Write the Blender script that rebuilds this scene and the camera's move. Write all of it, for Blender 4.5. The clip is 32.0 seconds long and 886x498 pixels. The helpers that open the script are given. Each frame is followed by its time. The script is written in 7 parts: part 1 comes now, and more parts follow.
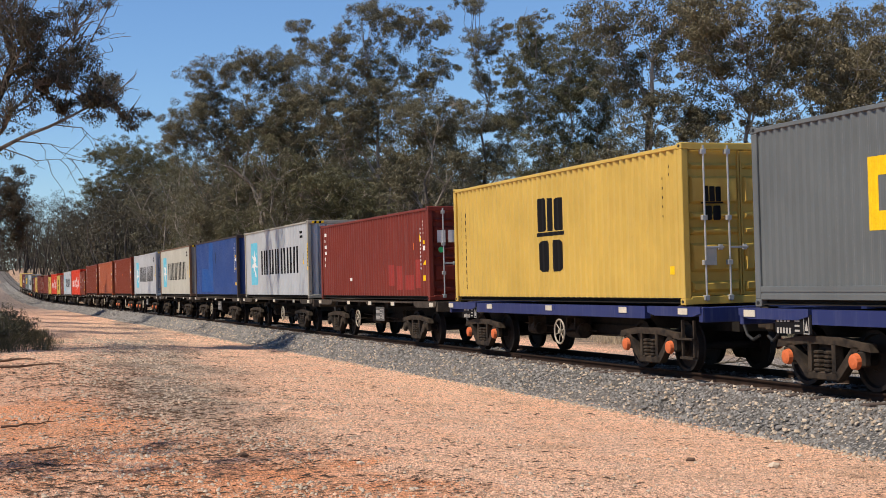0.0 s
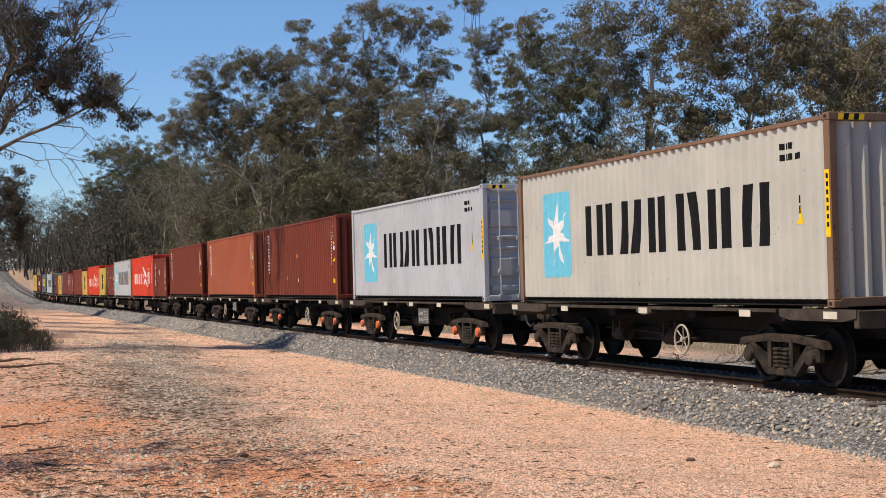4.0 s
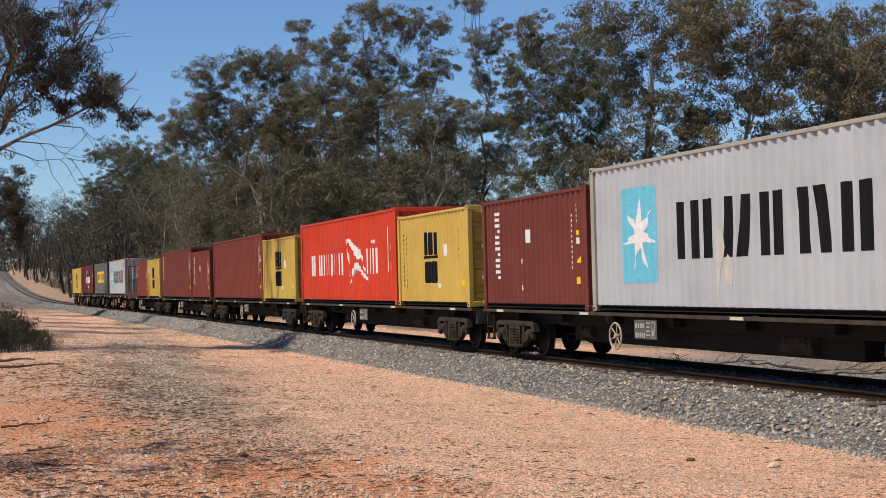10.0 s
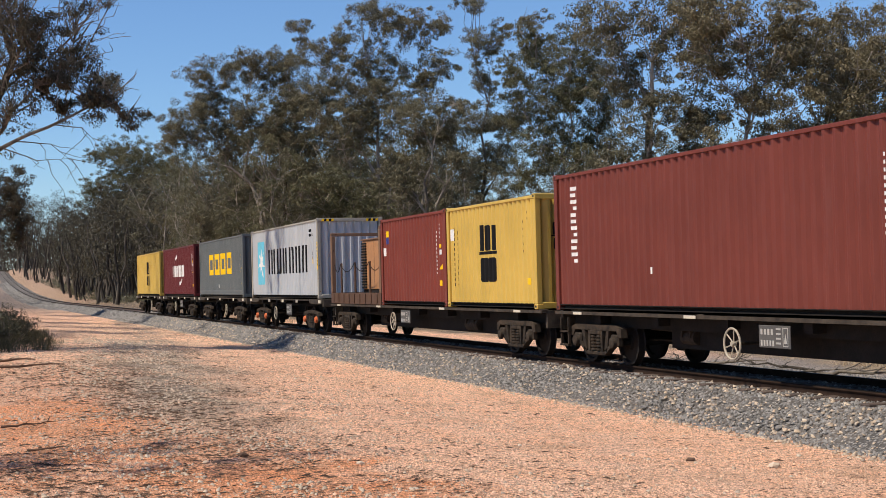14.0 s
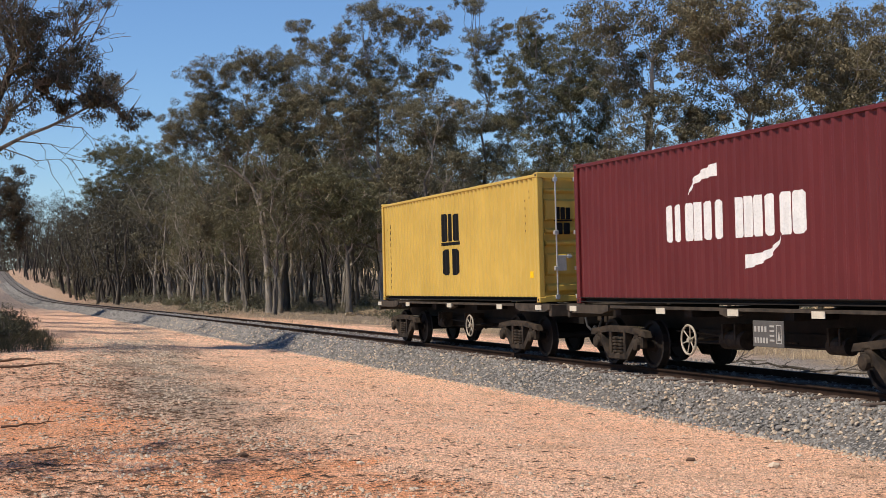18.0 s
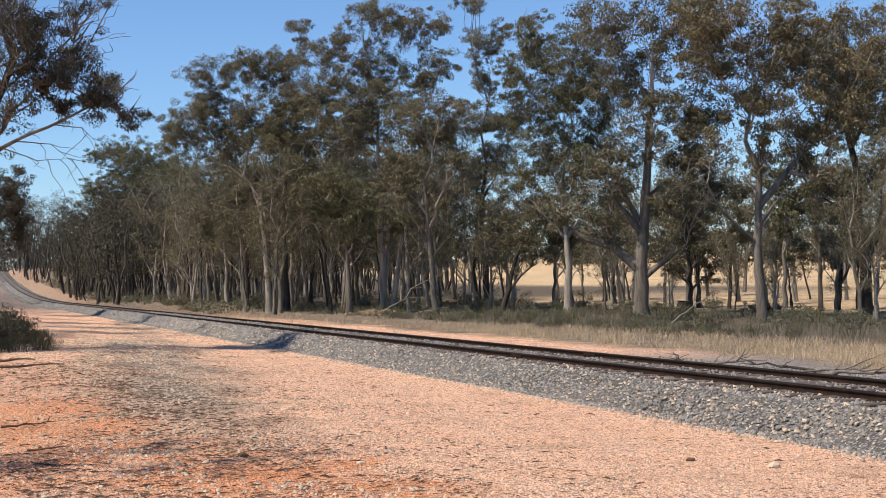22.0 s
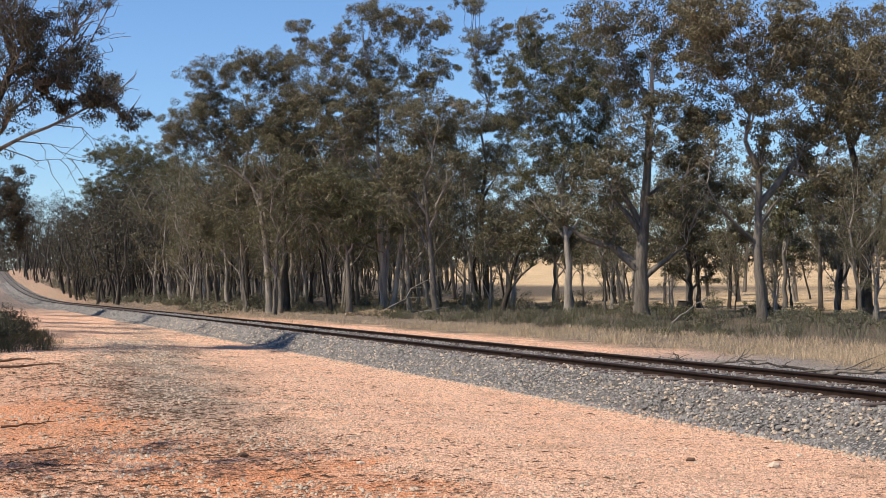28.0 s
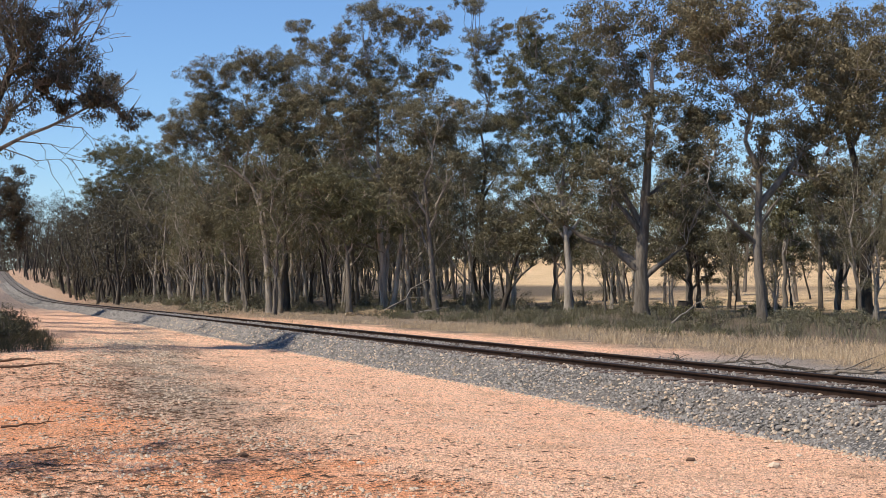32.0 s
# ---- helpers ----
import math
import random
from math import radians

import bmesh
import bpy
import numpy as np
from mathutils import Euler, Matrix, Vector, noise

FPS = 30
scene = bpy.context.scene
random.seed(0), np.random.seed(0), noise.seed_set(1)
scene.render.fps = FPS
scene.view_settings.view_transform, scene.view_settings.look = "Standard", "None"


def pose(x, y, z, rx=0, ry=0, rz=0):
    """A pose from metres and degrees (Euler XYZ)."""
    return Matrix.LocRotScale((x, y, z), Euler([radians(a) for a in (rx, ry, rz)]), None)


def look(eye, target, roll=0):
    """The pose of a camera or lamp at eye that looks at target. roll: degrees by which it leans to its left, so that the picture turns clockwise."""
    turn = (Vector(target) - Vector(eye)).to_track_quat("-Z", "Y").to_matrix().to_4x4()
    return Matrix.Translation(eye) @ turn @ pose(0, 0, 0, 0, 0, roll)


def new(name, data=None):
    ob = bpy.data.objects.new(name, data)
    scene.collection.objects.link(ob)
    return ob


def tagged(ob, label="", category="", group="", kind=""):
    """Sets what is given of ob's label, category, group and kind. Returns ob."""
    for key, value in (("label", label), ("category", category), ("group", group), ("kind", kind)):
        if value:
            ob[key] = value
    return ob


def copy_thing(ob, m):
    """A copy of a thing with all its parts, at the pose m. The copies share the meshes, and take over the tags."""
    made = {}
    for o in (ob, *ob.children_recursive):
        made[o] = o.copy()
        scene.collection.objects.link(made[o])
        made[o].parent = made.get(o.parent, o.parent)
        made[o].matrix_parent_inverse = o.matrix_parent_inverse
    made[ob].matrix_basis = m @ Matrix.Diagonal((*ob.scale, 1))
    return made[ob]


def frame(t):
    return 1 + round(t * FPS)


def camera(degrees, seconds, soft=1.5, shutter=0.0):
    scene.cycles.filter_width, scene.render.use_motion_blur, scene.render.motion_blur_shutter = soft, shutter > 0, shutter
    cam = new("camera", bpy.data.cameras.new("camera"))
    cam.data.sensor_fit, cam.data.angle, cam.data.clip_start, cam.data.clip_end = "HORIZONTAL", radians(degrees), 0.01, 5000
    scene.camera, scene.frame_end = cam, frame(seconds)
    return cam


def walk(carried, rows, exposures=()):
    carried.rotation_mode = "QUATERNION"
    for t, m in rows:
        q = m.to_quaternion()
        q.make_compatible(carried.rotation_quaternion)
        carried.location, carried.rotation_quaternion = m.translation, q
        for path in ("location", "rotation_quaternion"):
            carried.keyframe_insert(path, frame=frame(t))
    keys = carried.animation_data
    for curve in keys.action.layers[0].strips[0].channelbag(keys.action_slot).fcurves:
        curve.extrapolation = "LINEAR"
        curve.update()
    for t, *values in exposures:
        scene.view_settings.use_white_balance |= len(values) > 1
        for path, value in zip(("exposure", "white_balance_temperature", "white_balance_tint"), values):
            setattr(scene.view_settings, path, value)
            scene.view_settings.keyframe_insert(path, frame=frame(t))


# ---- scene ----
# The place: a single railway line runs along x at y = 13.33, rail top at z = 0. The camera stands at
# the origin beside a gravel track; the train comes from -x and leaves towards +x.
EYE = (0.0, 0.0, 1.786)
YAW, PITCH, LEAN = radians(19.019), radians(1.278), -1.427
cam = camera(35.156, 32.0, soft=0.5)
AIM = (EYE[0] - math.cos(YAW) * math.cos(PITCH), EYE[1] + math.sin(YAW) * math.cos(PITCH), EYE[2] + math.sin(PITCH))
STAND = look(EYE, AIM, LEAN)
walk(cam, [(0, STAND), (32, STAND)], exposures=[(0, 0.09), (3.5, 0.11), (8.1, 0.09), (8.8, -0.03), (11.8, -0.07), (12.8, 0.12), (14.0, 0.11), (18.4, 0.08), (20.3, 0.27), (32, 0.27)])

# ---- daylight ----
SUN_TO = Vector((0.12, -0.99, 0)).normalized()
SUN_UP = radians(56)
world = bpy.data.worlds.new("day")
scene.world = world
world.use_nodes = True
wn = world.node_tree.nodes
sky = wn.new("ShaderNodeTexSky")
sky.sky_type, sky.sun_disc = "NISHITA", False
sky.sun_elevation, sky.sun_rotation = SUN_UP, math.atan2(SUN_TO.x, SUN_TO.y)
sky.altitude, sky.air_density, sky.dust_density, sky.ozone_density = 400, 1.1, 0.0, 3.0
wn["Background"].inputs["Strength"].default_value = 0.104
tint = wn.new("ShaderNodeMix")   # dry inland air: a deeper blue
tint.data_type, tint.blend_type = "RGBA", "MULTIPLY"
tint.inputs[0].default_value = 1.0
tint.inputs[7].default_value = (0.74, 0.915, 1.15, 1)
world.node_tree.links.new(sky.outputs["Color"], tint.inputs[6])
world.node_tree.links.new(tint.outputs[2], wn["Background"].inputs["Color"])
sun = new("sun", bpy.data.lights.new("sun", "SUN"))
sun.data.energy, sun.data.angle, sun.data.color = 5.0, radians(0.53), (1.0, 0.905, 0.765)
to_sun = Vector((SUN_TO.x * math.cos(SUN_UP), SUN_TO.y * math.cos(SUN_UP), math.sin(SUN_UP)))
sun.matrix_world = look(tuple(to_sun * 80), (0, 0, 0))

TRACK_Y = 13.33


def smooth(a, b, v):
    k = min(1.0, max(0.0, (v - a) / (b - a)))
    return k * k * (3 - 2 * k)


def rise(x):
    """Height of the line above its level stretch: far off it climbs a long hill."""
    d = -x - 190
    if d <= 0:
        return 0.0
    if d < 310:
        return 8.43e-5 * d * d
    return 8.1 + 1.6 * (1 - math.exp(-(d - 310) / 31))


def slope(x):
    return (rise(x - 1) - rise(x + 1)) / 2


def ground_z(x, y):
    z = -0.58 + 0.36 * smooth(10.5, 3.0, y) + rise(x)
    z += 0.05 * noise.noise((x * 0.22, y * 0.3, 0)) * smooth(11.5, 9, y)
    z += 0.10 * noise.noise((x * 0.05, y * 0.07, 4)) * smooth(18, 30, y)
    z += 0.45 * smooth(16.5, 21, y) * smooth(-110, -165, x) + 0.9 * smooth(15.6, 18.2, y) * smooth(-225, -330, x)
    z += 0.004 * max(0.0, min(math.hypot(x, y), 470) - 120) * smooth(55, 85, y) * smooth(-560, -420, x)
    return z
# ---- materials ----
MATS = {}


def shader(name):
    m = bpy.data.materials.new(name)
    m.use_nodes = True
    nt = m.node_tree
    return m, nt, nt.nodes["Principled BSDF"]


def noise_node(nt, scale, detail=4, vec=None, rough=0.6):
    n = nt.nodes.new("ShaderNodeTexNoise")
    n.inputs["Scale"].default_value, n.inputs["Detail"].default_value = scale, detail
    n.inputs["Roughness"].default_value = rough
    if vec is not None:
        nt.links.new(vec, n.inputs["Vector"])
    return n


def ramp(nt, source, stops):
    r = nt.nodes.new("ShaderNodeValToRGB")
    while len(r.color_ramp.elements) < len(stops):
        r.color_ramp.elements.new(0.5)
    for e, (p, c) in zip(r.color_ramp.elements, stops):
        e.position, e.color = p, (*c, 1) if len(c) == 3 else c
    nt.links.new(source, r.inputs["Fac"])
    return r.outputs["Color"]


def grey(v):
    return (v, v, v)


def mix(nt, fac, a, b, mode="MIX"):
    n = nt.nodes.new("ShaderNodeMix")
    n.data_type, n.blend_type = "RGBA", mode
    for key, v in (("Factor", fac), ("A", a), ("B", b)):
        sock = [i for i in n.inputs if i.name == key and i.type == ("VALUE" if key == "Factor" else "RGBA")][0]
        if isinstance(v, bpy.types.NodeSocket):
            nt.links.new(v, sock)
        elif key == "Factor":
            sock.default_value = v
        else:
            sock.default_value = (*v, 1)
    return [o for o in n.outputs if o.type == "RGBA"][0]


def coords(nt, which="Object", scale=(1, 1, 1)):
    tc = nt.nodes.new("ShaderNodeTexCoord")
    mp = nt.nodes.new("ShaderNodeMapping")
    mp.inputs["Scale"].default_value = scale
    nt.links.new(tc.outputs[which], mp.inputs["Vector"])
    return mp.outputs["Vector"]


def bump(nt, b, height, strength=0.3, distance=0.01):
    n = nt.nodes.new("ShaderNodeBump")
    n.inputs["Strength"].default_value, n.inputs["Distance"].default_value = strength, distance
    nt.links.new(height, n.inputs["Height"])
    nt.links.new(n.outputs["Normal"], b.inputs["Normal"])


def paint(name, colour, rust=0.3, rough=0.45, fade=0.2, rust_colour=(0.10, 0.035, 0.015)):
    """Weathered sheet-metal paint: faded patches, run-down streaks and rust spots."""
    if name in MATS:
        return MATS[name]
    m, nt, b = shader(name)
    v = coords(nt)
    streak = coords(nt, scale=(3.0, 3.0, 0.28))
    big = noise_node(nt, 0.7, 5, v)
    fine = noise_node(nt, 9, 6, v)
    run = noise_node(nt, 2.4, 6, streak, 0.7)
    faded = tuple(min(1, c * (1 - fade) + 0.35 * fade) for c in colour)
    dark = tuple(c * 0.82 for c in colour)
    c = mix(nt, ramp(nt, big.outputs["Fac"], [(0.35, grey(0)), (0.7, grey(1))]), dark, colour)
    c = mix(nt, ramp(nt, run.outputs["Fac"], [(0.5, grey(0)), (0.8, grey(0.7))]), c, faded)
    spots = ramp(nt, fine.outputs["Fac"], [(0.66 - 0.05 * rust, grey(0)), (0.74 - 0.05 * rust, grey(min(1, rust * 1.6)))])
    c = mix(nt, spots, c, rust_colour)
    runs = ramp(nt, run.outputs["Fac"], [(0.20, grey(rust)), (0.34, grey(0))])
    c = mix(nt, runs, c, rust_colour)
    nt.links.new(c, b.inputs["Base Color"])
    b.inputs["Roughness"].default_value = rough
    b.inputs["Specular IOR Level"].default_value = 0.22
    bump(nt, b, fine.outputs["Fac"], 0.12, 0.004)
    MATS[name] = m
    return m


def surface(name, c1, c2, scale=6, rough=0.8, relief=0.3, metal=0.0, stretch=(1, 1, 1), depth=0.01, c3=None, per_island=0.0, per_object=0.0, gloss=0.5):
    """Two-scale mottled surface."""
    if name in MATS:
        return MATS[name]
    m, nt, b = shader(name)
    v = coords(nt, scale=stretch)
    big = noise_node(nt, scale, 4, v)
    fine = noise_node(nt, scale * 7, 5, v)
    c = mix(nt, ramp(nt, big.outputs["Fac"], [(0.32, grey(0)), (0.68, grey(1))]), c1, c2)
    c = mix(nt, ramp(nt, fine.outputs["Fac"], [(0.5, grey(0)), (0.75, grey(0.6))]), c, c3 or tuple(x * 0.6 for x in c1))
    if per_island or per_object:
        if per_island:
            g = nt.nodes.new("ShaderNodeNewGeometry").outputs["Random Per Island"]
        else:
            g = nt.nodes.new("ShaderNodeObjectInfo").outputs["Random"]
        k = per_island or per_object
        c = mix(nt, 1.0, c, ramp(nt, g, [(0, grey(1 - k)), (1, grey(1.0))]), "MULTIPLY")
    nt.links.new(c, b.inputs["Base Color"])
    b.inputs["Roughness"].default_value, b.inputs["Metallic"].default_value = rough, metal
    b.inputs["Specular IOR Level"].default_value = gloss
    bump(nt, b, fine.outputs["Fac"], relief, depth)
    MATS[name] = m
    return m


def plain(name, colour, rough=0.5, metal=0.0):
    return surface(name, colour, tuple(c * 0.85 for c in colour), 5, rough, 0.05, metal, gloss=0.15 if "mark" in name else 0.4)


def leaf_mat(name, a, b_, c_, shine=0.5):
    m, nt, b = shader(name)
    g = nt.nodes.new("ShaderNodeNewGeometry").outputs["Random Per Island"]
    big = noise_node(nt, 0.35, 3, coords(nt))
    c = ramp(nt, g, [(0, a), (0.55, b_), (0.82, b_), (1, c_)])
    c = mix(nt, ramp(nt, big.outputs["Fac"], [(0.35, grey(0)), (0.75, grey(0.3))]), c, c_)
    nt.links.new(c, b.inputs["Base Color"])
    b.inputs["Roughness"].default_value = shine
    b.inputs["Specular IOR Level"].default_value = 0.22
    tr = nt.nodes.new("ShaderNodeBsdfTranslucent")
    nt.links.new(c, tr.inputs["Color"])
    ms = nt.nodes.new("ShaderNodeMixShader")
    ms.inputs["Fac"].default_value = 0.22
    nt.links.new(b.outputs[0], ms.inputs[1])
    nt.links.new(tr.outputs[0], ms.inputs[2])
    nt.links.new(ms.outputs[0], nt.nodes["Material Output"].inputs["Surface"])
    return m


LEAF = leaf_mat("eucalypt_leaves", (0.084, 0.074, 0.042), (0.136, 0.120, 0.069), (0.275, 0.243, 0.155))
LEAF_GREEN = leaf_mat("greener_eucalypt_leaves", (0.074, 0.069, 0.035), (0.118, 0.110, 0.054), (0.225, 0.208, 0.118))
LEAF_BROWN = leaf_mat("browned_eucalypt_leaves", (0.100, 0.083, 0.045), (0.155, 0.127, 0.069), (0.268, 0.221, 0.130))
LEAF_GREY = leaf_mat("grey_eucalypt_leaves", (0.048, 0.041, 0.025), (0.070, 0.060, 0.038), (0.135, 0.118, 0.080))
LEAF_WEED = leaf_mat("weed_leaves", (0.030, 0.029, 0.015), (0.058, 0.055, 0.028), (0.14, 0.122, 0.07))
SHRUB = leaf_mat("shrub_leaves", (0.085, 0.080, 0.048), (0.145, 0.135, 0.083), (0.26, 0.235, 0.16))
DRY = leaf_mat("dry_grass", (0.27, 0.20, 0.125), (0.50, 0.375, 0.235), (0.70, 0.555, 0.375), 0.7)
BARK_PALE = surface("pale_gum_bark", (0.45, 0.395, 0.325), (0.18, 0.15, 0.12), 2.6, 0.88, 0.9, stretch=(1, 1, 0.16), depth=0.05, c3=(0.12, 0.10, 0.085), gloss=0.2)
BARK_DARK = surface("dark_box_bark", (0.095, 0.079, 0.063), (0.034, 0.028, 0.022), 3.0, 0.9, 1.0, stretch=(1, 1, 0.12), depth=0.07, c3=(0.025, 0.021, 0.018), gloss=0.2)
BARK_MID = surface("grey_gum_bark", (0.245, 0.208, 0.168), (0.085, 0.071, 0.056), 2.8, 0.88, 0.9, stretch=(1, 1, 0.14), depth=0.05, c3=(0.055, 0.047, 0.04), gloss=0.2)


def ballast_mat():
    m, nt, b = shader("grey_ballast")
    v = coords(nt)
    cells = nt.nodes.new("ShaderNodeTexVoronoi")
    cells.inputs["Scale"].default_value = 17
    nt.links.new(v, cells.inputs["Vector"])
    tone = nt.nodes.new("ShaderNodeSeparateColor")
    nt.links.new(cells.outputs["Color"], tone.inputs[0])
    c = ramp(nt, tone.outputs[0], [(0.0, (0.14, 0.13, 0.12)), (0.6, (0.27, 0.25, 0.23)), (0.93, (0.36, 0.33, 0.30)), (0.97, (0.60, 0.52, 0.42))])
    # cell edges painted dark: the shade between stones, put into the colour
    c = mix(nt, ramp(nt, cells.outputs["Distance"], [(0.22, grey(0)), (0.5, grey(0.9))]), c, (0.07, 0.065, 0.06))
    wide = noise_node(nt, 0.5, 4, v)
    c = mix(nt, ramp(nt, wide.outputs["Fac"], [(0.4, grey(0)), (0.7, grey(0.35))]), c, (0.30, 0.235, 0.185))
    nt.links.new(c, b.inputs["Base Color"])
    b.inputs["Roughness"].default_value = 0.9
    b.inputs["Specular IOR Level"].default_value = 0.15
    inv = nt.nodes.new("ShaderNodeMath")
    inv.operation, inv.inputs[0].default_value = "SUBTRACT", 1.0
    nt.links.new(cells.outputs["Distance"], inv.inputs[1])
    bump(nt, b, inv.outputs[0], 1.0, 0.05)
    return m


BALLAST = ballast_mat()
STONE = surface("ballast_stone", (0.335, 0.312, 0.288), (0.225, 0.208, 0.190), 9, 0.85, 0.4, depth=0.01, per_island=0.6, gloss=0.15)
STONE_PALE = surface("pale_quartz_stone", (0.60, 0.49, 0.37), (0.46, 0.33, 0.22), 9, 0.8, 0.4, depth=0.01, per_island=0.45)
STONE_BROWN = surface("brown_road_stone", (0.42, 0.345, 0.27), (0.22, 0.175, 0.135), 9, 0.85, 0.4, depth=0.01, per_island=0.6, gloss=0.15)
PEBBLE = surface("pink_road_pebble", (0.82, 0.535, 0.365), (0.64, 0.385, 0.245), 9, 0.85, 0.4, depth=0.01, per_island=0.6)
CHIP = surface("weathered_bark_chips", (0.17, 0.105, 0.07), (0.07, 0.043, 0.03), 4, 0.9, 0.5, stretch=(0.3, 1, 1), per_island=0.6, gloss=0.08)
DEADWOOD = surface("bleached_deadwood", (0.22, 0.19, 0.16), (0.10, 0.088, 0.075), 3, 0.9, 0.6, stretch=(0.3, 1, 1))
RAIL_SIDE = surface("rusted_rail", (0.036, 0.020, 0.013), (0.016, 0.009, 0.006), 5, 0.85, 0.3, gloss=0.12)
RAIL_TOP = surface("polished_rail_head", (0.05, 0.038, 0.03), (0.032, 0.024, 0.019), 4, 0.5, 0.05, 1.0, stretch=(0.1, 4, 1))
SLEEPER = surface("weathered_sleeper", (0.15, 0.10, 0.075), (0.075, 0.055, 0.045), 4, 0.9, 0.5, stretch=(4, 0.5, 1), per_object=0.4)
# also on the container bottom rails, where its black stands in for shade
STEEL = surface("black_grimy_shaded_steel", (0.012, 0.011, 0.010), (0.022, 0.018, 0.015), 4, 0.8, 0.3, gloss=0.15)
BOGIE = surface("dusty_bogie_casting", (0.058, 0.042, 0.028), (0.012, 0.009, 0.007), 5, 0.8, 0.4, gloss=0.2)
WHEEL_MAT = surface("brown_wheel_steel", (0.017, 0.013, 0.011), (0.010, 0.008, 0.007), 6, 0.7, 0.2, gloss=0.2)
DECK = surface("dusty_wagon_steel", (0.072, 0.056, 0.040), (0.026, 0.020, 0.015), 4, 0.75, 0.3, gloss=0.25)
DECK_BLUE = paint("navy_wagon_paint", (0.020, 0.032, 0.125), 0.15, 0.4)
REFLECT = plain("cream_reflector", (0.62, 0.56, 0.44), 0.5)
HANDWHEEL = plain("bone_handwheel_paint", (0.42, 0.36, 0.27), 0.6)
CAP_ORANGE = plain("orange_bearing_cap", (0.62, 0.14, 0.04), 0.6)
BOARD = surface("grey_number_board", (0.10, 0.095, 0.085), (0.07, 0.065, 0.06), 5, 0.7, 0.1)
MARK_WHITE = plain("white_marking", (0.78, 0.77, 0.74), 0.55)
MARK_DULL = plain("dull_white_marking", (0.42, 0.40, 0.36), 0.7)
MARK_BLACK = plain("black_marking", (0.008, 0.008, 0.009), 0.85)
MARK_YELLOW = plain("yellow_marking", (0.90, 0.56, 0.012), 0.5)
MARK_RED = plain("fresh_red_patch", (0.30, 0.032, 0.022), 0.5)
MARK_CYAN = plain("sky_blue_marking", (0.16, 0.52, 0.66), 0.5)
MARK_ORANGE = plain("orange_sticker", (0.9, 0.2, 0.03), 0.5)
MARK_NAVY = plain("navy_sticker", (0.03, 0.04, 0.2), 0.5)
MARK_CREAM = plain("cream_patch_paint", (0.55, 0.52, 0.44), 0.6)
MARK_GREEN = plain("green_sticker", (0.05, 0.6, 0.2), 0.5)
MARK_BLUE = surface("fresh_blue_paint", (0.020, 0.088, 0.31), (0.024, 0.080, 0.26), 2, 0.5, 0.05, gloss=0.2)
MARK_GRIME = surface("dark_grime", (0.03, 0.045, 0.08), (0.02, 0.03, 0.05), 6, 0.8, 0.1, gloss=0.1)
MARK_RUST = plain("dark_red_patch", (0.16, 0.022, 0.02), 0.6)
BAR_STEEL = plain("galvanised_bar", (0.48, 0.48, 0.47), 0.45, 0.3)
RUBBER = plain("black_rubber", (0.012, 0.012, 0.012), 0.7)
# ---- mesh helpers ----
def mesh_of(name, verts, faces, mat=None, smooth_shade=False):
    """A mesh from an array of corners and an array of quads or triangles."""
    verts, faces = np.asarray(verts, float), np.asarray(faces, np.int32)
    me = bpy.data.meshes.new(name)
    n, k = faces.shape
    me.vertices.add(len(verts))
    me.vertices.foreach_set("co", verts.ravel())
    me.loops.add(n * k)
    me.loops.foreach_set("vertex_index", faces.ravel())
    me.polygons.add(n)
    me.polygons.foreach_set("loop_start", np.arange(0, n * k, k, dtype=np.int32))
    me.update(calc_edges=True)
    if smooth_shade:
        me.polygons.foreach_set("use_smooth", np.ones(n, bool))
    if mat:
        me.materials.append(mat)
    return me


def bm_mesh(name, bm, mat):
    me = bpy.data.meshes.new(name)
    bmesh.ops.recalc_face_normals(bm, faces=bm.faces)
    bm.to_mesh(me)
    bm.free()
    me.materials.append(mat)
    return me


def child(name, me, parent, label="", m=None):
    ob = new(name, me)
    ob.parent = parent
    if m is not None:
        ob.matrix_basis = m
    if label:
        ob["label"] = label
    return ob


def part(name, bm, mat, parent, label=""):
    return child(name, bm_mesh(name, bm, mat), parent, label)


def box(bm, x0, x1, y0, y1, z0, z1, bevel=0.0):
    vs = [bm.verts.new((x, y, z)) for x in (x0, x1) for y in (y0, y1) for z in (z0, z1)]
    fs = [bm.faces.new([vs[i] for i in q]) for q in ((0, 1, 3, 2), (4, 6, 7, 5), (0, 4, 5, 1), (2, 3, 7, 6), (0, 2, 6, 4), (1, 5, 7, 3))]
    if bevel:
        edges = list({e for f in fs for e in f.edges})
        bmesh.ops.bevel(bm, geom=edges, offset=bevel, segments=1, affect="EDGES")
    return bm


def boxes(*specs, bevel=0.0):
    bm = bmesh.new()
    for s in specs:
        box(bm, *s, bevel=bevel)
    return bm


def rod(bm, a, b, r0, r1=None, n=8):
    """A closed round bar from a to b."""
    a, b = Vector(a), Vector(b)
    r1 = r0 if r1 is None else r1
    w = (b - a).normalized()
    u = w.orthogonal().normalized()
    v = w.cross(u)
    ring = []
    for p, r in ((a, r0), (b, r1)):
        ring.append([bm.verts.new(p + (u * math.cos(6.2832 * i / n) + v * math.sin(6.2832 * i / n)) * r) for i in range(n)])
    for i in range(n):
        j = (i + 1) % n
        bm.faces.new((ring[0][i], ring[0][j], ring[1][j], ring[1][i]))
    bm.faces.new(ring[0][::-1])
    bm.faces.new(ring[1])
    return bm


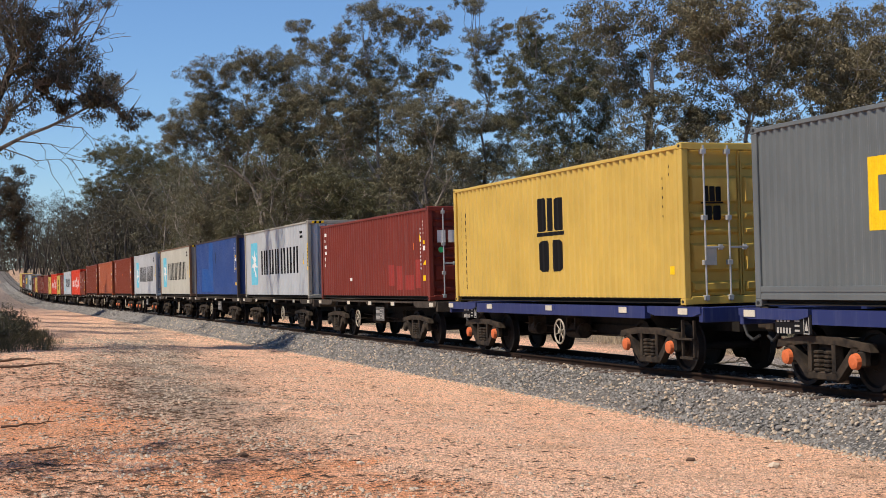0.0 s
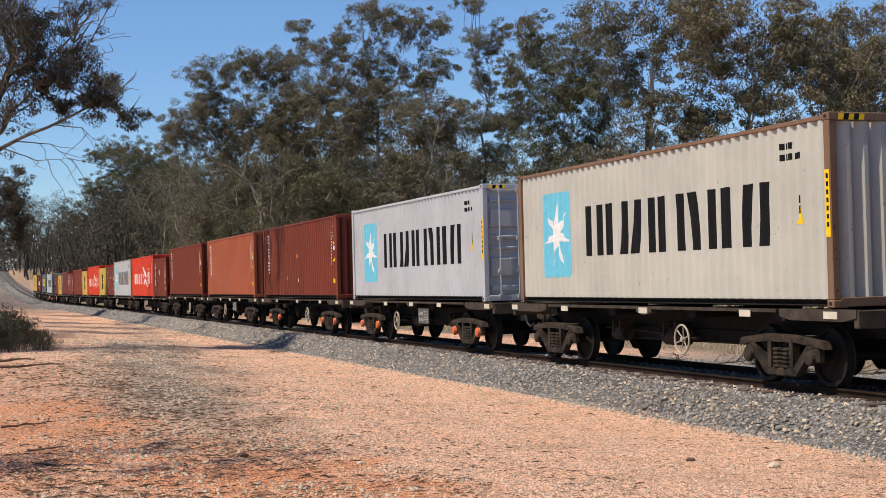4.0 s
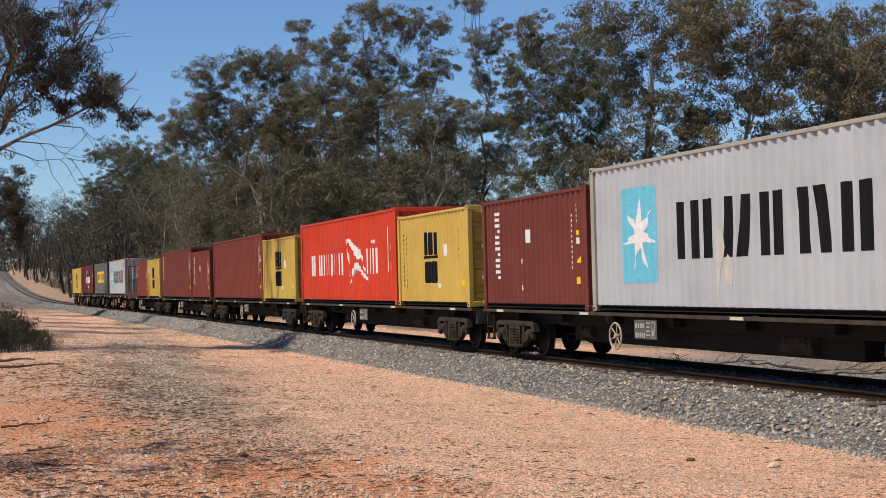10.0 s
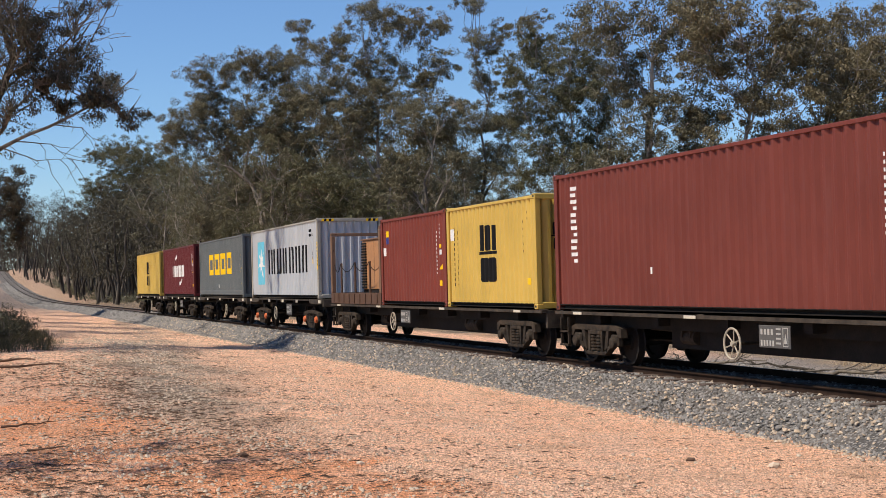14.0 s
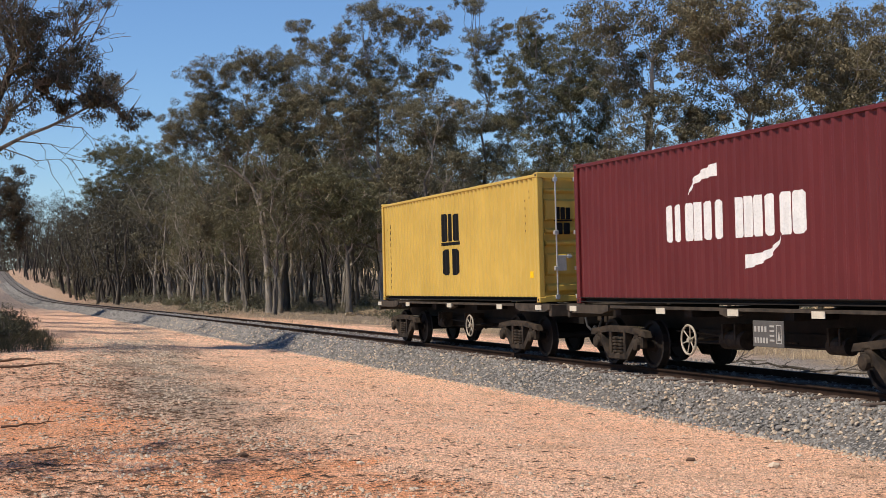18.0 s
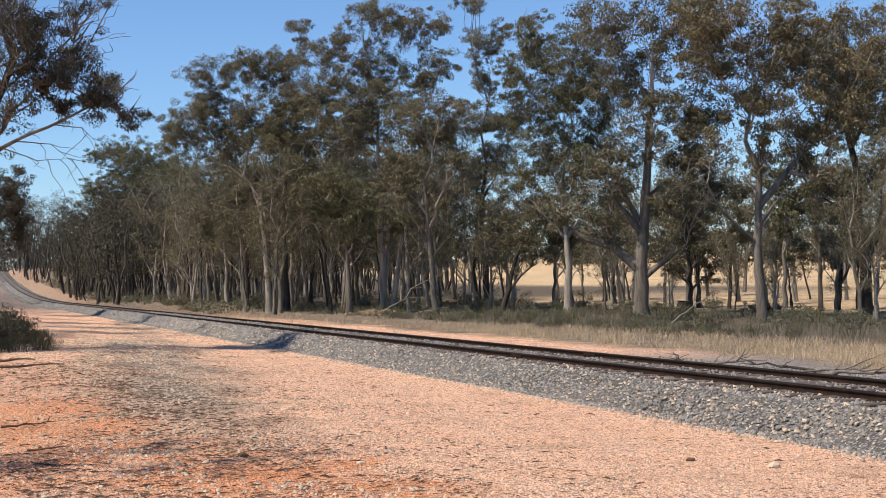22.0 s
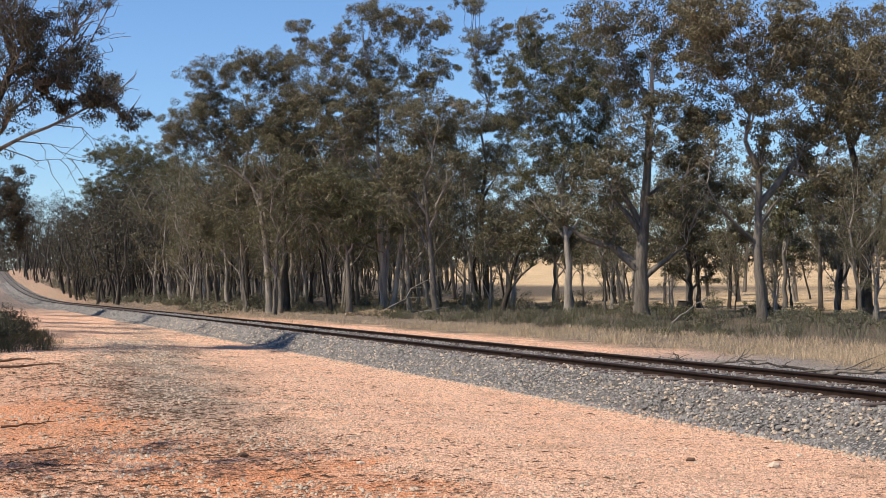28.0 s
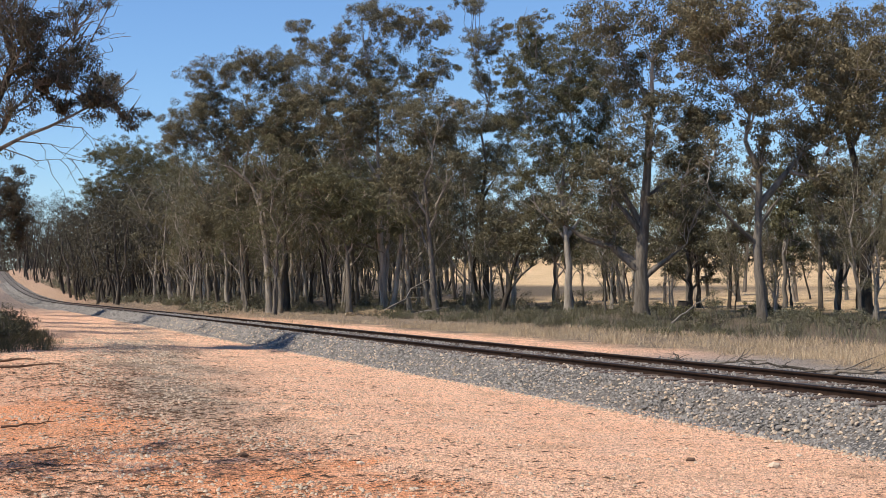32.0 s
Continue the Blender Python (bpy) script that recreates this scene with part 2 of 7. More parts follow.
def prism(bm, outline, y0, y1):
    """An outline in x, z drawn out from y0 to y1."""
    a = [bm.verts.new((x, y0, z)) for x, z in outline]
    b = [bm.verts.new((x, y1, z)) for x, z in outline]
    n = len(outline)
    for i in range(n):
        j = (i + 1) % n
        bm.faces.new((a[i], a[j], b[j], b[i]))
    bm.faces.new(a[::-1])
    bm.faces.new(b)
    return bm


def lathe(bm, profile, n=20, centre=(0, 0, 0)):
    """A profile of (radius, y) turned about the y axis."""
    rings = []
    for r, y in profile:
        rings.append([bm.verts.new((centre[0] + r * math.cos(6.2832 * i / n), centre[1] + y, centre[2] + r * math.sin(6.2832 * i / n))) for i in range(n)])
    for p, q in zip(rings, rings[1:]):
        for i in range(n):
            j = (i + 1) % n
            bm.faces.new((p[i], p[j], q[j], q[i]))
    bm.faces.new(rings[0][::-1])
    bm.faces.new(rings[-1])
    return bm
# ---- ground, line and gravel ----
def lines(*spans):
    out = []
    for a, b, step in spans:
        out += list(np.arange(a, b, step))
    return np.array(out + [spans[-1][1]])


def ground_mat():
    m, nt, b = shader("ground")
    v = coords(nt)
    sep = nt.nodes.new("ShaderNodeSeparateXYZ")
    nt.links.new(v, sep.inputs[0])
    wob = noise_node(nt, 0.16, 5, v, 0.65)
    mid = noise_node(nt, 1.3, 6, v, 0.7)
    fine = noise_node(nt, 26, 6, v, 0.75)
    grit = nt.nodes.new("ShaderNodeTexVoronoi")
    grit.inputs["Scale"].default_value = 38
    nt.links.new(v, grit.inputs["Vector"])
    grain = nt.nodes.new("ShaderNodeSeparateColor")
    nt.links.new(grit.outputs["Color"], grain.inputs[0])

    def math_node(op, a, k):
        n = nt.nodes.new("ShaderNodeMath")
        n.operation = op
        for i, s in enumerate((a, k)):
            if isinstance(s, bpy.types.NodeSocket):
                nt.links.new(s, n.inputs[i])
            else:
                n.inputs[i].default_value = s
        return n.outputs[0]

    # distance across the line, made uneven
    y = math_node("ADD", sep.outputs["Y"], math_node("MULTIPLY", math_node("SUBTRACT", wob.outputs["Fac"], 0.5), 7.0))

    def over(a, k):
        n = nt.nodes.new("ShaderNodeMapRange")
        n.inputs["From Min"].default_value, n.inputs["From Max"].default_value = a, k
        nt.links.new(y, n.inputs["Value"])
        return n.outputs["Result"]

    orange = mix(nt, ramp(nt, mid.outputs["Fac"], [(0.35, grey(0)), (0.65, grey(1))]), (0.68, 0.265, 0.115), (0.66, 0.33, 0.185))
    pink = mix(nt, ramp(nt, mid.outputs["Fac"], [(0.35, grey(0)), (0.65, grey(1))]), (0.80, 0.452, 0.280), (0.75, 0.47, 0.32))
    stony = mix(nt, ramp(nt, mid.outputs["Fac"], [(0.44, grey(0)), (0.60, grey(1))]), (0.25, 0.195, 0.15), (0.48, 0.35, 0.25))
    litter = mix(nt, ramp(nt, mid.outputs["Fac"], [(0.35, grey(0)), (0.7, grey(1))]), (0.17, 0.13, 0.095), (0.30, 0.23, 0.16))
    straw = mix(nt, ramp(nt, wob.outputs["Fac"], [(0.4, grey(0)), (0.6, grey(1))]), (0.60, 0.43, 0.25), (0.47, 0.33, 0.185))
    # the stony strip runs slantwise over the road and thins out towards the near end
    lane = math_node("ADD", math_node("ADD", y, math_node("MULTIPLY", sep.outputs["X"], 0.10)), 1.5)
    keep = nt.nodes.new("ShaderNodeMapRange")
    keep.inputs["From Min"].default_value, keep.inputs["From Max"].default_value = -17, -23
    keep.inputs["To Min"].default_value = 0.05
    nt.links.new(sep.outputs["X"], keep.inputs["Value"])

    def across(a, k, high=1.0):
        n = nt.nodes.new("ShaderNodeMapRange")
        n.inputs["From Min"].default_value, n.inputs["From Max"].default_value = a, k
        nt.links.new(lane, n.inputs["Value"])
        return n.outputs["Result"]

    def spot(cx, cy, rx, ry):
        dx = math_node("DIVIDE", math_node("SUBTRACT", sep.outputs["X"], cx), rx)
        dy = math_node("DIVIDE", math_node("SUBTRACT", y, cy), ry)
        d = math_node("ADD", math_node("MULTIPLY", dx, dx), math_node("MULTIPLY", dy, dy))
        n = nt.nodes.new("ShaderNodeMapRange")
        n.inputs["From Min"].default_value, n.inputs["From Max"].default_value = 1.3, 0.35
        nt.links.new(math_node("ADD", d, math_node("MULTIPLY", math_node("SUBTRACT", mid.outputs["Fac"], 0.5), 1.6)), n.inputs["Value"])
        return n.outputs["Result"]

    tan = mix(nt, ramp(nt, mid.outputs["Fac"], [(0.35, grey(0)), (0.65, grey(1))]), (0.58, 0.29, 0.165), (0.66, 0.38, 0.25))
    upper = nt.nodes.new("ShaderNodeMapRange")
    upper.inputs["From Min"].default_value, upper.inputs["From Max"].default_value = -34, -46
    nt.links.new(sep.outputs["X"], upper.inputs["Value"])
    c = mix(nt, math_node("MAXIMUM", across(2.6, 3.6), upper.outputs["Result"]), tan, pink)
    bare = math_node("MAXIMUM", spot(-20.7, 1.4, 6.0, 1.4), spot(-14.2, 3.3, 2.6, 1.1))
    c = mix(nt, math_node("MULTIPLY", bare, 0.95), c, orange)
    c = mix(nt, math_node("MULTIPLY", math_node("MULTIPLY", across(1.1, 2.5), across(4.9, 3.3)), keep.outputs["Result"]), c, stony)
    blot = noise_node(nt, 0.55, 6, v, 0.7)
    c = mix(nt, ramp(nt, blot.outputs["Fac"], [(0.34, grey(0.5)), (0.46, grey(0))]), c, (0.34, 0.21, 0.13))
    c = mix(nt, ramp(nt, blot.outputs["Fac"], [(0.60, grey(0)), (0.74, grey(0.5))]), c, (0.66, 0.33, 0.17))
    near = nt.nodes.new("ShaderNodeMapRange")
    near.inputs["From Min"].default_value, near.inputs["From Max"].default_value = -41, -33
    nt.links.new(sep.outputs["X"], near.inputs["Value"])
    c = mix(nt, math_node("MULTIPLY", math_node("MULTIPLY", over(11.5, 13.5), near.outputs["Result"]), 0.95), c, (0.27, 0.24, 0.212))
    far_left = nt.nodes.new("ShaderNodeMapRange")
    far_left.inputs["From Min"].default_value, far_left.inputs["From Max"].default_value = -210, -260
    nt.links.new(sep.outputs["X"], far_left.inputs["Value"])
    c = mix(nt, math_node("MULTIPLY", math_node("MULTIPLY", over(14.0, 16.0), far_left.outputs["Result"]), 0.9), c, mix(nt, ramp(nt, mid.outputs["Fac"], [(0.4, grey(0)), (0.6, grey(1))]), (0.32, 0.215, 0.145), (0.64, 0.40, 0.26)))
    # spread ballast replaces the road upslope; its grey is darkened for tree shade
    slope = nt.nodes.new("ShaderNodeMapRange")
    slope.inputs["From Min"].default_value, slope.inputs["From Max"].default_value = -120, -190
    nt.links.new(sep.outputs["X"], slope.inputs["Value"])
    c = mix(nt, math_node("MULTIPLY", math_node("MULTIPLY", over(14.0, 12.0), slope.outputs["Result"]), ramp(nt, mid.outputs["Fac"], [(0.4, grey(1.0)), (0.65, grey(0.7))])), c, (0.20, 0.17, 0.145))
    mid_left = nt.nodes.new("ShaderNodeMapRange")
    mid_left.inputs["From Min"].default_value, mid_left.inputs["From Max"].default_value = -85, -120
    nt.links.new(sep.outputs["X"], mid_left.inputs["Value"])
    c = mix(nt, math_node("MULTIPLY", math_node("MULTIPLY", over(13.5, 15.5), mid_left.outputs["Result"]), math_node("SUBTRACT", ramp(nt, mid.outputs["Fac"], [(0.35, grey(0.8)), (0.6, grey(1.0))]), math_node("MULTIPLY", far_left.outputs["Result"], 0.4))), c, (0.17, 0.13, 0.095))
    c = mix(nt, math_node("MULTIPLY", over(19.9, 21.6), math_node("SUBTRACT", 1.0, math_node("MULTIPLY", far_left.outputs["Result"], 0.45))), c, litter)
    c = mix(nt, math_node("MULTIPLY", math_node("MULTIPLY", over(20.4, 22.0), over(29.0, 27.0)), near.outputs["Result"]), c, (0.36, 0.265, 0.165))
    # floor under the wood: colour darkened to stand in for canopy shade
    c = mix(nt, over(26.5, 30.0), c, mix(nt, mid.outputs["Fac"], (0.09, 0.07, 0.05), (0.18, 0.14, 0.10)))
    far = nt.nodes.new("ShaderNodeMapRange")
    far.inputs["From Min"].default_value, far.inputs["From Max"].default_value = -150, -118
    nt.links.new(sep.outputs["X"], far.inputs["Value"])
    c = mix(nt, math_node("MAXIMUM", math_node("MULTIPLY", over(46, 52), far.outputs["Result"]), over(88, 100)), c, straw)
    coarse = nt.nodes.new("ShaderNodeTexVoronoi")
    coarse.inputs["Scale"].default_value = 15
    nt.links.new(v, coarse.inputs["Vector"])
    lump = nt.nodes.new("ShaderNodeSeparateColor")
    nt.links.new(coarse.outputs["Color"], lump.inputs[0])
    speck = ramp(nt, grain.outputs[0], [(0.0, grey(0.30)), (0.3, grey(0.98)), (0.8, grey(1.24)), (1.0, grey(1.75))])
    c = mix(nt, 0.95, c, speck, "MULTIPLY")
    c = mix(nt, 0.6, c, ramp(nt, lump.outputs[1], [(0.0, grey(0.45)), (0.25, grey(1.0)), (1.0, grey(1.15))]), "MULTIPLY")
    c = mix(nt, ramp(nt, fine.outputs["Fac"], [(0.55, grey(0)), (0.8, grey(0.35))]), c, (0.16, 0.10, 0.07))
    nt.links.new(c, b.inputs["Base Color"])
    b.inputs["Roughness"].default_value = 0.92
    b.inputs["Specular IOR Level"].default_value = 0.15
    h = math_node("ADD", grit.outputs["Distance"], math_node("MULTIPLY", fine.outputs["Fac"], 0.8))
    bump(nt, b, h, 1.0, 0.042)
    return m


def build_ground():
    xs = lines((-3000, -700, 160), (-700, -300, 20), (-300, -90, 6), (-90, -45, 1.2), (-45, 4, 0.4), (4, 60, 6), (60, 1500, 160))
    ys = lines((-1500, -120, 150), (-120, -12, 9), (-12, 12, 0.4), (12, 30, 0.9), (30, 70, 4), (70, 300, 10), (300, 2500, 130))
    X, Y = np.meshgrid(xs, ys, indexing="ij")
    v = [(x, y, ground_z(x, y)) for x, y in zip(X.ravel(), Y.ravel())]
    a = np.arange(len(xs) - 1)[:, None] * len(ys) + np.arange(len(ys) - 1)[None, :]
    a = a.ravel()
    faces = np.stack([a, a + len(ys), a + len(ys) + 1, a + 1], 1)
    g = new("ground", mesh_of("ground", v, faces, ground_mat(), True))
    tagged(g, "orange gravel ground with leaf litter and straw paddock", "ground", kind="structure")


def strip(name, profile, xs, mat, closed=False, smooth_shade=False):
    """A cross-section of (y, z) drawn along the line, following its rise."""
    n = len(profile)
    v = [(x, y, z + rise(x)) for x in xs for y, z in profile]
    f = []
    for i in range(len(xs) - 1):
        for j in range(n if closed else n - 1):
            k = (j + 1) % n
            f.append((i * n + j, (i + 1) * n + j, (i + 1) * n + k, i * n + k))
    return mesh_of(name, v, f, mat, smooth_shade)


LINE_X = lines((-640, -300, 10), (-300, -150, 5), (-150, 140, 5))


def build_line():
    t = TRACK_Y
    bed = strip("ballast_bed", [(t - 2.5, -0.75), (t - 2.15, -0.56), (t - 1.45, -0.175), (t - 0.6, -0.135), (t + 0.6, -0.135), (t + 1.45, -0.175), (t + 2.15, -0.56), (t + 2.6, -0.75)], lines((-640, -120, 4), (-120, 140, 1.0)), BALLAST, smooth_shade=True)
    for vert in bed.vertices:
        k = noise.noise((vert.co.x * 0.35, vert.co.y * 0.8, 3))
        vert.co.z += 0.035 * k
        vert.co.y += 0.16 * noise.noise((vert.co.x * 0.3, 7, 0)) if vert.co.z < rise(vert.co.x) - 0.3 else 0
    line = tagged(new("railway_track"), "single rusty railway track on grey ballast", "railway track", kind="structure")
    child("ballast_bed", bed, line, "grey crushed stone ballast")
    for y in (t - 0.7525, t + 0.7525):
        side = strip("rail", [(y - 0.07, -0.16), (y - 0.07, -0.145), (y - 0.012, -0.125), (y - 0.012, -0.05), (y - 0.035, -0.035), (y - 0.035, -0.006), (y + 0.035, -0.006), (y + 0.035, -0.035), (y + 0.012, -0.05), (y + 0.012, -0.125), (y + 0.07, -0.145), (y + 0.07, -0.16)], LINE_X, RAIL_SIDE, True)
        rail = child("rail", side, line, "rusty brown steel rail")
        child("rail_head", strip("rail_head", [(y - 0.034, -0.0055), (y - 0.03, 0.0), (y + 0.03, 0.0), (y + 0.034, -0.0055)], LINE_X, RAIL_TOP), rail, "worn running surface of the rail")
        for x in (-31.2, -58.4, -85.6, -17.6 + 13.6):
            off = 0 if y < t else 0.9
            plate = boxes((x + off - 0.3, x + off + 0.3, y - 0.045, y + 0.045, -0.125, -0.045), bevel=0.008)
            for dx in (-0.2, -0.07, 0.07, 0.2):
                rod(plate, (x + off + dx, y - 0.065, -0.085), (x + off + dx, y + 0.065, -0.085), 0.017, n=6)
            part("fishplate", plate, RAIL_SIDE, line, "bolted joint plate")
    # sleepers, three hundred of them single
    sl = bm_mesh("sleeper", box(bmesh.new(), -0.12, 0.12, -1.25, 1.25, -0.27, -0.118, 0.012), SLEEPER)
    rng = random.Random(5)
    for i in range(300):
        x = -5 - i * 0.66
        child("sleeper", sl, line, m=pose(x + rng.uniform(-0.03, 0.03), t + rng.uniform(-0.04, 0.04), rise(x), 0, 0, rng.uniform(-1.2, 1.2)))


def stones(name, pts, sizes, mat, rng, flat=0.7, pebble=False):
    """Many small broken stones in one mesh: four-sided blocks with a smaller, skewed top; pebbles come to a blunt point."""
    n = len(pts)
    base = np.array([(1, 0, -0.5), (0, 1, -0.5), (-1, 0, -0.5), (0, -1, -0.5), (0.5, 0.5, 0.6), (-0.5, 0.5, 0.6), (-0.5, -0.5, 0.6), (0.5, -0.5, 0.6)], float)
    tri = np.array([(0, 1, 4), (1, 5, 4), (1, 2, 5), (2, 6, 5), (2, 3, 6), (3, 7, 6), (3, 0, 7), (0, 4, 7), (4, 5, 6), (4, 6, 7)])
    if pebble:
        base = np.concatenate([base[:4], [(0.0, 0.0, 0.75)]])
        tri = np.array([(0, 1, 4), (1, 2, 4), (2, 3, 4), (3, 0, 4)])
    k = len(base)
    v = base[None] * rng.uniform(0.65, 1.2, (n, k, 1)) + rng.uniform(-0.16, 0.16, (n, k, 3))
    v[:, 4:, :2] += rng.uniform(-0.3, 0.3, (n, 1, 2))
    v[:, 4:, 2] += v[:, 4:, 0] * rng.normal(0, 0.45, (n, 1)) + v[:, 4:, 1] * rng.normal(0, 0.45, (n, 1))
    a = rng.uniform(0, 6.283, n)
    c, s = np.cos(a)[:, None], np.sin(a)[:, None]
    e = rng.uniform(0.65, 1.35, (n, 1))
    x, y, z = v[..., 0] * e, v[..., 1] / e, v[..., 2] * flat
    v = np.stack([x * c - y * s, x * s + y * c, z], -1) * sizes[:, None, None] + pts[:, None, :]
    f = tri[None] + (np.arange(n) * k)[:, None, None]
    return mesh_of(name, v.reshape(-1, 3), f.reshape(-1, 3), mat)


def bed_z(y):
    d = abs(y - TRACK_Y)
    return np.interp(d, [0, 0.6, 1.45, 2.15, 2.5], [-0.135, -0.135, -0.175, -0.56, -0.70])


def near_x(rng, n, a, b, power=2.2):
    """Places along the line, thicker towards a."""
    return a + (b - a) * rng.uniform(0, 1, n) ** power


def build_gravel():
    rng = np.random.default_rng(3)
    # ballast stones
    n = 50000
    x = near_x(rng, n, -10.8, -110, 1.9)
    y = TRACK_Y + np.where(rng.uniform(0, 1, n) < 0.70, rng.uniform(-2.55, -0.85, n), rng.uniform(-0.62, 2.6, n))
    size = rng.uniform(0.017, 0.040, n) * (1 + np.clip((-x - 22) / 45, 0, 1.6))
    z = np.array([max(bed_z(q), ground_z(p, q)) for p, q in zip(x, y)]) + rng.uniform(-0.008, 0.022, n)
    me = stones("ballast_stones", np.stack([x, y, z], 1), size, STONE, rng)
    tagged(new("ballast_stones", me), "loose grey crushed stones of the ballast", "ballast stones", kind="stuff")
    n = 5000
    x = near_x(rng, n, -13, -36, 1.5)
    y = TRACK_Y + 2.5 + 3.4 * rng.uniform(0, 1, n) ** 1.3
    z = np.array([ground_z(a, b) for a, b in zip(x, y)]) + 0.004
    me = stones("spilled_stones", np.stack([x, y, z], 1), rng.uniform(0.022, 0.052, n), STONE, rng, 0.7)
    tagged(new("spilled_stones", me), "grey ballast stones spilled past the far rail", "ballast stones", kind="stuff")
    n = 11000
    x = near_x(rng, n, -95, -420, 1.35)
    y = TRACK_Y + np.where(rng.uniform(0, 1, n) < 0.75, rng.uniform(-2.5, -0.85, n) * (1 + 0.5 * (x < -170) * rng.uniform(0, 1, n)), rng.uniform(0.85, 2.5, n))
    z = np.array([max(bed_z(q) + rise(p), ground_z(p, q)) for p, q in zip(x, y)])
    me = stones("far_ballast_stones", np.stack([x, y, z], 1), rng.uniform(0.07, 0.14, n) * (1 + np.clip((-x - 200) / 200, 0, 0.8)), STONE, rng, 0.8)
    tagged(new("far_ballast_stones", me), "grey crushed stones of the far ballast", "ballast stones", kind="stuff")
    n = 3600
    x = near_x(rng, n, -10.8, -90, 1.5)
    y = TRACK_Y - 0.85 - 1.9 * rng.uniform(0, 1, n) ** 0.6
    z = np.array([bed_z(q) for q in y]) + rng.uniform(0.015, 0.05, n)
    z = np.maximum(z, -0.57)
    me = stones("pale_stones", np.stack([x, y, z], 1), rng.uniform(0.016, 0.040, n) * (1 + np.clip((-x - 30) / 60, 0, 1)), STONE_PALE, rng)
    tagged(new("pale_stones", me), "pale quartz stones scattered along the ballast", "stones", kind="stuff")
    # cream stones among the near ballast and along its foot
    n = 300
    x = near_x(rng, n, -10.8, -34, 1.3)
    y = np.where(rng.uniform(0, 1, n) < 0.85, TRACK_Y - 0.95 - 1.6 * rng.uniform(0, 1, n), TRACK_Y - 2.5 - 0.3 * np.abs(rng.normal(0, 1, n)))
    z = np.array([max(bed_z(b), ground_z(a, b)) for a, b in zip(x, y)]) + 0.02
    me = stones("cream_stones", np.stack([x, y, z], 1), rng.uniform(0.026, 0.050, n), STONE_PALE, rng, 0.6)
    tagged(new("cream_stones", me), "cream-coloured larger stones at the foot of the ballast", "stones", kind="stuff")
    # road pebbles
    n = 84000
    x = near_x(rng, n, -11, -95, 2.0)
    y = rng.uniform(-2, 11.4, n)
    patch = np.array([noise.noise((a * 0.45, b * 0.7, 9)) + 0.4 * noise.noise((a * 1.7, b * 2.0, 2)) for a, b in zip(x, y)])
    keep = patch + rng.normal(0, 0.15, n) > -0.16
    lane = y + 0.10 * x + 1.5
    keep &= ~((lane > 1.5) & (lane < 4.0) & (patch < 0.35) & (rng.uniform(0, 1, n) < 0.75 * np.clip((-x - 15) / 10, 0, 1) * np.clip((x + 50) / 10, 0, 1)))
    x, y = x[keep], y[keep]
    n = len(x)
    z = np.array([ground_z(a, b) for a, b in zip(x, y)])
    me = stones("road_pebbles", np.stack([x, y, z], 1), rng.uniform(0.008, 0.028, n) * (1 + np.clip((-x - 16) / 30, 0, 1.8)), PEBBLE, rng, 0.85, True)
    tagged(new("road_pebbles", me), "small pink and tan pebbles on the gravel road", "pebbles", kind="stuff")
    n = 9500
    x = near_x(rng, n, -11, -62, 1.6)
    y = np.clip(np.where(rng.uniform(0, 1, n) < 0.6, rng.normal(2.2, 1.0, n) + 0.08 * (-x - 15), rng.normal(4.0, 2.6, n)), -2, 11.3)
    lie = np.array([noise.noise((a * 0.5, b * 0.9, 21)) + 0.5 * noise.noise((a * 1.6, b * 2.4, 5)) for a, b in zip(x, y)]) + rng.normal(0, 0.18, n) > 0.05
    x, y = x[lie], y[lie]
    n = len(x)
    z = np.array([ground_z(a, b) for a, b in zip(x, y)]) + 0.004
    me = stones("road_stones", np.stack([x, y, z], 1), rng.uniform(0.012, 0.034, n) * (1 + np.clip((-x - 20) / 40, 0, 1)), STONE_PALE, rng, 0.7)
    tagged(new("road_stones", me), "pale stones strewn over the gravel road", "stones", kind="stuff")
    n = 11000
    x = near_x(rng, n, -17, -60, 1.2)
    y = np.clip(rng.normal(2.7, 1.0, n) + 0.09 * (-x - 17), -2, 9)
    z = np.array([ground_z(a, b) for a, b in zip(x, y)]) + 0.002
    me = stones("grey_road_stones", np.stack([x, y, z], 1), rng.uniform(0.010, 0.026, n) * (1 + np.clip((-x - 20) / 40, 0, 1)), STONE_BROWN, rng, 0.75, True)
    tagged(new("grey_road_stones", me), "grey-brown stones spread along the stony strip", "stones", kind="stuff")
    # bark chips and twigs: slivers that lie flat
    n = 52000
    x = near_x(rng, n, -11, -52, 1.3)
    y = np.where(rng.uniform(0, 1, n) < 0.75, rng.normal(2.7, 1.9, n) + 0.07 * (-x - 15), rng.uniform(-2, 10.5, n))
    lie = np.array([noise.noise((a * 0.55, b * 0.9, 33)) + 0.5 * noise.noise((a * 1.9, b * 2.6, 8)) for a, b in zip(x, y)]) + rng.normal(0, 0.18, n) > -0.02
    x, y = x[lie], y[lie]
    n = len(x)
    z = np.array([ground_z(a, b) for a, b in zip(x, y)]) + 0.006
    ln = rng.uniform(0.010, 0.040, n) * (1 + 1.4 * (rng.uniform(0, 1, n) < 0.05))
    slivers("bark_chips", x, y, z, ln, ln * rng.uniform(0.08, 0.24, n), rng, "weathered bark chips and twigs on the ground", "bark chips")
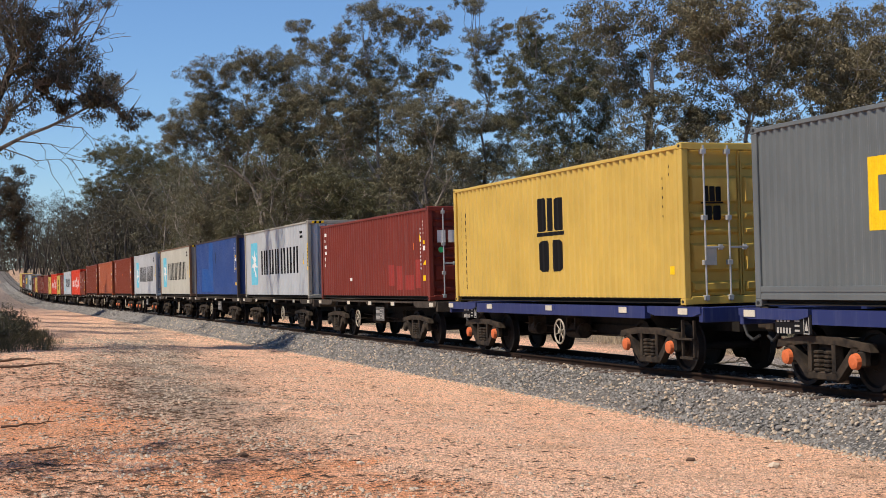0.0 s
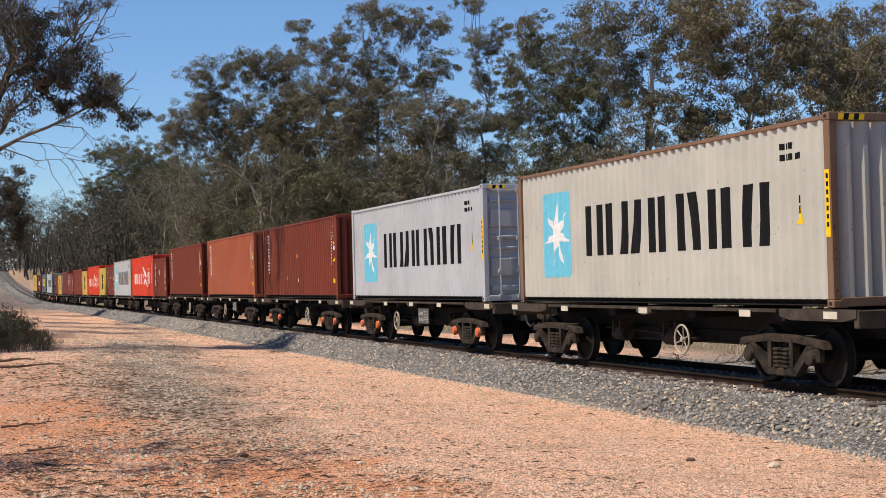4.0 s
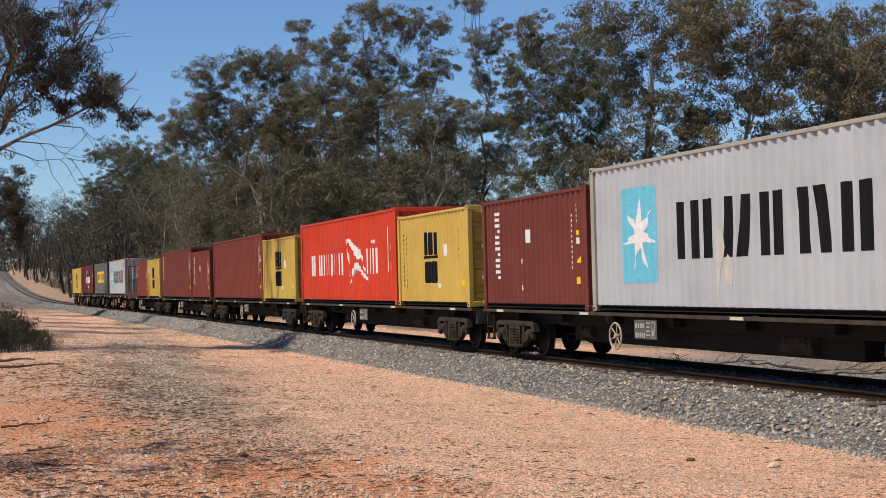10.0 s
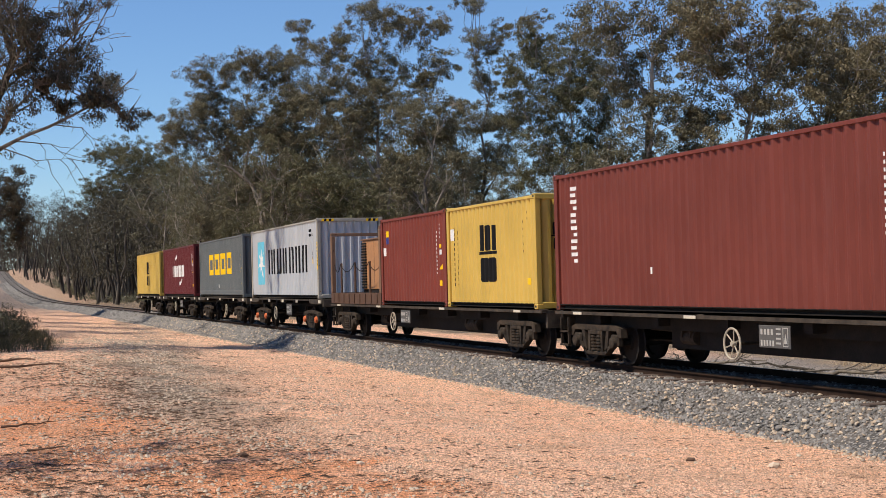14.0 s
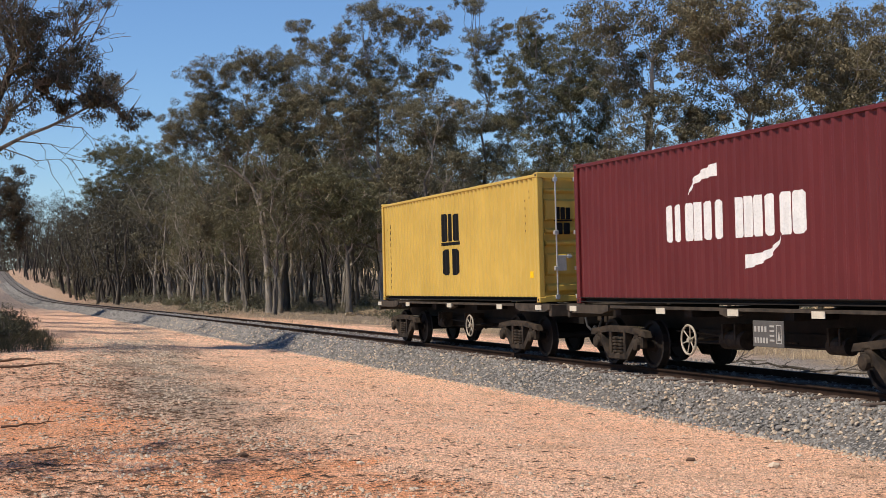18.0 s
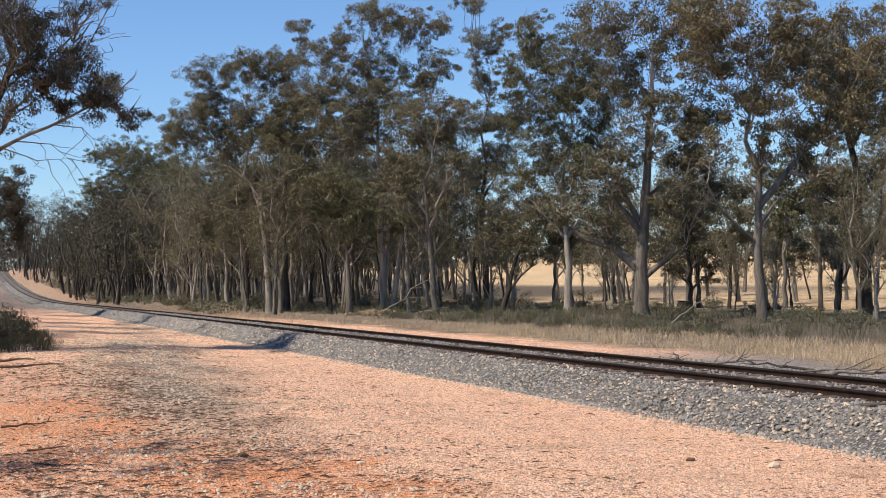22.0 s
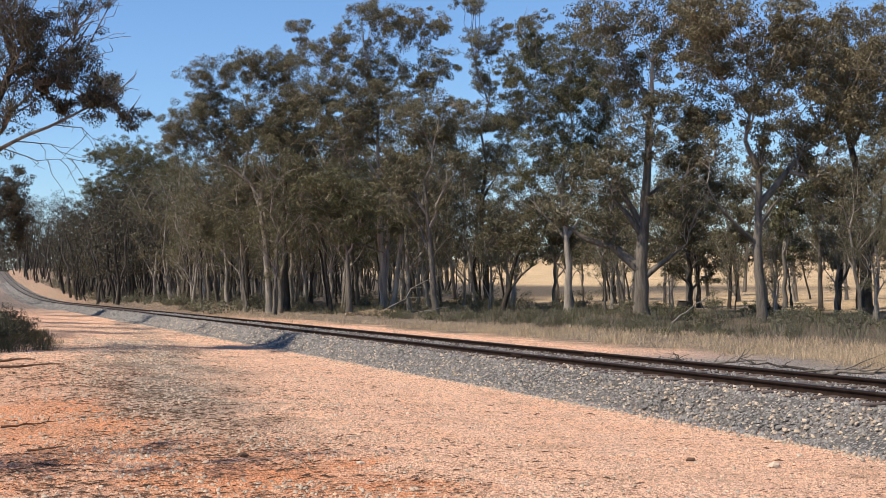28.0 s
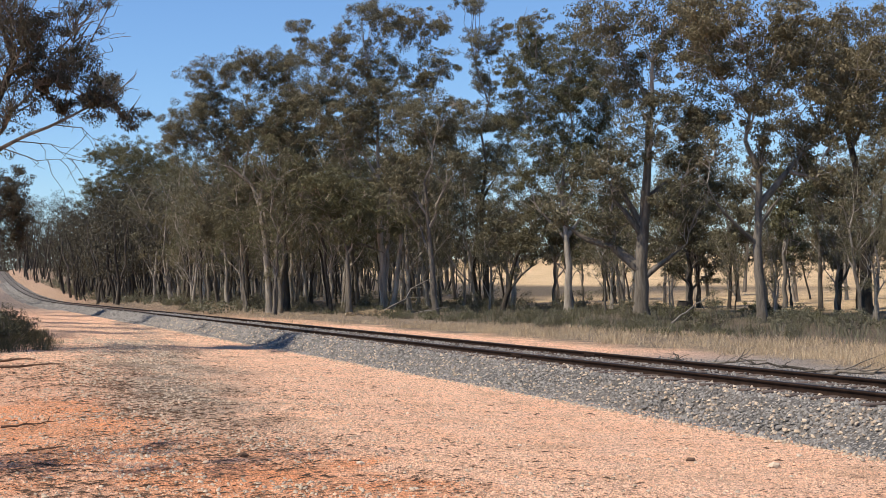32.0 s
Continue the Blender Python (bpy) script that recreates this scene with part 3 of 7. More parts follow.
    # drifts of longer bark strips and dead leaves
    heaps = [(-14.6, 0.8, 1.3, 0.3, 110), (-13.0, 1.5, 1.0, 0.25, 60), (-16.4, 1.0, 1.4, 0.3, 50), (-17.5, 2.7, 1.6, 0.5, 70), (-20.5, 3.0, 2.0, 0.5, 150), (-24.0, 2.8, 2.6, 0.5, 220),
             (-29.0, 3.0, 3.0, 0.6, 280), (-33.0, 1.6, 3.0, 0.8, 300), (-38.0, 2.6, 3.5, 0.7, 260), (-14.8, 3.6, 1.5, 0.5, 40), (-13.0, 2.6, 1.2, 0.4, 40)]
    x = np.concatenate([rng.normal(h[0], h[2], h[4]) for h in heaps])
    y = np.concatenate([rng.normal(h[1], h[3], h[4]) for h in heaps])
    n = len(x)
    z = np.array([ground_z(a, b) for a, b in zip(x, y)]) + 0.008
    ln = rng.uniform(0.03, 0.11, n) * (1 + 1.2 * (rng.uniform(0, 1, n) < 0.06))
    slivers("bark_strips", x, y, z, ln, rng.uniform(0.006, 0.016, n), rng, "dark shed bark strips drifted over the gravel", "bark strips")


def slivers(name, x, y, z, ln, wd, rng, label, category):
    """Flat splinters lying about, most of them across the road."""
    n = len(x)
    a = rng.normal(1.24, 0.5, n)
    u = np.stack([np.cos(a), np.sin(a), rng.normal(0, 0.08, n)], 1)
    w = np.stack([-np.sin(a), np.cos(a), np.zeros(n)], 1)
    p = np.stack([x, y, z], 1)
    h = (wd * 1.1)[:, None] * np.array([0, 0, 1.0])
    ring = [p - u * ln[:, None], p - w * wd[:, None], p + u * ln[:, None], p + w * wd[:, None], p + h]
    v = np.stack(ring, 1).reshape(-1, 3)
    f = np.array([(0, 1, 4), (1, 2, 4), (2, 3, 4), (3, 0, 4)])[None] + (np.arange(n) * 5)[:, None, None]
    tagged(new(name, mesh_of(name, v, f.reshape(-1, 3), CHIP)), label, category, kind="stuff")


build_ground()
build_line()
build_gravel()
# ---- trees ----
RIGHT = Vector((math.sin(YAW), math.cos(YAW), 0))
AWAY = Vector((-math.cos(YAW), math.sin(YAW), 0))


class Tubes:
    """Collects tapered limbs into one mesh."""

    def __init__(self):
        self.v, self.f = [], []

    def add(self, pts, radii, n=6):
        start = len(self.v)
        for i, (p, r) in enumerate(zip(pts, radii)):
            a, b = pts[max(0, i - 1)], pts[min(len(pts) - 1, i + 1)]
            w = (b - a).normalized()
            u = w.cross(Vector((0.31, 0.95, 0.07))).normalized()
            k = w.cross(u)
            for j in range(n):
                t = 6.2832 * j / n
                self.v.append(p + (u * math.cos(t) + k * math.sin(t)) * r)
        for i in range(len(pts) - 1):
            for j in range(n):
                q = (j + 1) % n
                self.f.append((start + i * n + j, start + i * n + q, start + (i + 1) * n + q, start + (i + 1) * n + j))

    def mesh(self, name, mat):
        return mesh_of(name, [tuple(p) for p in self.v], self.f, mat, True)


def bend(a, b, rng, sag=0.12, steps=5, up=0.25):
    """A limb's way from a to b: it first climbs, then leans out, with kinks."""
    mid = a.lerp(b, 0.5) + Vector((0, 0, up * (b - a).length * 0.5))
    d = (b - a).length
    out = []
    for i in range(steps + 1):
        t = i / steps
        p = a.lerp(mid, t).lerp(mid.lerp(b, t), t)
        if 0 < i < steps:
            p += Vector((rng.uniform(-1, 1), rng.uniform(-1, 1), rng.uniform(-0.5, 0.5))) * d * sag * 0.4
        out.append(p)
    return out


def leaf_mesh(name, clumps, rng, per, length, width, mat, droop=0.7):
    """Narrow hanging leaves round clump centres; clumps: rows of x, y, z, radius."""
    clumps = np.asarray(clumps)
    c = np.repeat(clumps[:, :3], per, 0)
    r = np.repeat(clumps[:, 3], per)
    n = len(c)
    d = rng.normal(0, 1, (n, 3))
    d /= np.linalg.norm(d, axis=1)[:, None]
    p = c + d * (r * rng.uniform(0.25, 1, n) ** 0.5)[:, None] * np.array([1, 1, 0.68])
    face = d + rng.normal(0, 0.55, (n, 3))
    face[:, 2] += 0.15
    face /= np.linalg.norm(face, axis=1)[:, None]
    w = rng.normal(0, 1, (n, 3))
    w[:, 2] -= droop * 1.8
    w -= face * (w * face).sum(1)[:, None]
    w /= np.linalg.norm(w, axis=1)[:, None]
    s = np.cross(w, face)
    s /= np.linalg.norm(s, axis=1)[:, None]
    ln = (length * rng.uniform(0.6, 1.3, n))[:, None]
    wd = (width * rng.uniform(0.7, 1.3, n))[:, None]
    v = np.stack([p - s * wd, p + s * wd, p + w * ln], 1).reshape(-1, 3)
    f = np.arange(n * 3).reshape(n, 3)
    return mesh_of(name, v, f, mat)


def gum_tree(seed, radius, fork, lean, pads, bark, leaves, label, leaf=(0.16, 0.039), per=86, density=12, stems=1, twigs=True, limb_steps=5, shoots=4, limbs=None, ways=()):
    """A eucalypt. fork: where the trunk splits; lean: (right, away) of the fork from the foot; pads: rows of (right, away, height, radius), the
    foliage masses that the limbs carry; ways: the bole and then the main boughs, each a run of (right, height). Returns the thing, standing at the origin."""
    rng, nrng = random.Random(seed), np.random.default_rng(seed)
    root = tagged(new("tree"), label, "tree")
    tb, lb = Tubes(), Tubes()
    top = RIGHT * lean[0] + AWAY * lean[1] + Vector((0, 0, fork))
    trunks = []
    for k, run in enumerate(ways):
        pts = [RIGHT * r + AWAY * (0 if k == 0 else 0.35 * i * (1 if k % 2 else -1)) + Vector((0, 0, h - (0.25 if h < 0.5 else 0))) for i, (r, h) in enumerate(run)]
        way = []
        for a, b in zip(pts, pts[1:]):
            way += bend(a, b, rng, 0.06, 3, 0.0)[:-1]
        way.append(pts[-1])
        fat = radius if k == 0 else radius * (0.75 if run[0][1] < 0.5 or k == 1 else 0.46)
        rr = [fat * (1 - (0.6 if k == 0 else 0.82) * i / (len(way) - 1)) for i in range(len(way))]
        if run[0][1] < 0.5:
            rr[0] *= 1.5
        tb.add(way, rr, 9 if k == 0 else 7)
        trunks.append((way, rr))
    for k in range(0 if ways else stems):
        foot = Vector((0, 0, -0.25)) + (RIGHT * rng.uniform(-0.5, 0.5) + AWAY * rng.uniform(-0.3, 0.3)) * (k > 0)
        tip = top + (RIGHT * rng.uniform(-1.2, 1.2) + AWAY * rng.uniform(-0.6, 0.6)) * (k > 0)
        way = bend(foot, tip, rng, 0.045, 7, 0.0)
        rr = [radius * (1 - 0.45 * i / 7) * (0.8 if k else 1) for i in range(8)]
        rr[0] *= 1.55
        way.insert(1, way[0].lerp(way[1], 0.28))
        rr.insert(1, radius * 1.12)
        tb.add(way, rr, 9)
        trunks.append((way, rr))
    clumps = []
    # places from which a limb can spring: the upper trunk, then the limbs already grown
    nodes = [(p, r) for way, rr in trunks for p, r in zip(way, rr) if p.z > fork * (0.55 if ways else 0.36)]
    leader = max(pads, key=lambda q: q[2] - 0.4 * abs(q[0] - lean[0]))
    order = [leader] + sorted((q for q in pads if q is not leader), key=lambda q: (q[0] - lean[0]) ** 2 + (q[2] - fork) ** 2)
    for i, (pr, pa, pz, rad) in enumerate(order):
        b = RIGHT * pr + AWAY * pa + Vector((0, 0, pz - rad * 0.25))
        a, r0 = min(nodes, key=lambda q: (q[0] - b).length + 1.8 * max(0.0, q[0].z - b.z + (1.5 if i < 7 else 1.0) * (q[0] - b).xy.length) + (0.5 if q[1] < 0.05 else 0))
        if ways and i == 0:
            a, r0 = trunks[0][0][-1], trunks[0][1][-1]   # the leader goes on from the top of the bole
        limb = bend(a, b, rng, 0.12, limb_steps, 0.06)
        base = r0 * 0.92 if i == 0 else min(r0 * 0.8, radius * (0.36 + 0.9 / len(pads)))
        lr = [max(0.024, base * (1 - 0.78 * t / limb_steps)) for t in range(limb_steps + 1)]
        lb.add(limb, lr, 6)
        nodes += list(zip(limb[1:-1], lr[1:-1]))
        for k in range(shoots if twigs else 2):
            # bare side shoots
            s = limb[rng.randrange(1, limb_steps)]
            e = s + Vector((rng.gauss(0, 0.8), rng.gauss(0, 0.8), rng.uniform(0.3, 1.3))).normalized() * rng.uniform(0.8, 2.2) * min(1.4, rad)
            lb.add(bend(s, e, rng, 0.2, 3, 0.1), [0.035, 0.024, 0.015, 0.007], 4)
        # forks inside the foliage, and the leaf clumps round their tips
        rad *= 1.08
        tips = [limb[-1]]
        for k in range((3 + int(rad * 1.6)) if twigs else 2):
            s = limb[-1 - rng.randrange(0, 3)]
            d = Vector((rng.gauss(0, 1), rng.gauss(0, 1), rng.gauss(0.35, 0.8)))
            e = b + Vector((0, 0, rad * 0.2)) + d.normalized() * rad * rng.uniform(0.45, 0.9)
            lb.add(bend(s, e, rng, 0.14, 4, 0.1), [max(0.02, lr[-1] * q) for q in (1.1, 0.9, 0.7, 0.5, 0.35)], 4)
            tips.append(e)
        n = max(15 if shoots > 8 else 5, int(density * 1.5 * rad * rad))
        for k in range(n):
            tip = tips[k % len(tips)] if k % 6 else limb[rng.randrange(limb_steps // 2, limb_steps)]
            c = tip + Vector((rng.gauss(0, 1.05), rng.gauss(0, 1.05), rng.gauss(0.12, 0.85))) * rad * 0.28
            clumps.append((c.x, c.y, c.z, rng.uniform(0.30, 0.66) * min(1.0, 0.45 + rad * 0.3)))
            if twigs and k % 3 == 0:
                lb.add(bend(tip, c, rng, 0.16, 2, 0.12), [0.026, 0.017, 0.009], 4)
    child("trunk", tb.mesh("trunk", bark), root)
    tagged(child("branchwork", lb.mesh("branchwork", limbs or BARK_PALE), root, "pale forking limbs and bare shoots"), kind="stuff")
    child("crown", leaf_mesh("crown", clumps, nrng, per, leaf[0], leaf[1], leaves), root, "hanging narrow leaves in loose clumps")
    return root


def plant(tree, x, y, z=None, turn=0.0, size=1.0, tilt=0.0):
    m = pose(x, y, ground_z(x, y) if z is None else z, 0, tilt, turn) @ Matrix.Scale(size, 4)
    tree.matrix_basis = m
    return tree
# Each row: foot, trunk, foliage masses
plant(gum_tree(1137, .42, 7.0, (0.6, 0.0), [(1.4, -1.0, 16.0, 2.2), (-1.1, -0.1, 15.0, 2.1), (3.4, -0.3, 13.4, 2.1), (0.7, -1.2, 10.3, 1.8), (2.6, 0.0, 10.7, 1.5), (-1.6, -0.9, 7.6, 1.6), (2.4, -0.9, 8.1, 1.6), (1.4, -0.7, 5.8, 1.3), (-1.2, 0.8, 4.9, 1.3), (3.8, 0.9, 6.9, 1.2), (-3.6, 0.8, 5.9, 1.2), (-0.1, 1.1, 13.2, 1.5), (4.1, 1.1, 10.1, 1.3)],
      BARK_MID, LEAF, "grey-barked gum tree with olive foliage beyond the track", limbs=BARK_PALE,
      density=10, ways=[[(0.0, 0.0), (0.0, 2.8), (0.2, 4.9), (0.4, 6.9), (0.6, 10.1)], [(-0.1, 2.7), (-1.4, 3.9), (-2.7, 4.3), (-3.9, 5.2)], [(0.0, 4.6), (-0.9, 5.8), (-1.6, 6.5)], [(0.1, 4.9), (-0.6, 6.3), (-1.2, 7.8), (-2.0, 9.0)], [(0.1, 2.2), (1.4, 3.2), (2.3, 3.9)], [(0.4, 6.3), (1.6, 7.2), (2.2, 7.7)]]), -65.4, 33.4)
plant(gum_tree(1012, .3, 8.6, (-0.1, 0.0), [(-1.6, 0.6, 17.1, 2.4), (0.4, -0.5, 18.6, 2.2), (-3.0, -0.4, 14.7, 2.0), (-0.1, 0.8, 14.1, 2.6), (-1.9, -0.1, 11.4, 2.2), (1.5, -0.8, 15.6, 2.2), (0.6, -1.3, 10.9, 2.0), (-3.0, 0.9, 8.7, 1.8), (2.2, 1.0, 12.1, 2.0), (-2.6, 0.1, 19.0, 1.4), (-3.5, 0.3, 16.6, 1.4), (2.2, -0.2, 17.6, 1.5), (3.2, 0.4, 14.6, 1.4)],
      BARK_PALE, LEAF_GREEN, "pale-barked gum tree with green foliage beyond the track",
      density=8.5, ways=[[(-0.2, 0.0), (-0.1, 3.1), (-0.3, 5.8), (-0.5, 8.2)], [(-0.3, 5.1), (0.9, 6.6)]]), -88.7, 39.9)
plant(gum_tree(1347, .26, 5.5, (0.1, 0.0), [(-0.8, -1.0, 13.7, 2.0), (1.2, 1.1, 12.0, 1.7), (2.4, 0.8, 8.3, 1.3), (0.2, -0.1, 7.6, 1.0), (3.4, -0.1, 6.5, 1.0), (-2.4, 0.5, 13.4, 1.6), (-1.2, 0.0, 11.0, 1.4), (3.1, 0.2, 10.4, 1.6), (3.7, -0.0, 8.8, 1.2), (-0.1, -0.8, 10.0, 1.0), (1.5, 0.5, 14.1, 1.4), (-2.0, -0.4, 8.2, 0.9), (2.5, 0.7, 12.5, 1.6), (4.5, 0.5, 11.6, 1.6), (5.2, 0.2, 9.9, 1.4)],
      BARK_MID, LEAF_BROWN, "grey-barked gum tree with browning foliage beyond the track",
      density=9.5, ways=[[(0.0, 0.0), (0.0, 1.8), (-0.1, 3.4), (0.0, 5.0), (0.1, 7.0), (-0.5, 8.4)], [(0.0, 5.3), (1.0, 6.4), (1.8, 7.3), (2.6, 8.0), (3.7, 8.8)], [(-0.1, 3.6), (-1.1, 4.5), (-1.9, 5.3), (-2.9, 6.9)], [(0.1, 6.0), (-0.5, 6.7)], [(0.0, 4.4), (0.5, 5.2), (0.9, 5.8)], [(0.1, 7.0), (0.4, 8.3), (0.6, 9.6)]]), -56.2, 34.8)
plant(gum_tree(1537, .36, 7.7, (-0.4, 0.0), [(-1.2, -0.5, 15.3, 2.1), (1.2, 1.5, 15.0, 2.0), (-3.1, -0.7, 14.4, 1.8), (0.5, -0.7, 11.6, 2.0), (-1.4, -0.2, 11.1, 1.8), (2.3, 0.9, 12.2, 2.4), (1.0, -1.4, 8.9, 1.8), (-0.4, 1.1, 13.5, 1.8), (-3.4, 0.4, 11.6, 1.7), (-3.7, 0.8, 9.2, 1.4), (1.9, 0.6, 9.9, 1.5)],
      BARK_DARK, LEAF_BROWN, "dark-barked gum tree with browning foliage beyond the track", limbs=BARK_MID,
      density=8, ways=[[(-0.1, 0.0), (-0.1, 2.5), (-0.4, 5.2), (-0.4, 7.7), (-0.8, 9.5)], [(0.0, 3.1), (0.7, 4.3), (1.2, 6.1)], [(-0.3, 6.1), (-1.2, 6.8), (-2.1, 7.4)], [(-0.3, 4.6), (-1.0, 5.6), (-2.0, 6.3)]]), -63.2, 45.7)
plant(gum_tree(685, .30, 12.1, (-0.1, 0.0), [(-6.1, 1.3, 22.2, 1.1), (-5.2, 0.3, 20.1, 1.4), (-3.6, 0.3, 20.8, 1.2), (-1.4, 0.0, 22.7, 1.7), (0.7, -0.1, 22.0, 1.6), (-2.3, -0.1, 17.4, 2.1), (-5.0, 1.2, 15.9, 1.5), (0.0, 0.7, 18.6, 1.9), (2.7, -0.7, 21.3, 1.4), (4.3, -0.9, 21.7, 1.1), (3.0, -0.3, 18.5, 1.5), (1.4, -0.4, 15.5, 2.1), (-1.6, -0.6, 14.3, 2.1), (4.7, -1.2, 18.3, 1.2), (-3.3, -1.4, 14.1, 1.7)],
      BARK_PALE, LEAF, "pale-barked gum tree with olive foliage beyond the track",
      ways=[[(-0.3, 0.0), (-0.2, 3.5), (-0.4, 6.5), (-0.5, 9.6), (-0.4, 13.4)], [(-0.2, 1.4), (0.1, 3.5), (0.2, 6.5), (0.4, 9.1), (0.7, 11.7)], [(0.3, 0.1), (0.9, 3.1), (1.3, 6.5), (1.8, 9.5), (1.7, 12.1)], [(-0.5, 10.4), (-1.6, 12.2), (-3.3, 13.5)], [(-0.4, 10.0), (-3.4, 10.7)]]), -101.9, 30.5)
plant(gum_tree(770, .24, 10.4, (-0.8, 0.0), [(-1.1, 1.4, 13.0, 1.8), (1.1, -0.7, 14.5, 1.2), (-2.5, 0.7, 10.8, 1.8), (0.5, 1.5, 12.0, 1.6), (-2.9, -0.4, 8.5, 1.6), (1.4, -1.2, 10.0, 1.4)],
      BARK_MID, LEAF, "grey-barked gum tree with olive foliage beyond the track",
      ways=[[(0.0, 0.0), (-0.1, 2.2), (-0.2, 4.1), (-0.4, 6.9), (-0.5, 9.4)], [(-0.2, 4.1), (-0.5, 4.7), (-1.1, 6.7)]]), -91.9, 31.0)
plant(gum_tree(855, .33, 12.1, (0.2, 0.0), [(-0.2, -0.7, 26.5, 1.3), (0.1, -1.4, 22.7, 1.5), (1.2, 0.9, 20.1, 1.3), (4.7, 0.0, 25.3, 1.2), (2.1, -0.8, 24.1, 1.2), (-1.3, 1.2, 17.7, 1.3), (0.4, 0.1, 16.3, 2.1), (-2.4, -0.6, 14.4, 2.1), (1.6, 1.0, 13.0, 2.3), (2.9, 0.5, 16.0, 1.8), (-1.0, 1.1, 11.1, 2.1), (3.5, -0.4, 8.0, 1.9), (-3.0, -1.2, 10.6, 1.8)],
      BARK_DARK, LEAF, "dark-barked gum tree with olive foliage beyond the track", limbs=BARK_MID,
      ways=[[(0.3, 0.0), (0.3, 3.5), (0.0, 7.0), (0.1, 9.5), (0.6, 12.6)], [(-0.5, 0.0), (-0.8, 3.0), (-0.4, 7.0), (0.0, 9.6)], [(0.2, 3.2), (1.3, 4.5), (2.2, 5.7)], [(0.2, 9.5), (1.6, 11.8)]]), -116.4, 43.8)
plant(gum_tree(475, .30, 10.6, (-1.1, 0.0), [(-4.1, 0.1, 19.3, 2.2), (-1.2, 1.4, 20.4, 2.4), (1.9, 1.0, 20.6, 2.2), (-6.6, -1.5, 15.3, 1.9), (-8.0, -0.8, 14.4, 1.3), (-3.2, 0.7, 15.7, 2.7), (0.1, 0.7, 16.5, 2.8), (-5.1, 0.6, 17.4, 1.9), (3.5, -0.9, 17.2, 1.9), (1.5, 0.3, 13.4, 2.1)],
      BARK_PALE, LEAF, "pale-barked gum tree with olive foliage beyond the track",
      ways=[[(0.1, 0.0), (0.0, 2.5), (-0.2, 6.3), (-0.5, 8.7), (-1.1, 10.6), (-1.9, 11.6)], [(-0.5, 8.7), (-0.3, 11.1), (0.0, 13.4)], [(-1.5, 11.1), (-2.9, 12.3), (-3.8, 12.6)]]), -116.2, 24.4)
plant(gum_tree(505, .28, 11.7, (0.3, 0.0), [(1.6, 0.4, 18.8, 2.3), (3.0, -0.5, 14.6, 2.1), (-0.2, 0.7, 15.2, 2.1), (2.0, -0.4, 11.2, 2.1), (-1.5, 1.1, 10.8, 2.1), (4.6, 0.0, 18.5, 2.0), (4.9, 0.7, 12.1, 2.0)],
      BARK_DARK, LEAF, "dark-barked gum tree with olive foliage beyond the track", limbs=BARK_MID,
      ways=[[(0.1, 0.0), (0.1, 4.9), (0.2, 9.8), (0.2, 13.2)], [(0.2, 8.6), (0.9, 8.4), (1.7, 8.4)]]), -118.8, 26.4)
plant(gum_tree(400, .2, 14.3, (-0.4, 0.0), [(-0.6, 1.2, 14.9, 1.4), (-2.1, -0.6, 13.2, 1.8), (0.9, -0.7, 12.5, 1.8), (-1.4, 1.4, 10.8, 1.8)],
      BARK_PALE, LEAF, "pale-barked gum tree with olive foliage beyond the track",
      ways=[[(0.2, 0.0), (0.1, 5.5), (-0.3, 9.6), (-0.5, 13.7)]]), -143.9, 25.7)
plant(gum_tree(267, .34, 8.4, (-0.3, 0.0), [(-4.2, 1.5, 21.8, 4.1), (-1.1, 1.3, 19.0, 5.1), (3.3, 1.0, 19.8, 3.7), (-6.5, -0.7, 17.4, 3.5), (-2.1, 1.1, 13.7, 4.9), (2.3, -0.9, 14.5, 4.4), (5.0, -1.0, 16.2, 3.2), (-7.7, -1.0, 22.7, 1.9), (6.2, -1.3, 11.8, 3.5)],
      BARK_PALE, LEAF_GREEN, "pale-barked gum tree with green foliage beyond the track",
      ways=[[(0.4, 0.0), (0.2, 4.9), (-0.2, 7.5), (-0.6, 10.2)], [(-0.1, 7.3), (-1.8, 8.4)], [(0.4, 4.8), (1.7, 7.0)]]), -221.5, 27.9)
plant(gum_tree(617, .22, 5.6, (0.3, 0.0), [(-0.1, 1.5, 9.0, 2.0), (1.6, 0.5, 9.4, 1.7), (-1.4, 0.9, 7.8, 1.8), (1.1, -1.1, 6.9, 1.5), (-2.2, -0.9, 9.5, 1.6), (3.2, -1.3, 6.8, 1.3)],
      BARK_MID, LEAF_GREEN, "grey-barked gum tree with green foliage beyond the track",
      ways=[[(0.0, 0.1), (0.0, 3.1), (-0.1, 5.2), (-0.5, 6.9)], [(0.0, 4.8), (1.0, 5.2), (2.7, 4.5)]]), -100.3, 27.1)
plant(gum_tree(437, .25, 7.8, (0.3, 0.0), [(0.4, 0.2, 11.6, 2.3), (-1.8, 1.1, 9.0, 2.1), (1.9, 0.4, 8.3, 1.9), (-3.9, -0.3, 8.0, 2.0)],
      BARK_DARK, LEAF, "dark-barked gum tree with olive foliage beyond the track", limbs=BARK_MID,
      ways=[[(0.0, 0.0), (0.0, 3.6), (0.3, 7.8), (0.9, 10.5)]]), -130.1, 25.3)
plant(gum_tree(888, .22, 4.1, (1.2, 0.0), [(1.9, 0.8, 5.3, 1.5), (3.1, -0.5, 4.5, 1.1), (0.7, 1.5, 6.2, 1.4), (-0.6, 1.1, 5.0, 1.3), (2.6, -0.8, 7.0, 1.3)],
      BARK_DARK, LEAF, "dark-barked gum tree with olive foliage beyond the track", limbs=BARK_MID), -97.1, 38.0)
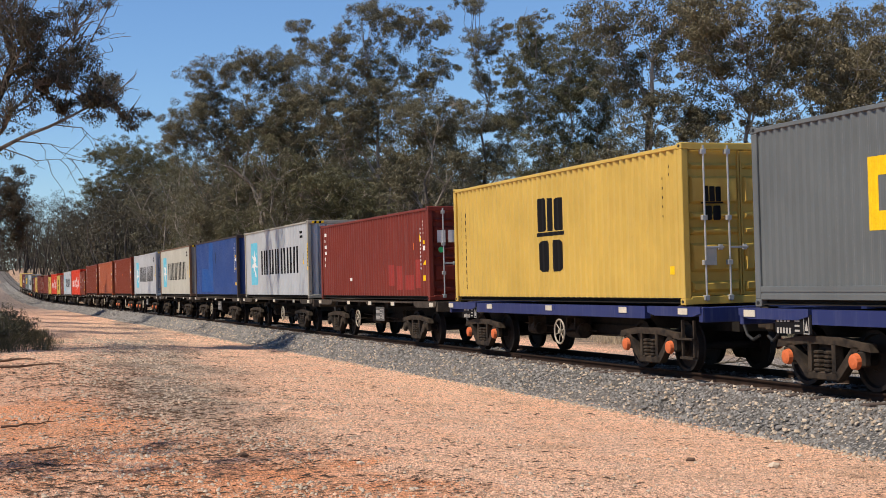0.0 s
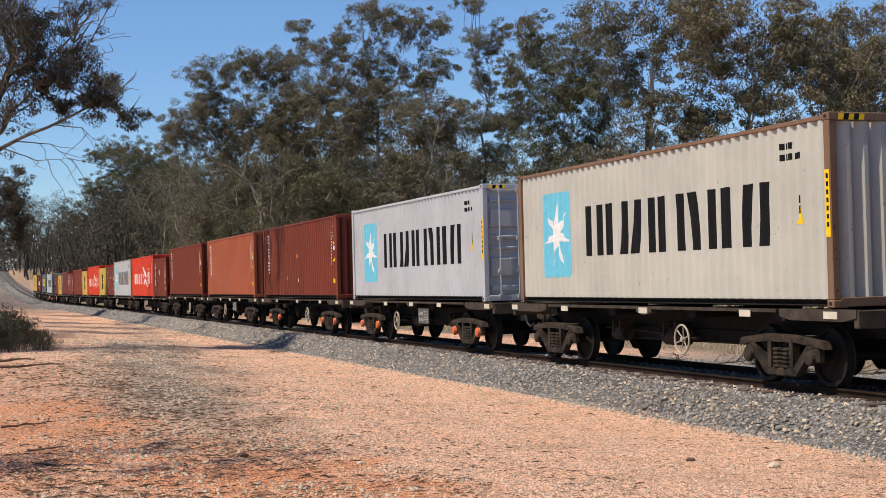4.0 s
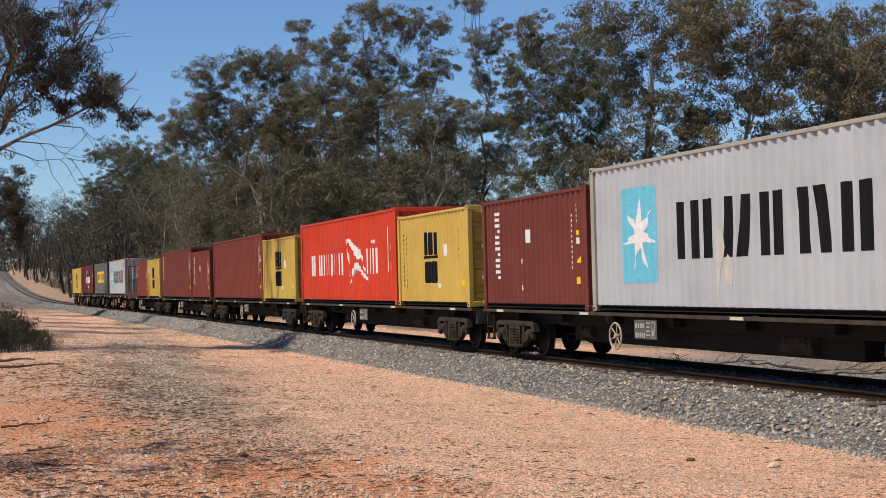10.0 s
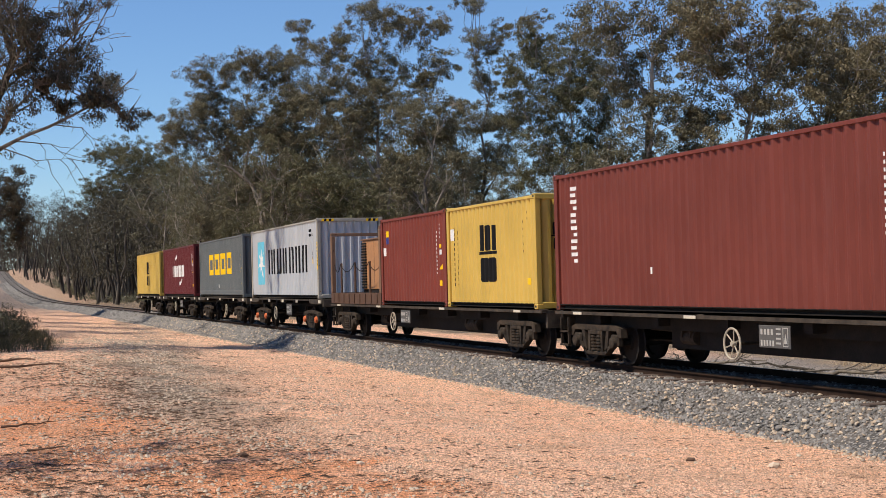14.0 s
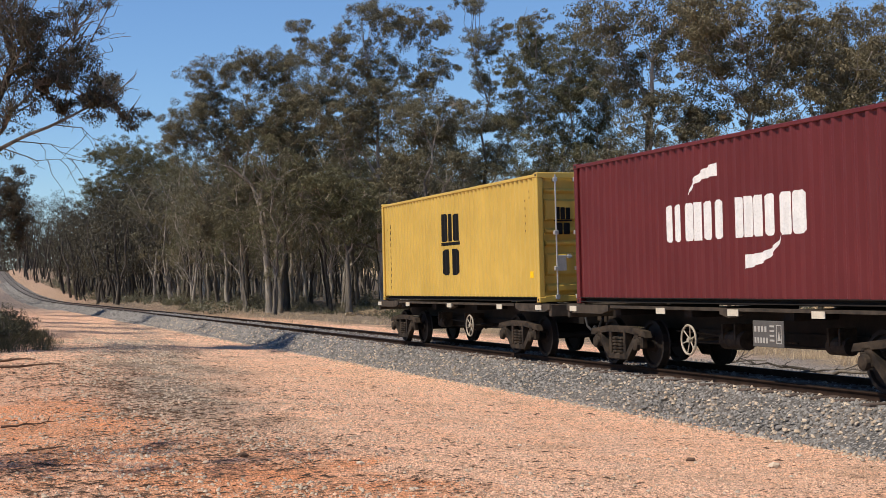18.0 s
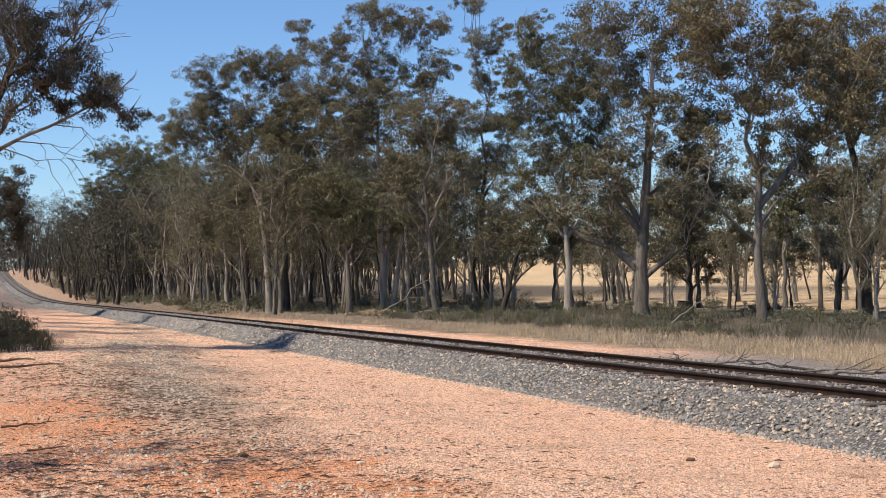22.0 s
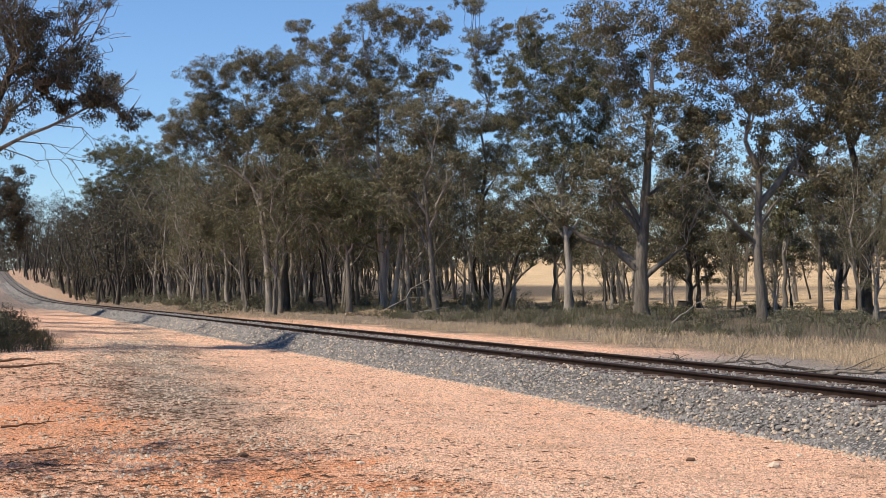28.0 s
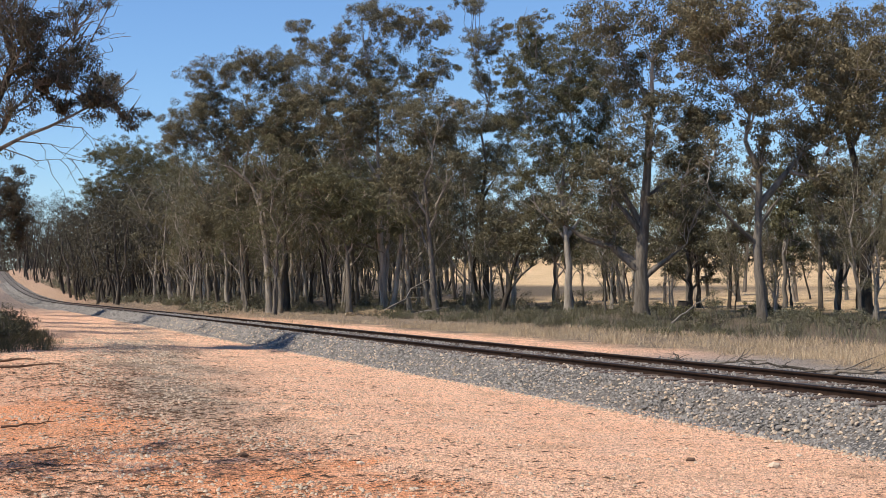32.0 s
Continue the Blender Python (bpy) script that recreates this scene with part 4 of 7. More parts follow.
plant(gum_tree(1222, .18, 3.8, (-0.0, 0.0), [(0.3, -0.4, 5.2, 1.4), (-0.9, 1.4, 5.9, 1.4), (1.1, -0.3, 4.2, 1.1), (-0.0, 0.0, 6.9, 1.4), (1.4, 1.2, 2.4, 0.8), (-1.3, -0.2, 3.5, 1.0)],
      BARK_DARK, LEAF, "dark-barked gum tree with olive foliage beyond the track", limbs=BARK_MID), -75.4, 41.8)
plant(gum_tree(1290, .14, 4.3, (0.2, 0.0), [(0.2, -1.4, 6.1, 1.3), (1.0, 0.5, 8.0, 1.3), (-0.6, -1.1, 4.7, 1.0), (0.9, 1.0, 5.0, 1.0)],
      BARK_DARK, LEAF, "dark-barked gum tree with olive foliage beyond the track", limbs=BARK_MID), -81.1, 47.8)
plant(gum_tree(1390, .15, 3.8, (0.1, 0.0), [(0.2, -1.2, 5.2, 1.0), (1.1, 1.0, 6.4, 1.0), (-0.2, -0.9, 7.0, 1.0), (0.7, 0.9, 3.8, 0.8)],
      BARK_MID, LEAF_GREEN, "grey-barked gum tree with green foliage beyond the track"), -62.2, 39.9)
plant(gum_tree(1452, .17, 4.3, (0.1, 0.0), [(0.1, -0.1, 6.3, 1.3), (1.2, 0.2, 7.3, 1.3), (-0.5, -0.6, 8.0, 1.2), (0.7, 1.4, 4.3, 0.9)],
      BARK_MID, LEAF, "grey-barked gum tree with olive foliage beyond the track"), -71.0, 48.0)
plant(gum_tree(1487, .17, 4.1, (0.2, 0.0), [(0.3, 1.0, 5.4, 1.1), (0.9, -1.4, 6.9, 1.2), (-0.4, -0.3, 3.5, 0.8), (1.5, 1.0, 4.1, 0.9)],
      BARK_DARK, LEAF, "dark-barked gum tree with olive foliage beyond the track", limbs=BARK_MID), -66.0, 45.8)
plant(gum_tree(980, .15, 5.1, (0.2, 0.0), [(0.2, -1.0, 6.4, 1.4), (-0.7, -1.2, 8.2, 1.4), (1.1, -0.3, 5.5, 1.1)],
      BARK_MID, LEAF, "grey-barked gum tree with olive foliage beyond the track"), -102.8, 44.7)
OVERHANG = plant(gum_tree(11, 0.22, 10.3, (3.7, 0.0), [(7.5, -0.9, 8.9, 0.77), (6.9, -0.0, 9.4, 0.53), (7.9, 0.2, 8.1, 0.48), (4.4, -1.1, 11.8, 1.25), (5.2, -0.8, 11.5, 0.61), (5.8, 1.0, 10.3, 0.69), (4.2, -1.0, 10.7, 1.01), (7.2, -0.9, 8.5, 0.53), (5.6, 1.1, 10.8, 0.89), (3.8, 0.3, 10.1, 1.25), (5.0, -0.3, 9.9, 0.81), (3.6, 0.0, 12.2, 1.01), (4.7, 0.4, 9.3, 0.91), (3.6, -0.5, 8.4, 1.01), (5.5, -0.9, 9.5, 0.61), (5.9, 0.7, 12.1, 0.81), (2.4, 0.1, 11.4, 1.21), (5.2, 1.2, 8.4, 0.48), (6.5, -0.7, 8.7, 0.32), (0.8, 0.1, 12.7, 0.91), (1.8, -0.0, 13.4, 0.81), (2.6, -3.2, 16.2, 0.7), (4.4, 2.6, 16.9, 0.75), (3.4, -5.4, 15.6, 0.65), (5.2, 5.0, 16.4, 0.7), (3.0, 7.6, 17.6, 0.75), (5.6, 9.4, 16.0, 0.6), (2.0, 4.2, 18.8, 0.8)],
      BARK_DARK, LEAF_GREY, "grey gum tree overhanging the gravel road", per=84, density=11, leaf=(0.135, 0.020), shoots=10, limbs=BARK_MID), -53.4, -1.6)
SWAYING = OVERHANG.children[2]
plant(gum_tree(17, 0.24, 7.8, (1.9, 0.0), [(4.3, 0.8, 10.9, 1.84), (5.8, -0.8, 9.4, 1.65), (2.9, 0.1, 9.2, 1.94), (4.5, -0.3, 7.7, 1.75), (6.0, -0.7, 6.5, 1.16), (1.9, -0.3, 11.7, 1.94), (3.3, -0.2, 6.3, 1.45)],
      BARK_DARK, LEAF_GREY, "dark gum tree standing beside the gravel road", limbs=BARK_MID), -127.1, -0.4)
bare_limb_ways = [((2.74, 6.81), (3.96, 7.39), (5.39, 7.96), (6.82, 8.64), (8.05, 9.42)), ((3.76, 7.34), (4.97, 7.22), (5.87, 6.43)), ((3.15, 7.15), (4.35, 6.67), (5.57, 6.74)), ((5.19, 7.87), (6.2, 7.74), (6.69, 7.18)), ((4.62, 9.91), (5.44, 10.71), (6.27, 11.6), (6.9, 12.5)), ((5.34, 10.61), (6.26, 10.89), (7.2, 11.19)), ((5.65, 11.01), (6.57, 11.49), (7.39, 11.68)), ((5.84, 10.09), (6.55, 10.37), (7.26, 10.5)), ((4.42, 10.33), (5.15, 11.53), (5.58, 12.54)), ((6.06, 11.34), (6.99, 11.99), (7.6, 12.32))]
for k, way in enumerate(bare_limb_ways):
    # bare limbs and twigs reaching out of the overhanging crown
    tube = Tubes()
    rough = random.Random(k)
    pts = [RIGHT * r + AWAY * (0.4 * (k % 3) - 0.4) + Vector((0, 0, z)) for r, z in way]
    fat = 0.085 if k == 0 else (0.05 if k == 4 else 0.026)
    run = []
    for a, b in zip(pts, pts[1:]):
        run += bend(a, b, rough, 0.10, 3, 0.0)[:-1]
    run.append(pts[-1])
    tube.add(run, [max(0.008, fat * (1 - 0.85 * i / (len(run) - 1))) for i in range(len(run))], 6)
    for i in range(2, len(run)):
        end = run[i] + Vector((rough.gauss(0, 0.5), rough.gauss(0, 0.5), rough.gauss(0, 0.5))) + (run[i] - run[i - 1]) * 1.2
        tube.add(bend(run[i], end, rough, 0.2, 3, 0.0), [0.014, 0.011, 0.009, 0.006], 4)
    child("bare_limb", tube.mesh("bare_limb", BARK_MID), OVERHANG, "bare grey limb with twigs")
# ---- woods behind, undergrowth ----
def wood_variants(count, seed, leaf, per, density, far):
    kinds = []
    rng = random.Random(seed)
    for k in range(count):
        tall = rng.uniform(14, 18)
        fork = tall * rng.uniform(0.36, 0.5)
        pads = []
        for i in range(11):
            a = 6.28 * i / 4.4 + rng.uniform(-0.4, 0.4)
            d = rng.uniform(0.6, 3.0)
            pads.append((d * math.cos(a), d * math.sin(a), tall * (0.40 + 0.58 * i / 10 + rng.uniform(-0.05, 0.05)), rng.uniform(1.2, 2.2)))
        kinds.append(gum_tree(seed * 9 + k, rng.uniform(0.15, 0.26), fork, (rng.uniform(-0.8, 0.8), rng.uniform(-0.8, 0.8)), pads,
                              (BARK_PALE, BARK_MID, BARK_DARK)[k % 3], (LEAF, LEAF_GREEN, LEAF, LEAF_BROWN)[k % 4], "distant gum tree of the far wood" if far else "slender gum tree of the woods beside the line",
                              leaf=leaf, per=per, density=density, stems=1 + (k % 2), limb_steps=4, twigs=False))
        kinds[-1]["group"] = "gum trees of the wood"
    return kinds


def build_wood():
    near = wood_variants(7, 21, (0.20, 0.040), 30, 4.4, False)
    rng = random.Random(8)
    used = set()
    placed = []

    def scatter(kinds, n, xr, yr, gap, size, ok=lambda x, y: True):
        made = tries = 0
        while made < n and tries < n * 60:
            tries += 1
            x, y = rng.uniform(*xr), rng.uniform(*yr)
            if not ok(x, y) or any((x - a) ** 2 + (y - b) ** 2 < gap * gap for a, b in placed):
                continue
            placed.append((x, y))
            made += 1
            k = kinds[rng.randrange(len(kinds))]
            m = pose(x, y, ground_z(x, y), rng.uniform(-3, 3), rng.uniform(-3, 3), rng.uniform(0, 360)) @ Matrix.Scale(rng.uniform(*size), 4)
            if k not in used:
                used.add(k)
                k.matrix_basis = m
            else:
                copy_thing(k, pose(0, 0, 0)).matrix_basis = m

    scatter(near, 80, (-190, -106), (20.5, 52), 3.2, (0.72, 1.12), lambda x, y: y > 22.5 - 0.02 * (-x - 108) and (y < -0.335 * x or rng.random() < 0.12))
    scatter(near, 28, (-125, -72), (43, 72), 3.4, (0.55, 0.9))
    scatter(near, 24, (-74, -34), (46, 74), 3.4, (0.55, 0.9))
    scatter(near, 7, (-122, -98), (39, 50), 2.6, (0.6, 0.85))
    scatter(near, 24, (-96, -38), (36, 52), 2.2, (0.30, 0.50))
    # unseen trees left of the road, placed for the shadows that cross it
    scatter(near, 7, (-112, -46), (-4.6, -3.0), 7.0, (1.0, 1.3))
    scatter(near, 9, (-150, -60), (-9.0, -4.5), 5.0, (0.85, 1.15))
    scatter(near, 1, (-16.9, -16.7), (-4.75, -4.7), 2.0, (0.6, 0.6))
    scatter(near, 9, (-200, -50), (-24, -5), 5.0, (0.75, 1.05), lambda x, y: y < -5.5)


def build_far_trees():
    """The rear of the wood: trunks and loose foliage too far off to pick apart."""
    rng, nrng = random.Random(61), np.random.default_rng(61)
    tb, pale, clumps = Tubes(), Tubes(), []
    # last and (-4, 3.5) spans: unseen roadside trees, placed for shadows across the line
    spans = [(90, (-240, -112), (48, 112), 0.8, 1.15), (150, (-340, -190), (20, 80), 0.85, 1.2), (16, (-420, -190), (-30, 1), 0.8, 1.1), (9, (-330, -225), (0, 5), 1.0, 1.15), (80, (-330, -175), (18.8, 30), 0.8, 1.1),
             (80, (-480, -320), (19, 95), 0.9, 1.25), (90, (-610, -485), (11, 95), 1.0, 1.35), (14, (-600, -400), (-40, 0), 1.0, 1.3), (30, (-330, -130), (-4, 3.5), 0.85, 1.1), (12, (-480, -370), (4, 9.0), 1.35, 1.6), (30, (-520, -400), (17.5, 32), 1.3, 1.55), (20, (-350, -170), (-7, 1.4), 0.95, 1.15)]
    for n, xr, yr, s0, s1 in spans:
        for i in range(n):
            x, y = rng.uniform(*xr), rng.uniform(*yr)
            if (y < 7 and y > 0.009 * -x and x > -360) or (y > -0.36 * x and x > -300 and rng.random() < 0.93):
                continue
            k, z = rng.uniform(s0, s1), ground_z(x, y)
            tall = 16.5 * k
            for q in range(rng.choice((1, 1, 2, 2))):
                foot = Vector((x + rng.uniform(-1.6, 1.6) * q, y + rng.uniform(-1.5, 1.5) * q, z - 0.2))
                fat = rng.uniform(0.08, 0.24)
                tip = foot + Vector((rng.uniform(-2.4, 2.4), rng.uniform(-2.4, 2.4), tall * 0.72))
                (tb if rng.random() < 0.72 else pale).add(bend(foot, tip, rng, 0.11, 4, 0), [r * fat for r in (1.25, 1.0, 0.85, 0.65, 0.3)], 5)
            for q in range(16):
                h = 0.28 + 0.72 * q / 15
                a, d = rng.uniform(0, 6.283), rng.uniform(0, 1) ** 0.5 * 3.4 * k * (1.15 - 0.55 * h)
                clumps.append((x + d * math.cos(a), y + d * math.sin(a), z + tall * h, rng.uniform(0.7, 1.5) * k))
    scrub = []
    for i in range(700):
        # undergrowth between the trunks
        x = rng.uniform(-400, -115)
        y = 19.5 + 45 * rng.random() ** 1.8
        clumps.append((x, y, ground_z(x, y) + rng.uniform(0.0, 0.8), rng.uniform(0.4, 1.0)))
        scrub.append(clumps.pop())
    wood = tagged(new("far_wood"), "rear of the gum tree wood and roadside trees, many trunks and olive foliage", "trees", kind="stuff")
    child("far_trunks", tb.mesh("far_trunks", BARK_DARK), wood)
    child("far_trunks", pale.mesh("far_trunks", BARK_MID), wood, "paler grey trunks")
    child("far_scrub", leaf_mesh("far_scrub", scrub, nrng, 60, 0.24, 0.05, SHRUB, 0.0), wood, "dry grey-green scrub between the trunks")
    child("far_foliage", leaf_mesh("far_foliage", clumps, nrng, 44, 0.34, 0.085, LEAF_GREY), wood)


def blades(name, n, place, height, mat, label, spread=0.12, width=0.006):
    """Upright grass blades as thin tapering slivers."""
    rng = np.random.default_rng(len(name) + n)
    p = place(rng, n)
    h = height[0] + (height[1] - height[0]) * rng.uniform(0, 1, n)
    a = rng.uniform(0, 6.283, n)
    side = np.stack([np.cos(a), np.sin(a), np.zeros(n)], 1) * width
    tip = p + np.stack([rng.normal(0, 1, n) * spread, rng.normal(0, 1, n) * spread, h], 1)
    mid = p * 0.5 + tip * 0.5 + np.stack([np.zeros(n), np.zeros(n), h * 0.12], 1)
    v = np.stack([p - side, p + side, mid + side * 0.8, mid - side * 0.8, tip], 1).reshape(-1, 3)
    k = np.arange(n) * 5
    f = np.concatenate([np.stack([k, k + 1, k + 2], 1), np.stack([k, k + 2, k + 3], 1), np.stack([k + 3, k + 2, k + 4], 1)])
    return tagged(new(name, mesh_of(name, v, f, mat)), label, "grass", kind="stuff")


def tufts(count, xr, yr, spread):
    def place(rng, n):
        cx, cy = rng.uniform(*xr, count), rng.uniform(*yr, count)
        i = rng.integers(0, count, n)
        x, y = cx[i] + rng.normal(0, spread, n), cy[i] + rng.normal(0, spread, n)
        z = np.array([ground_z(a, b) for a, b in zip(x, y)]) - 0.02
        return np.stack([x, y, z], 1)
    return place


def bush(seed, size, mat, label, leaf=(0.09, 0.02), n=26, per=42):
    rng = random.Random(seed)
    root = tagged(new("bush"), label, "bush")
    tb, clumps = Tubes(), []
    for i in range(n):
        a, d = rng.uniform(0, 6.283), rng.uniform(0, 1) ** 0.6
        c = Vector((math.cos(a) * d * size[0], math.sin(a) * d * size[0], size[1] * rng.uniform(0.25, 1.0) * (1 - 0.5 * d * d)))
        clumps.append((c.x, c.y, c.z, rng.uniform(0.16, 0.34) * size[1]))
        tb.add(bend(Vector((c.x * 0.15, c.y * 0.15, -0.1)), c, rng, 0.1, 3, 0.2), [0.02, 0.014, 0.01, 0.006], 4)
    tagged(child("stem", tb.mesh("stem", BARK_MID), root), kind="stuff")
    child("foliage", leaf_mesh("foliage", clumps, np.random.default_rng(seed), per, leaf[0], leaf[1], mat, 0.1), root)
    return root


def build_undergrowth():
    blades("dry_grass_verge", 20000, tufts(330, (-70, -18), (21.0, 26.8), 0.34), (0.05, 0.32), DRY, "tall straw-coloured dry grass along the verge")
    blades("dry_grass_far", 8000, tufts(600, (-220, -74), (16.8, 25), 0.4), (0.06, 0.24), DRY, "thin dry grass below the trees", width=0.012)
    blades("scrub_grass", 14000, tufts(700, (-130, -30), (26, 42), 0.4), (0.15, 0.5), SHRUB, "grey-green scrubby grass under the trees", width=0.012)
    kinds = [bush(31, (0.8, 0.9), SHRUB, "grey-green scrub bush under the gum trees"), bush(32, (1.1, 0.7), LEAF_GREEN, "low green scrub bush under the gum trees"),
             bush(33, (0.6, 1.3), LEAF, "upright olive scrub bush under the gum trees")]
    rng = random.Random(14)
    for i in range(165):
        x = rng.uniform(-150, -40) if i < 110 else rng.uniform(-300, -125)
        y = rng.uniform(26 if x > -90 else 23.5, 46) if i < 110 else rng.uniform(19.5, 31)
        m = pose(x, y, ground_z(x, y) - 0.02, 0, 0, rng.uniform(0, 360)) @ Matrix.Scale(rng.uniform(0.4, 1.15) * (1.0 if i < 110 else 1.6), 4)
        k = kinds[i % 3]
        k["group"] = "scrub bushes under the trees"
        if i < 3:
            k.matrix_basis = m
        else:
            copy_thing(k, pose(0, 0, 0)).matrix_basis = m
    low = random.Random(41)
    for i in range(34):
        x, y = low.uniform(-84, -40), low.uniform(25.5, 30.5)
        copy_thing(kinds[i % 3], pose(0, 0, 0)).matrix_basis = pose(x, y, ground_z(x, y) - 0.02, 0, 0, low.uniform(0, 360)) @ Matrix.Scale(low.uniform(0.3, 0.65), 4)
    # green clump beside the road
    side = random.Random(3)
    for i in range(20):
        x, y = side.uniform(-70, -50), side.uniform(-0.9, 2.7)
        if y > 0.9 + 0.035 * (-x - 52) + 0.8:
            y -= 1.2
        b = bush(60 + i, (side.uniform(0.8, 1.3), side.uniform(0.8, 1.5)), LEAF_WEED, "weedy dark green bush beside the gravel road", n=30, per=60)
        plant(b, x, y)
        b["group"] = "roadside bushes"
    blades("roadside_grass", 9000, tufts(220, (-68, -48), (-1.5, 3.2), 0.25), (0.15, 0.5), LEAF_WEED, "green and straw grass around the roadside bushes", width=0.008)


def build_far_wood():
    rng = np.random.default_rng(77)
    clumps = []
    for i in range(520):
        a, d = radians(rng.uniform(8, 75)), rng.uniform(425, 490)
        x, y = -d * math.cos(a), d * math.sin(a)
        base = ground_z(x, y)
        for k in range(5):
            clumps.append((x + rng.normal(0, 2.5), y + rng.normal(0, 2.5), base + rng.uniform(0.5, 8.5), rng.uniform(1.4, 2.8)))
    for i in range(240):
        x, y = rng.uniform(-780, -610), rng.uniform(-60, 130)
        for k in range(5):
            clumps.append((x, y, ground_z(x, y) + rng.uniform(0.5, 13), rng.uniform(1.5, 3.0)))
    tagged(new("distant_wood", leaf_mesh("distant_wood", clumps, rng, 22, 1.3, 0.32, LEAF_GREY, 0.2)), "dark line of distant trees past the paddock", "trees", kind="stuff")


build_wood()
build_far_trees()
build_undergrowth()
build_far_wood()


# ---- fallen wood, stump and loose rocks ----
def fallen_branch(seed, x, y, length, turn, radius, mat, label, lift=0.0, forks=4, z=0.0):
    rng = random.Random(seed)
    root = tagged(new("fallen_branch"), label, "branch")
    tb = Tubes()
    a, b = Vector((-length / 2, 0, radius)), Vector((length / 2, 0, radius + lift))
    way = bend(a, b, rng, 0.08, 7, 0.02)
    tb.add(way, [radius * (1 - 0.75 * i / 7) for i in range(8)], 7)
    child("stem", tb.mesh("stem", mat), root)
    for k in range(forks):
        tb = Tubes()
        s = way[rng.randrange(2, 7)]
        e = s + Vector((rng.uniform(0.2, 1), rng.uniform(-1, 1), rng.uniform(0.0, 0.5))) * length * rng.uniform(0.12, 0.28)
        tb.add(bend(s, e, rng, 0.15, 4, 0.1), [radius * 0.4 * (1 - 0.8 * i / 4) for i in range(5)], 5)
        child("side_branch", tb.mesh("side_branch", mat), root)
    root.matrix_basis = pose(x, y, ground_z(x, y) + z, 0, 0, turn)
    return root


def rock(seed, x, y, size, mat, label):
    rng = random.Random(seed)
    bm = bmesh.new()
    bmesh.ops.create_icosphere(bm, subdivisions=2, radius=size)
    for v in bm.verts:
        v.co *= 0.8 + 0.5 * noise.noise(v.co / size * 1.1 + Vector((seed, 0, 0)))
        v.co.z *= 0.6
    bmesh.ops.convex_hull(bm, input=bm.verts)
    ob = tagged(new("rock", bm_mesh("rock", bm, mat)), label, "rock")
    ob.matrix_basis = pose(x, y, ground_z(x, y) + size * 0.2, 0, 0, rng.uniform(0, 360))


def build_litter():
    grey_wood = "weathered grey fallen branch on the gravel"
    for i, (x, y, ln, turn, r) in enumerate([(-37, 1.2, 2.6, 70, 0.05), (-40.5, 1.0, 2.0, 62, 0.06), (-21.5, 0.9, 0.8, 75, 0.02), (-18.2, 1.0, 0.6, 60, 0.018)]):
        fallen_branch(300 + i, x, y, ln, turn, r, CHIP, grey_wood, 0.06, 3)
    for i, (x, y, ln, turn, r) in enumerate([(-30.5, 17.6, 3.0, 20, 0.05), (-28, 18.0, 2.6, 190, 0.045), (-25.5, 18.3, 2.8, 12, 0.05), (-33, 17.9, 2.2, 160, 0.04), (-26.6, 17.4, 2.0, 40, 0.035)]):
        fallen_branch(320 + i, x, y, ln, turn, r, BARK_DARK if i % 2 else BARK_MID, "dead branch lying beyond the far rail", 0.2, 6)
    fallen_branch(340, -96, 31.2, 8.5, 118, 0.075, DEADWOOD, "bleached broken limb leaning by a trunk", 3.6, 5)
    fallen_branch(341, -91, 30.2, 4.0, 30, 0.045, DEADWOOD, "bleached fallen limb in the grass", 0.5, 4)
    fallen_branch(342, -57, 31.5, 2.2, 100, 0.06, DEADWOOD, "pale stick leaning beside the stump", 1.2, 2)
    stump = tagged(new("tree_stump"), "broken dark stump under the gum trees", "stump")
    tb = Tubes()
    rng = random.Random(9)
    tb.add([Vector((0, 0, -0.2)), Vector((0, 0, 0.15)), Vector((0.03, 0.02, 0.55)), Vector((0.08, 0.0, 0.95))], [0.62, 0.44, 0.38, 0.30], 11)
    child("stump_body", tb.mesh("stump_body", BARK_DARK), stump)
    plant(stump, -62.5, 34.2)
    plant(bush(95, (1.0, 1.0), LEAF_GREEN, "green regrowth bush sprouting round the stump", n=30), -62.0, 33.6)
    plant(bush(96, (2.2, 0.45), DRY, "pale dry fallen foliage below the trees", leaf=(0.12, 0.03), n=46, per=70), -93.6, 27.2)
    for i in range(4):
        plant(bush(97 + i, (1.0, 0.8), SHRUB, "grey saltbush shrub at the verge", n=26), -47.5 - i * 2.1, 33.5 + (i % 2) * 1.4)
    heap = random.Random(71)
    for i in range(14):
        # a small heap of broken stone past the far rail
        rock(20 + i, -38.3 + heap.gauss(0, 0.45), 16.6 + heap.gauss(0, 0.25), heap.uniform(0.06, 0.13), STONE, "grey broken rock in a small heap beside the track")
    rock(1, -14.45, 9.05, 0.085, STONE_PALE, "pale quartz rock on the gravel")
    rock(2, -15.1, 8.3, 0.065, CHIP, "dark clod of earth on the gravel")
    rock(3, -16.4, 3.1, 0.075, CHIP, "dark wood chunk on the orange dirt")
    rock(4, -16.0, 2.6, 0.05, STONE_PALE, "pale rock on the gravel road")
    rock(5, -15.2, 4.2, 0.05, STONE_PALE, "pale rock on the gravel road")


build_litter()
# ---- the train ----
CACHE = {}


def cached(key, make):
    if key not in CACHE:
        CACHE[key] = make()
    return CACHE[key]


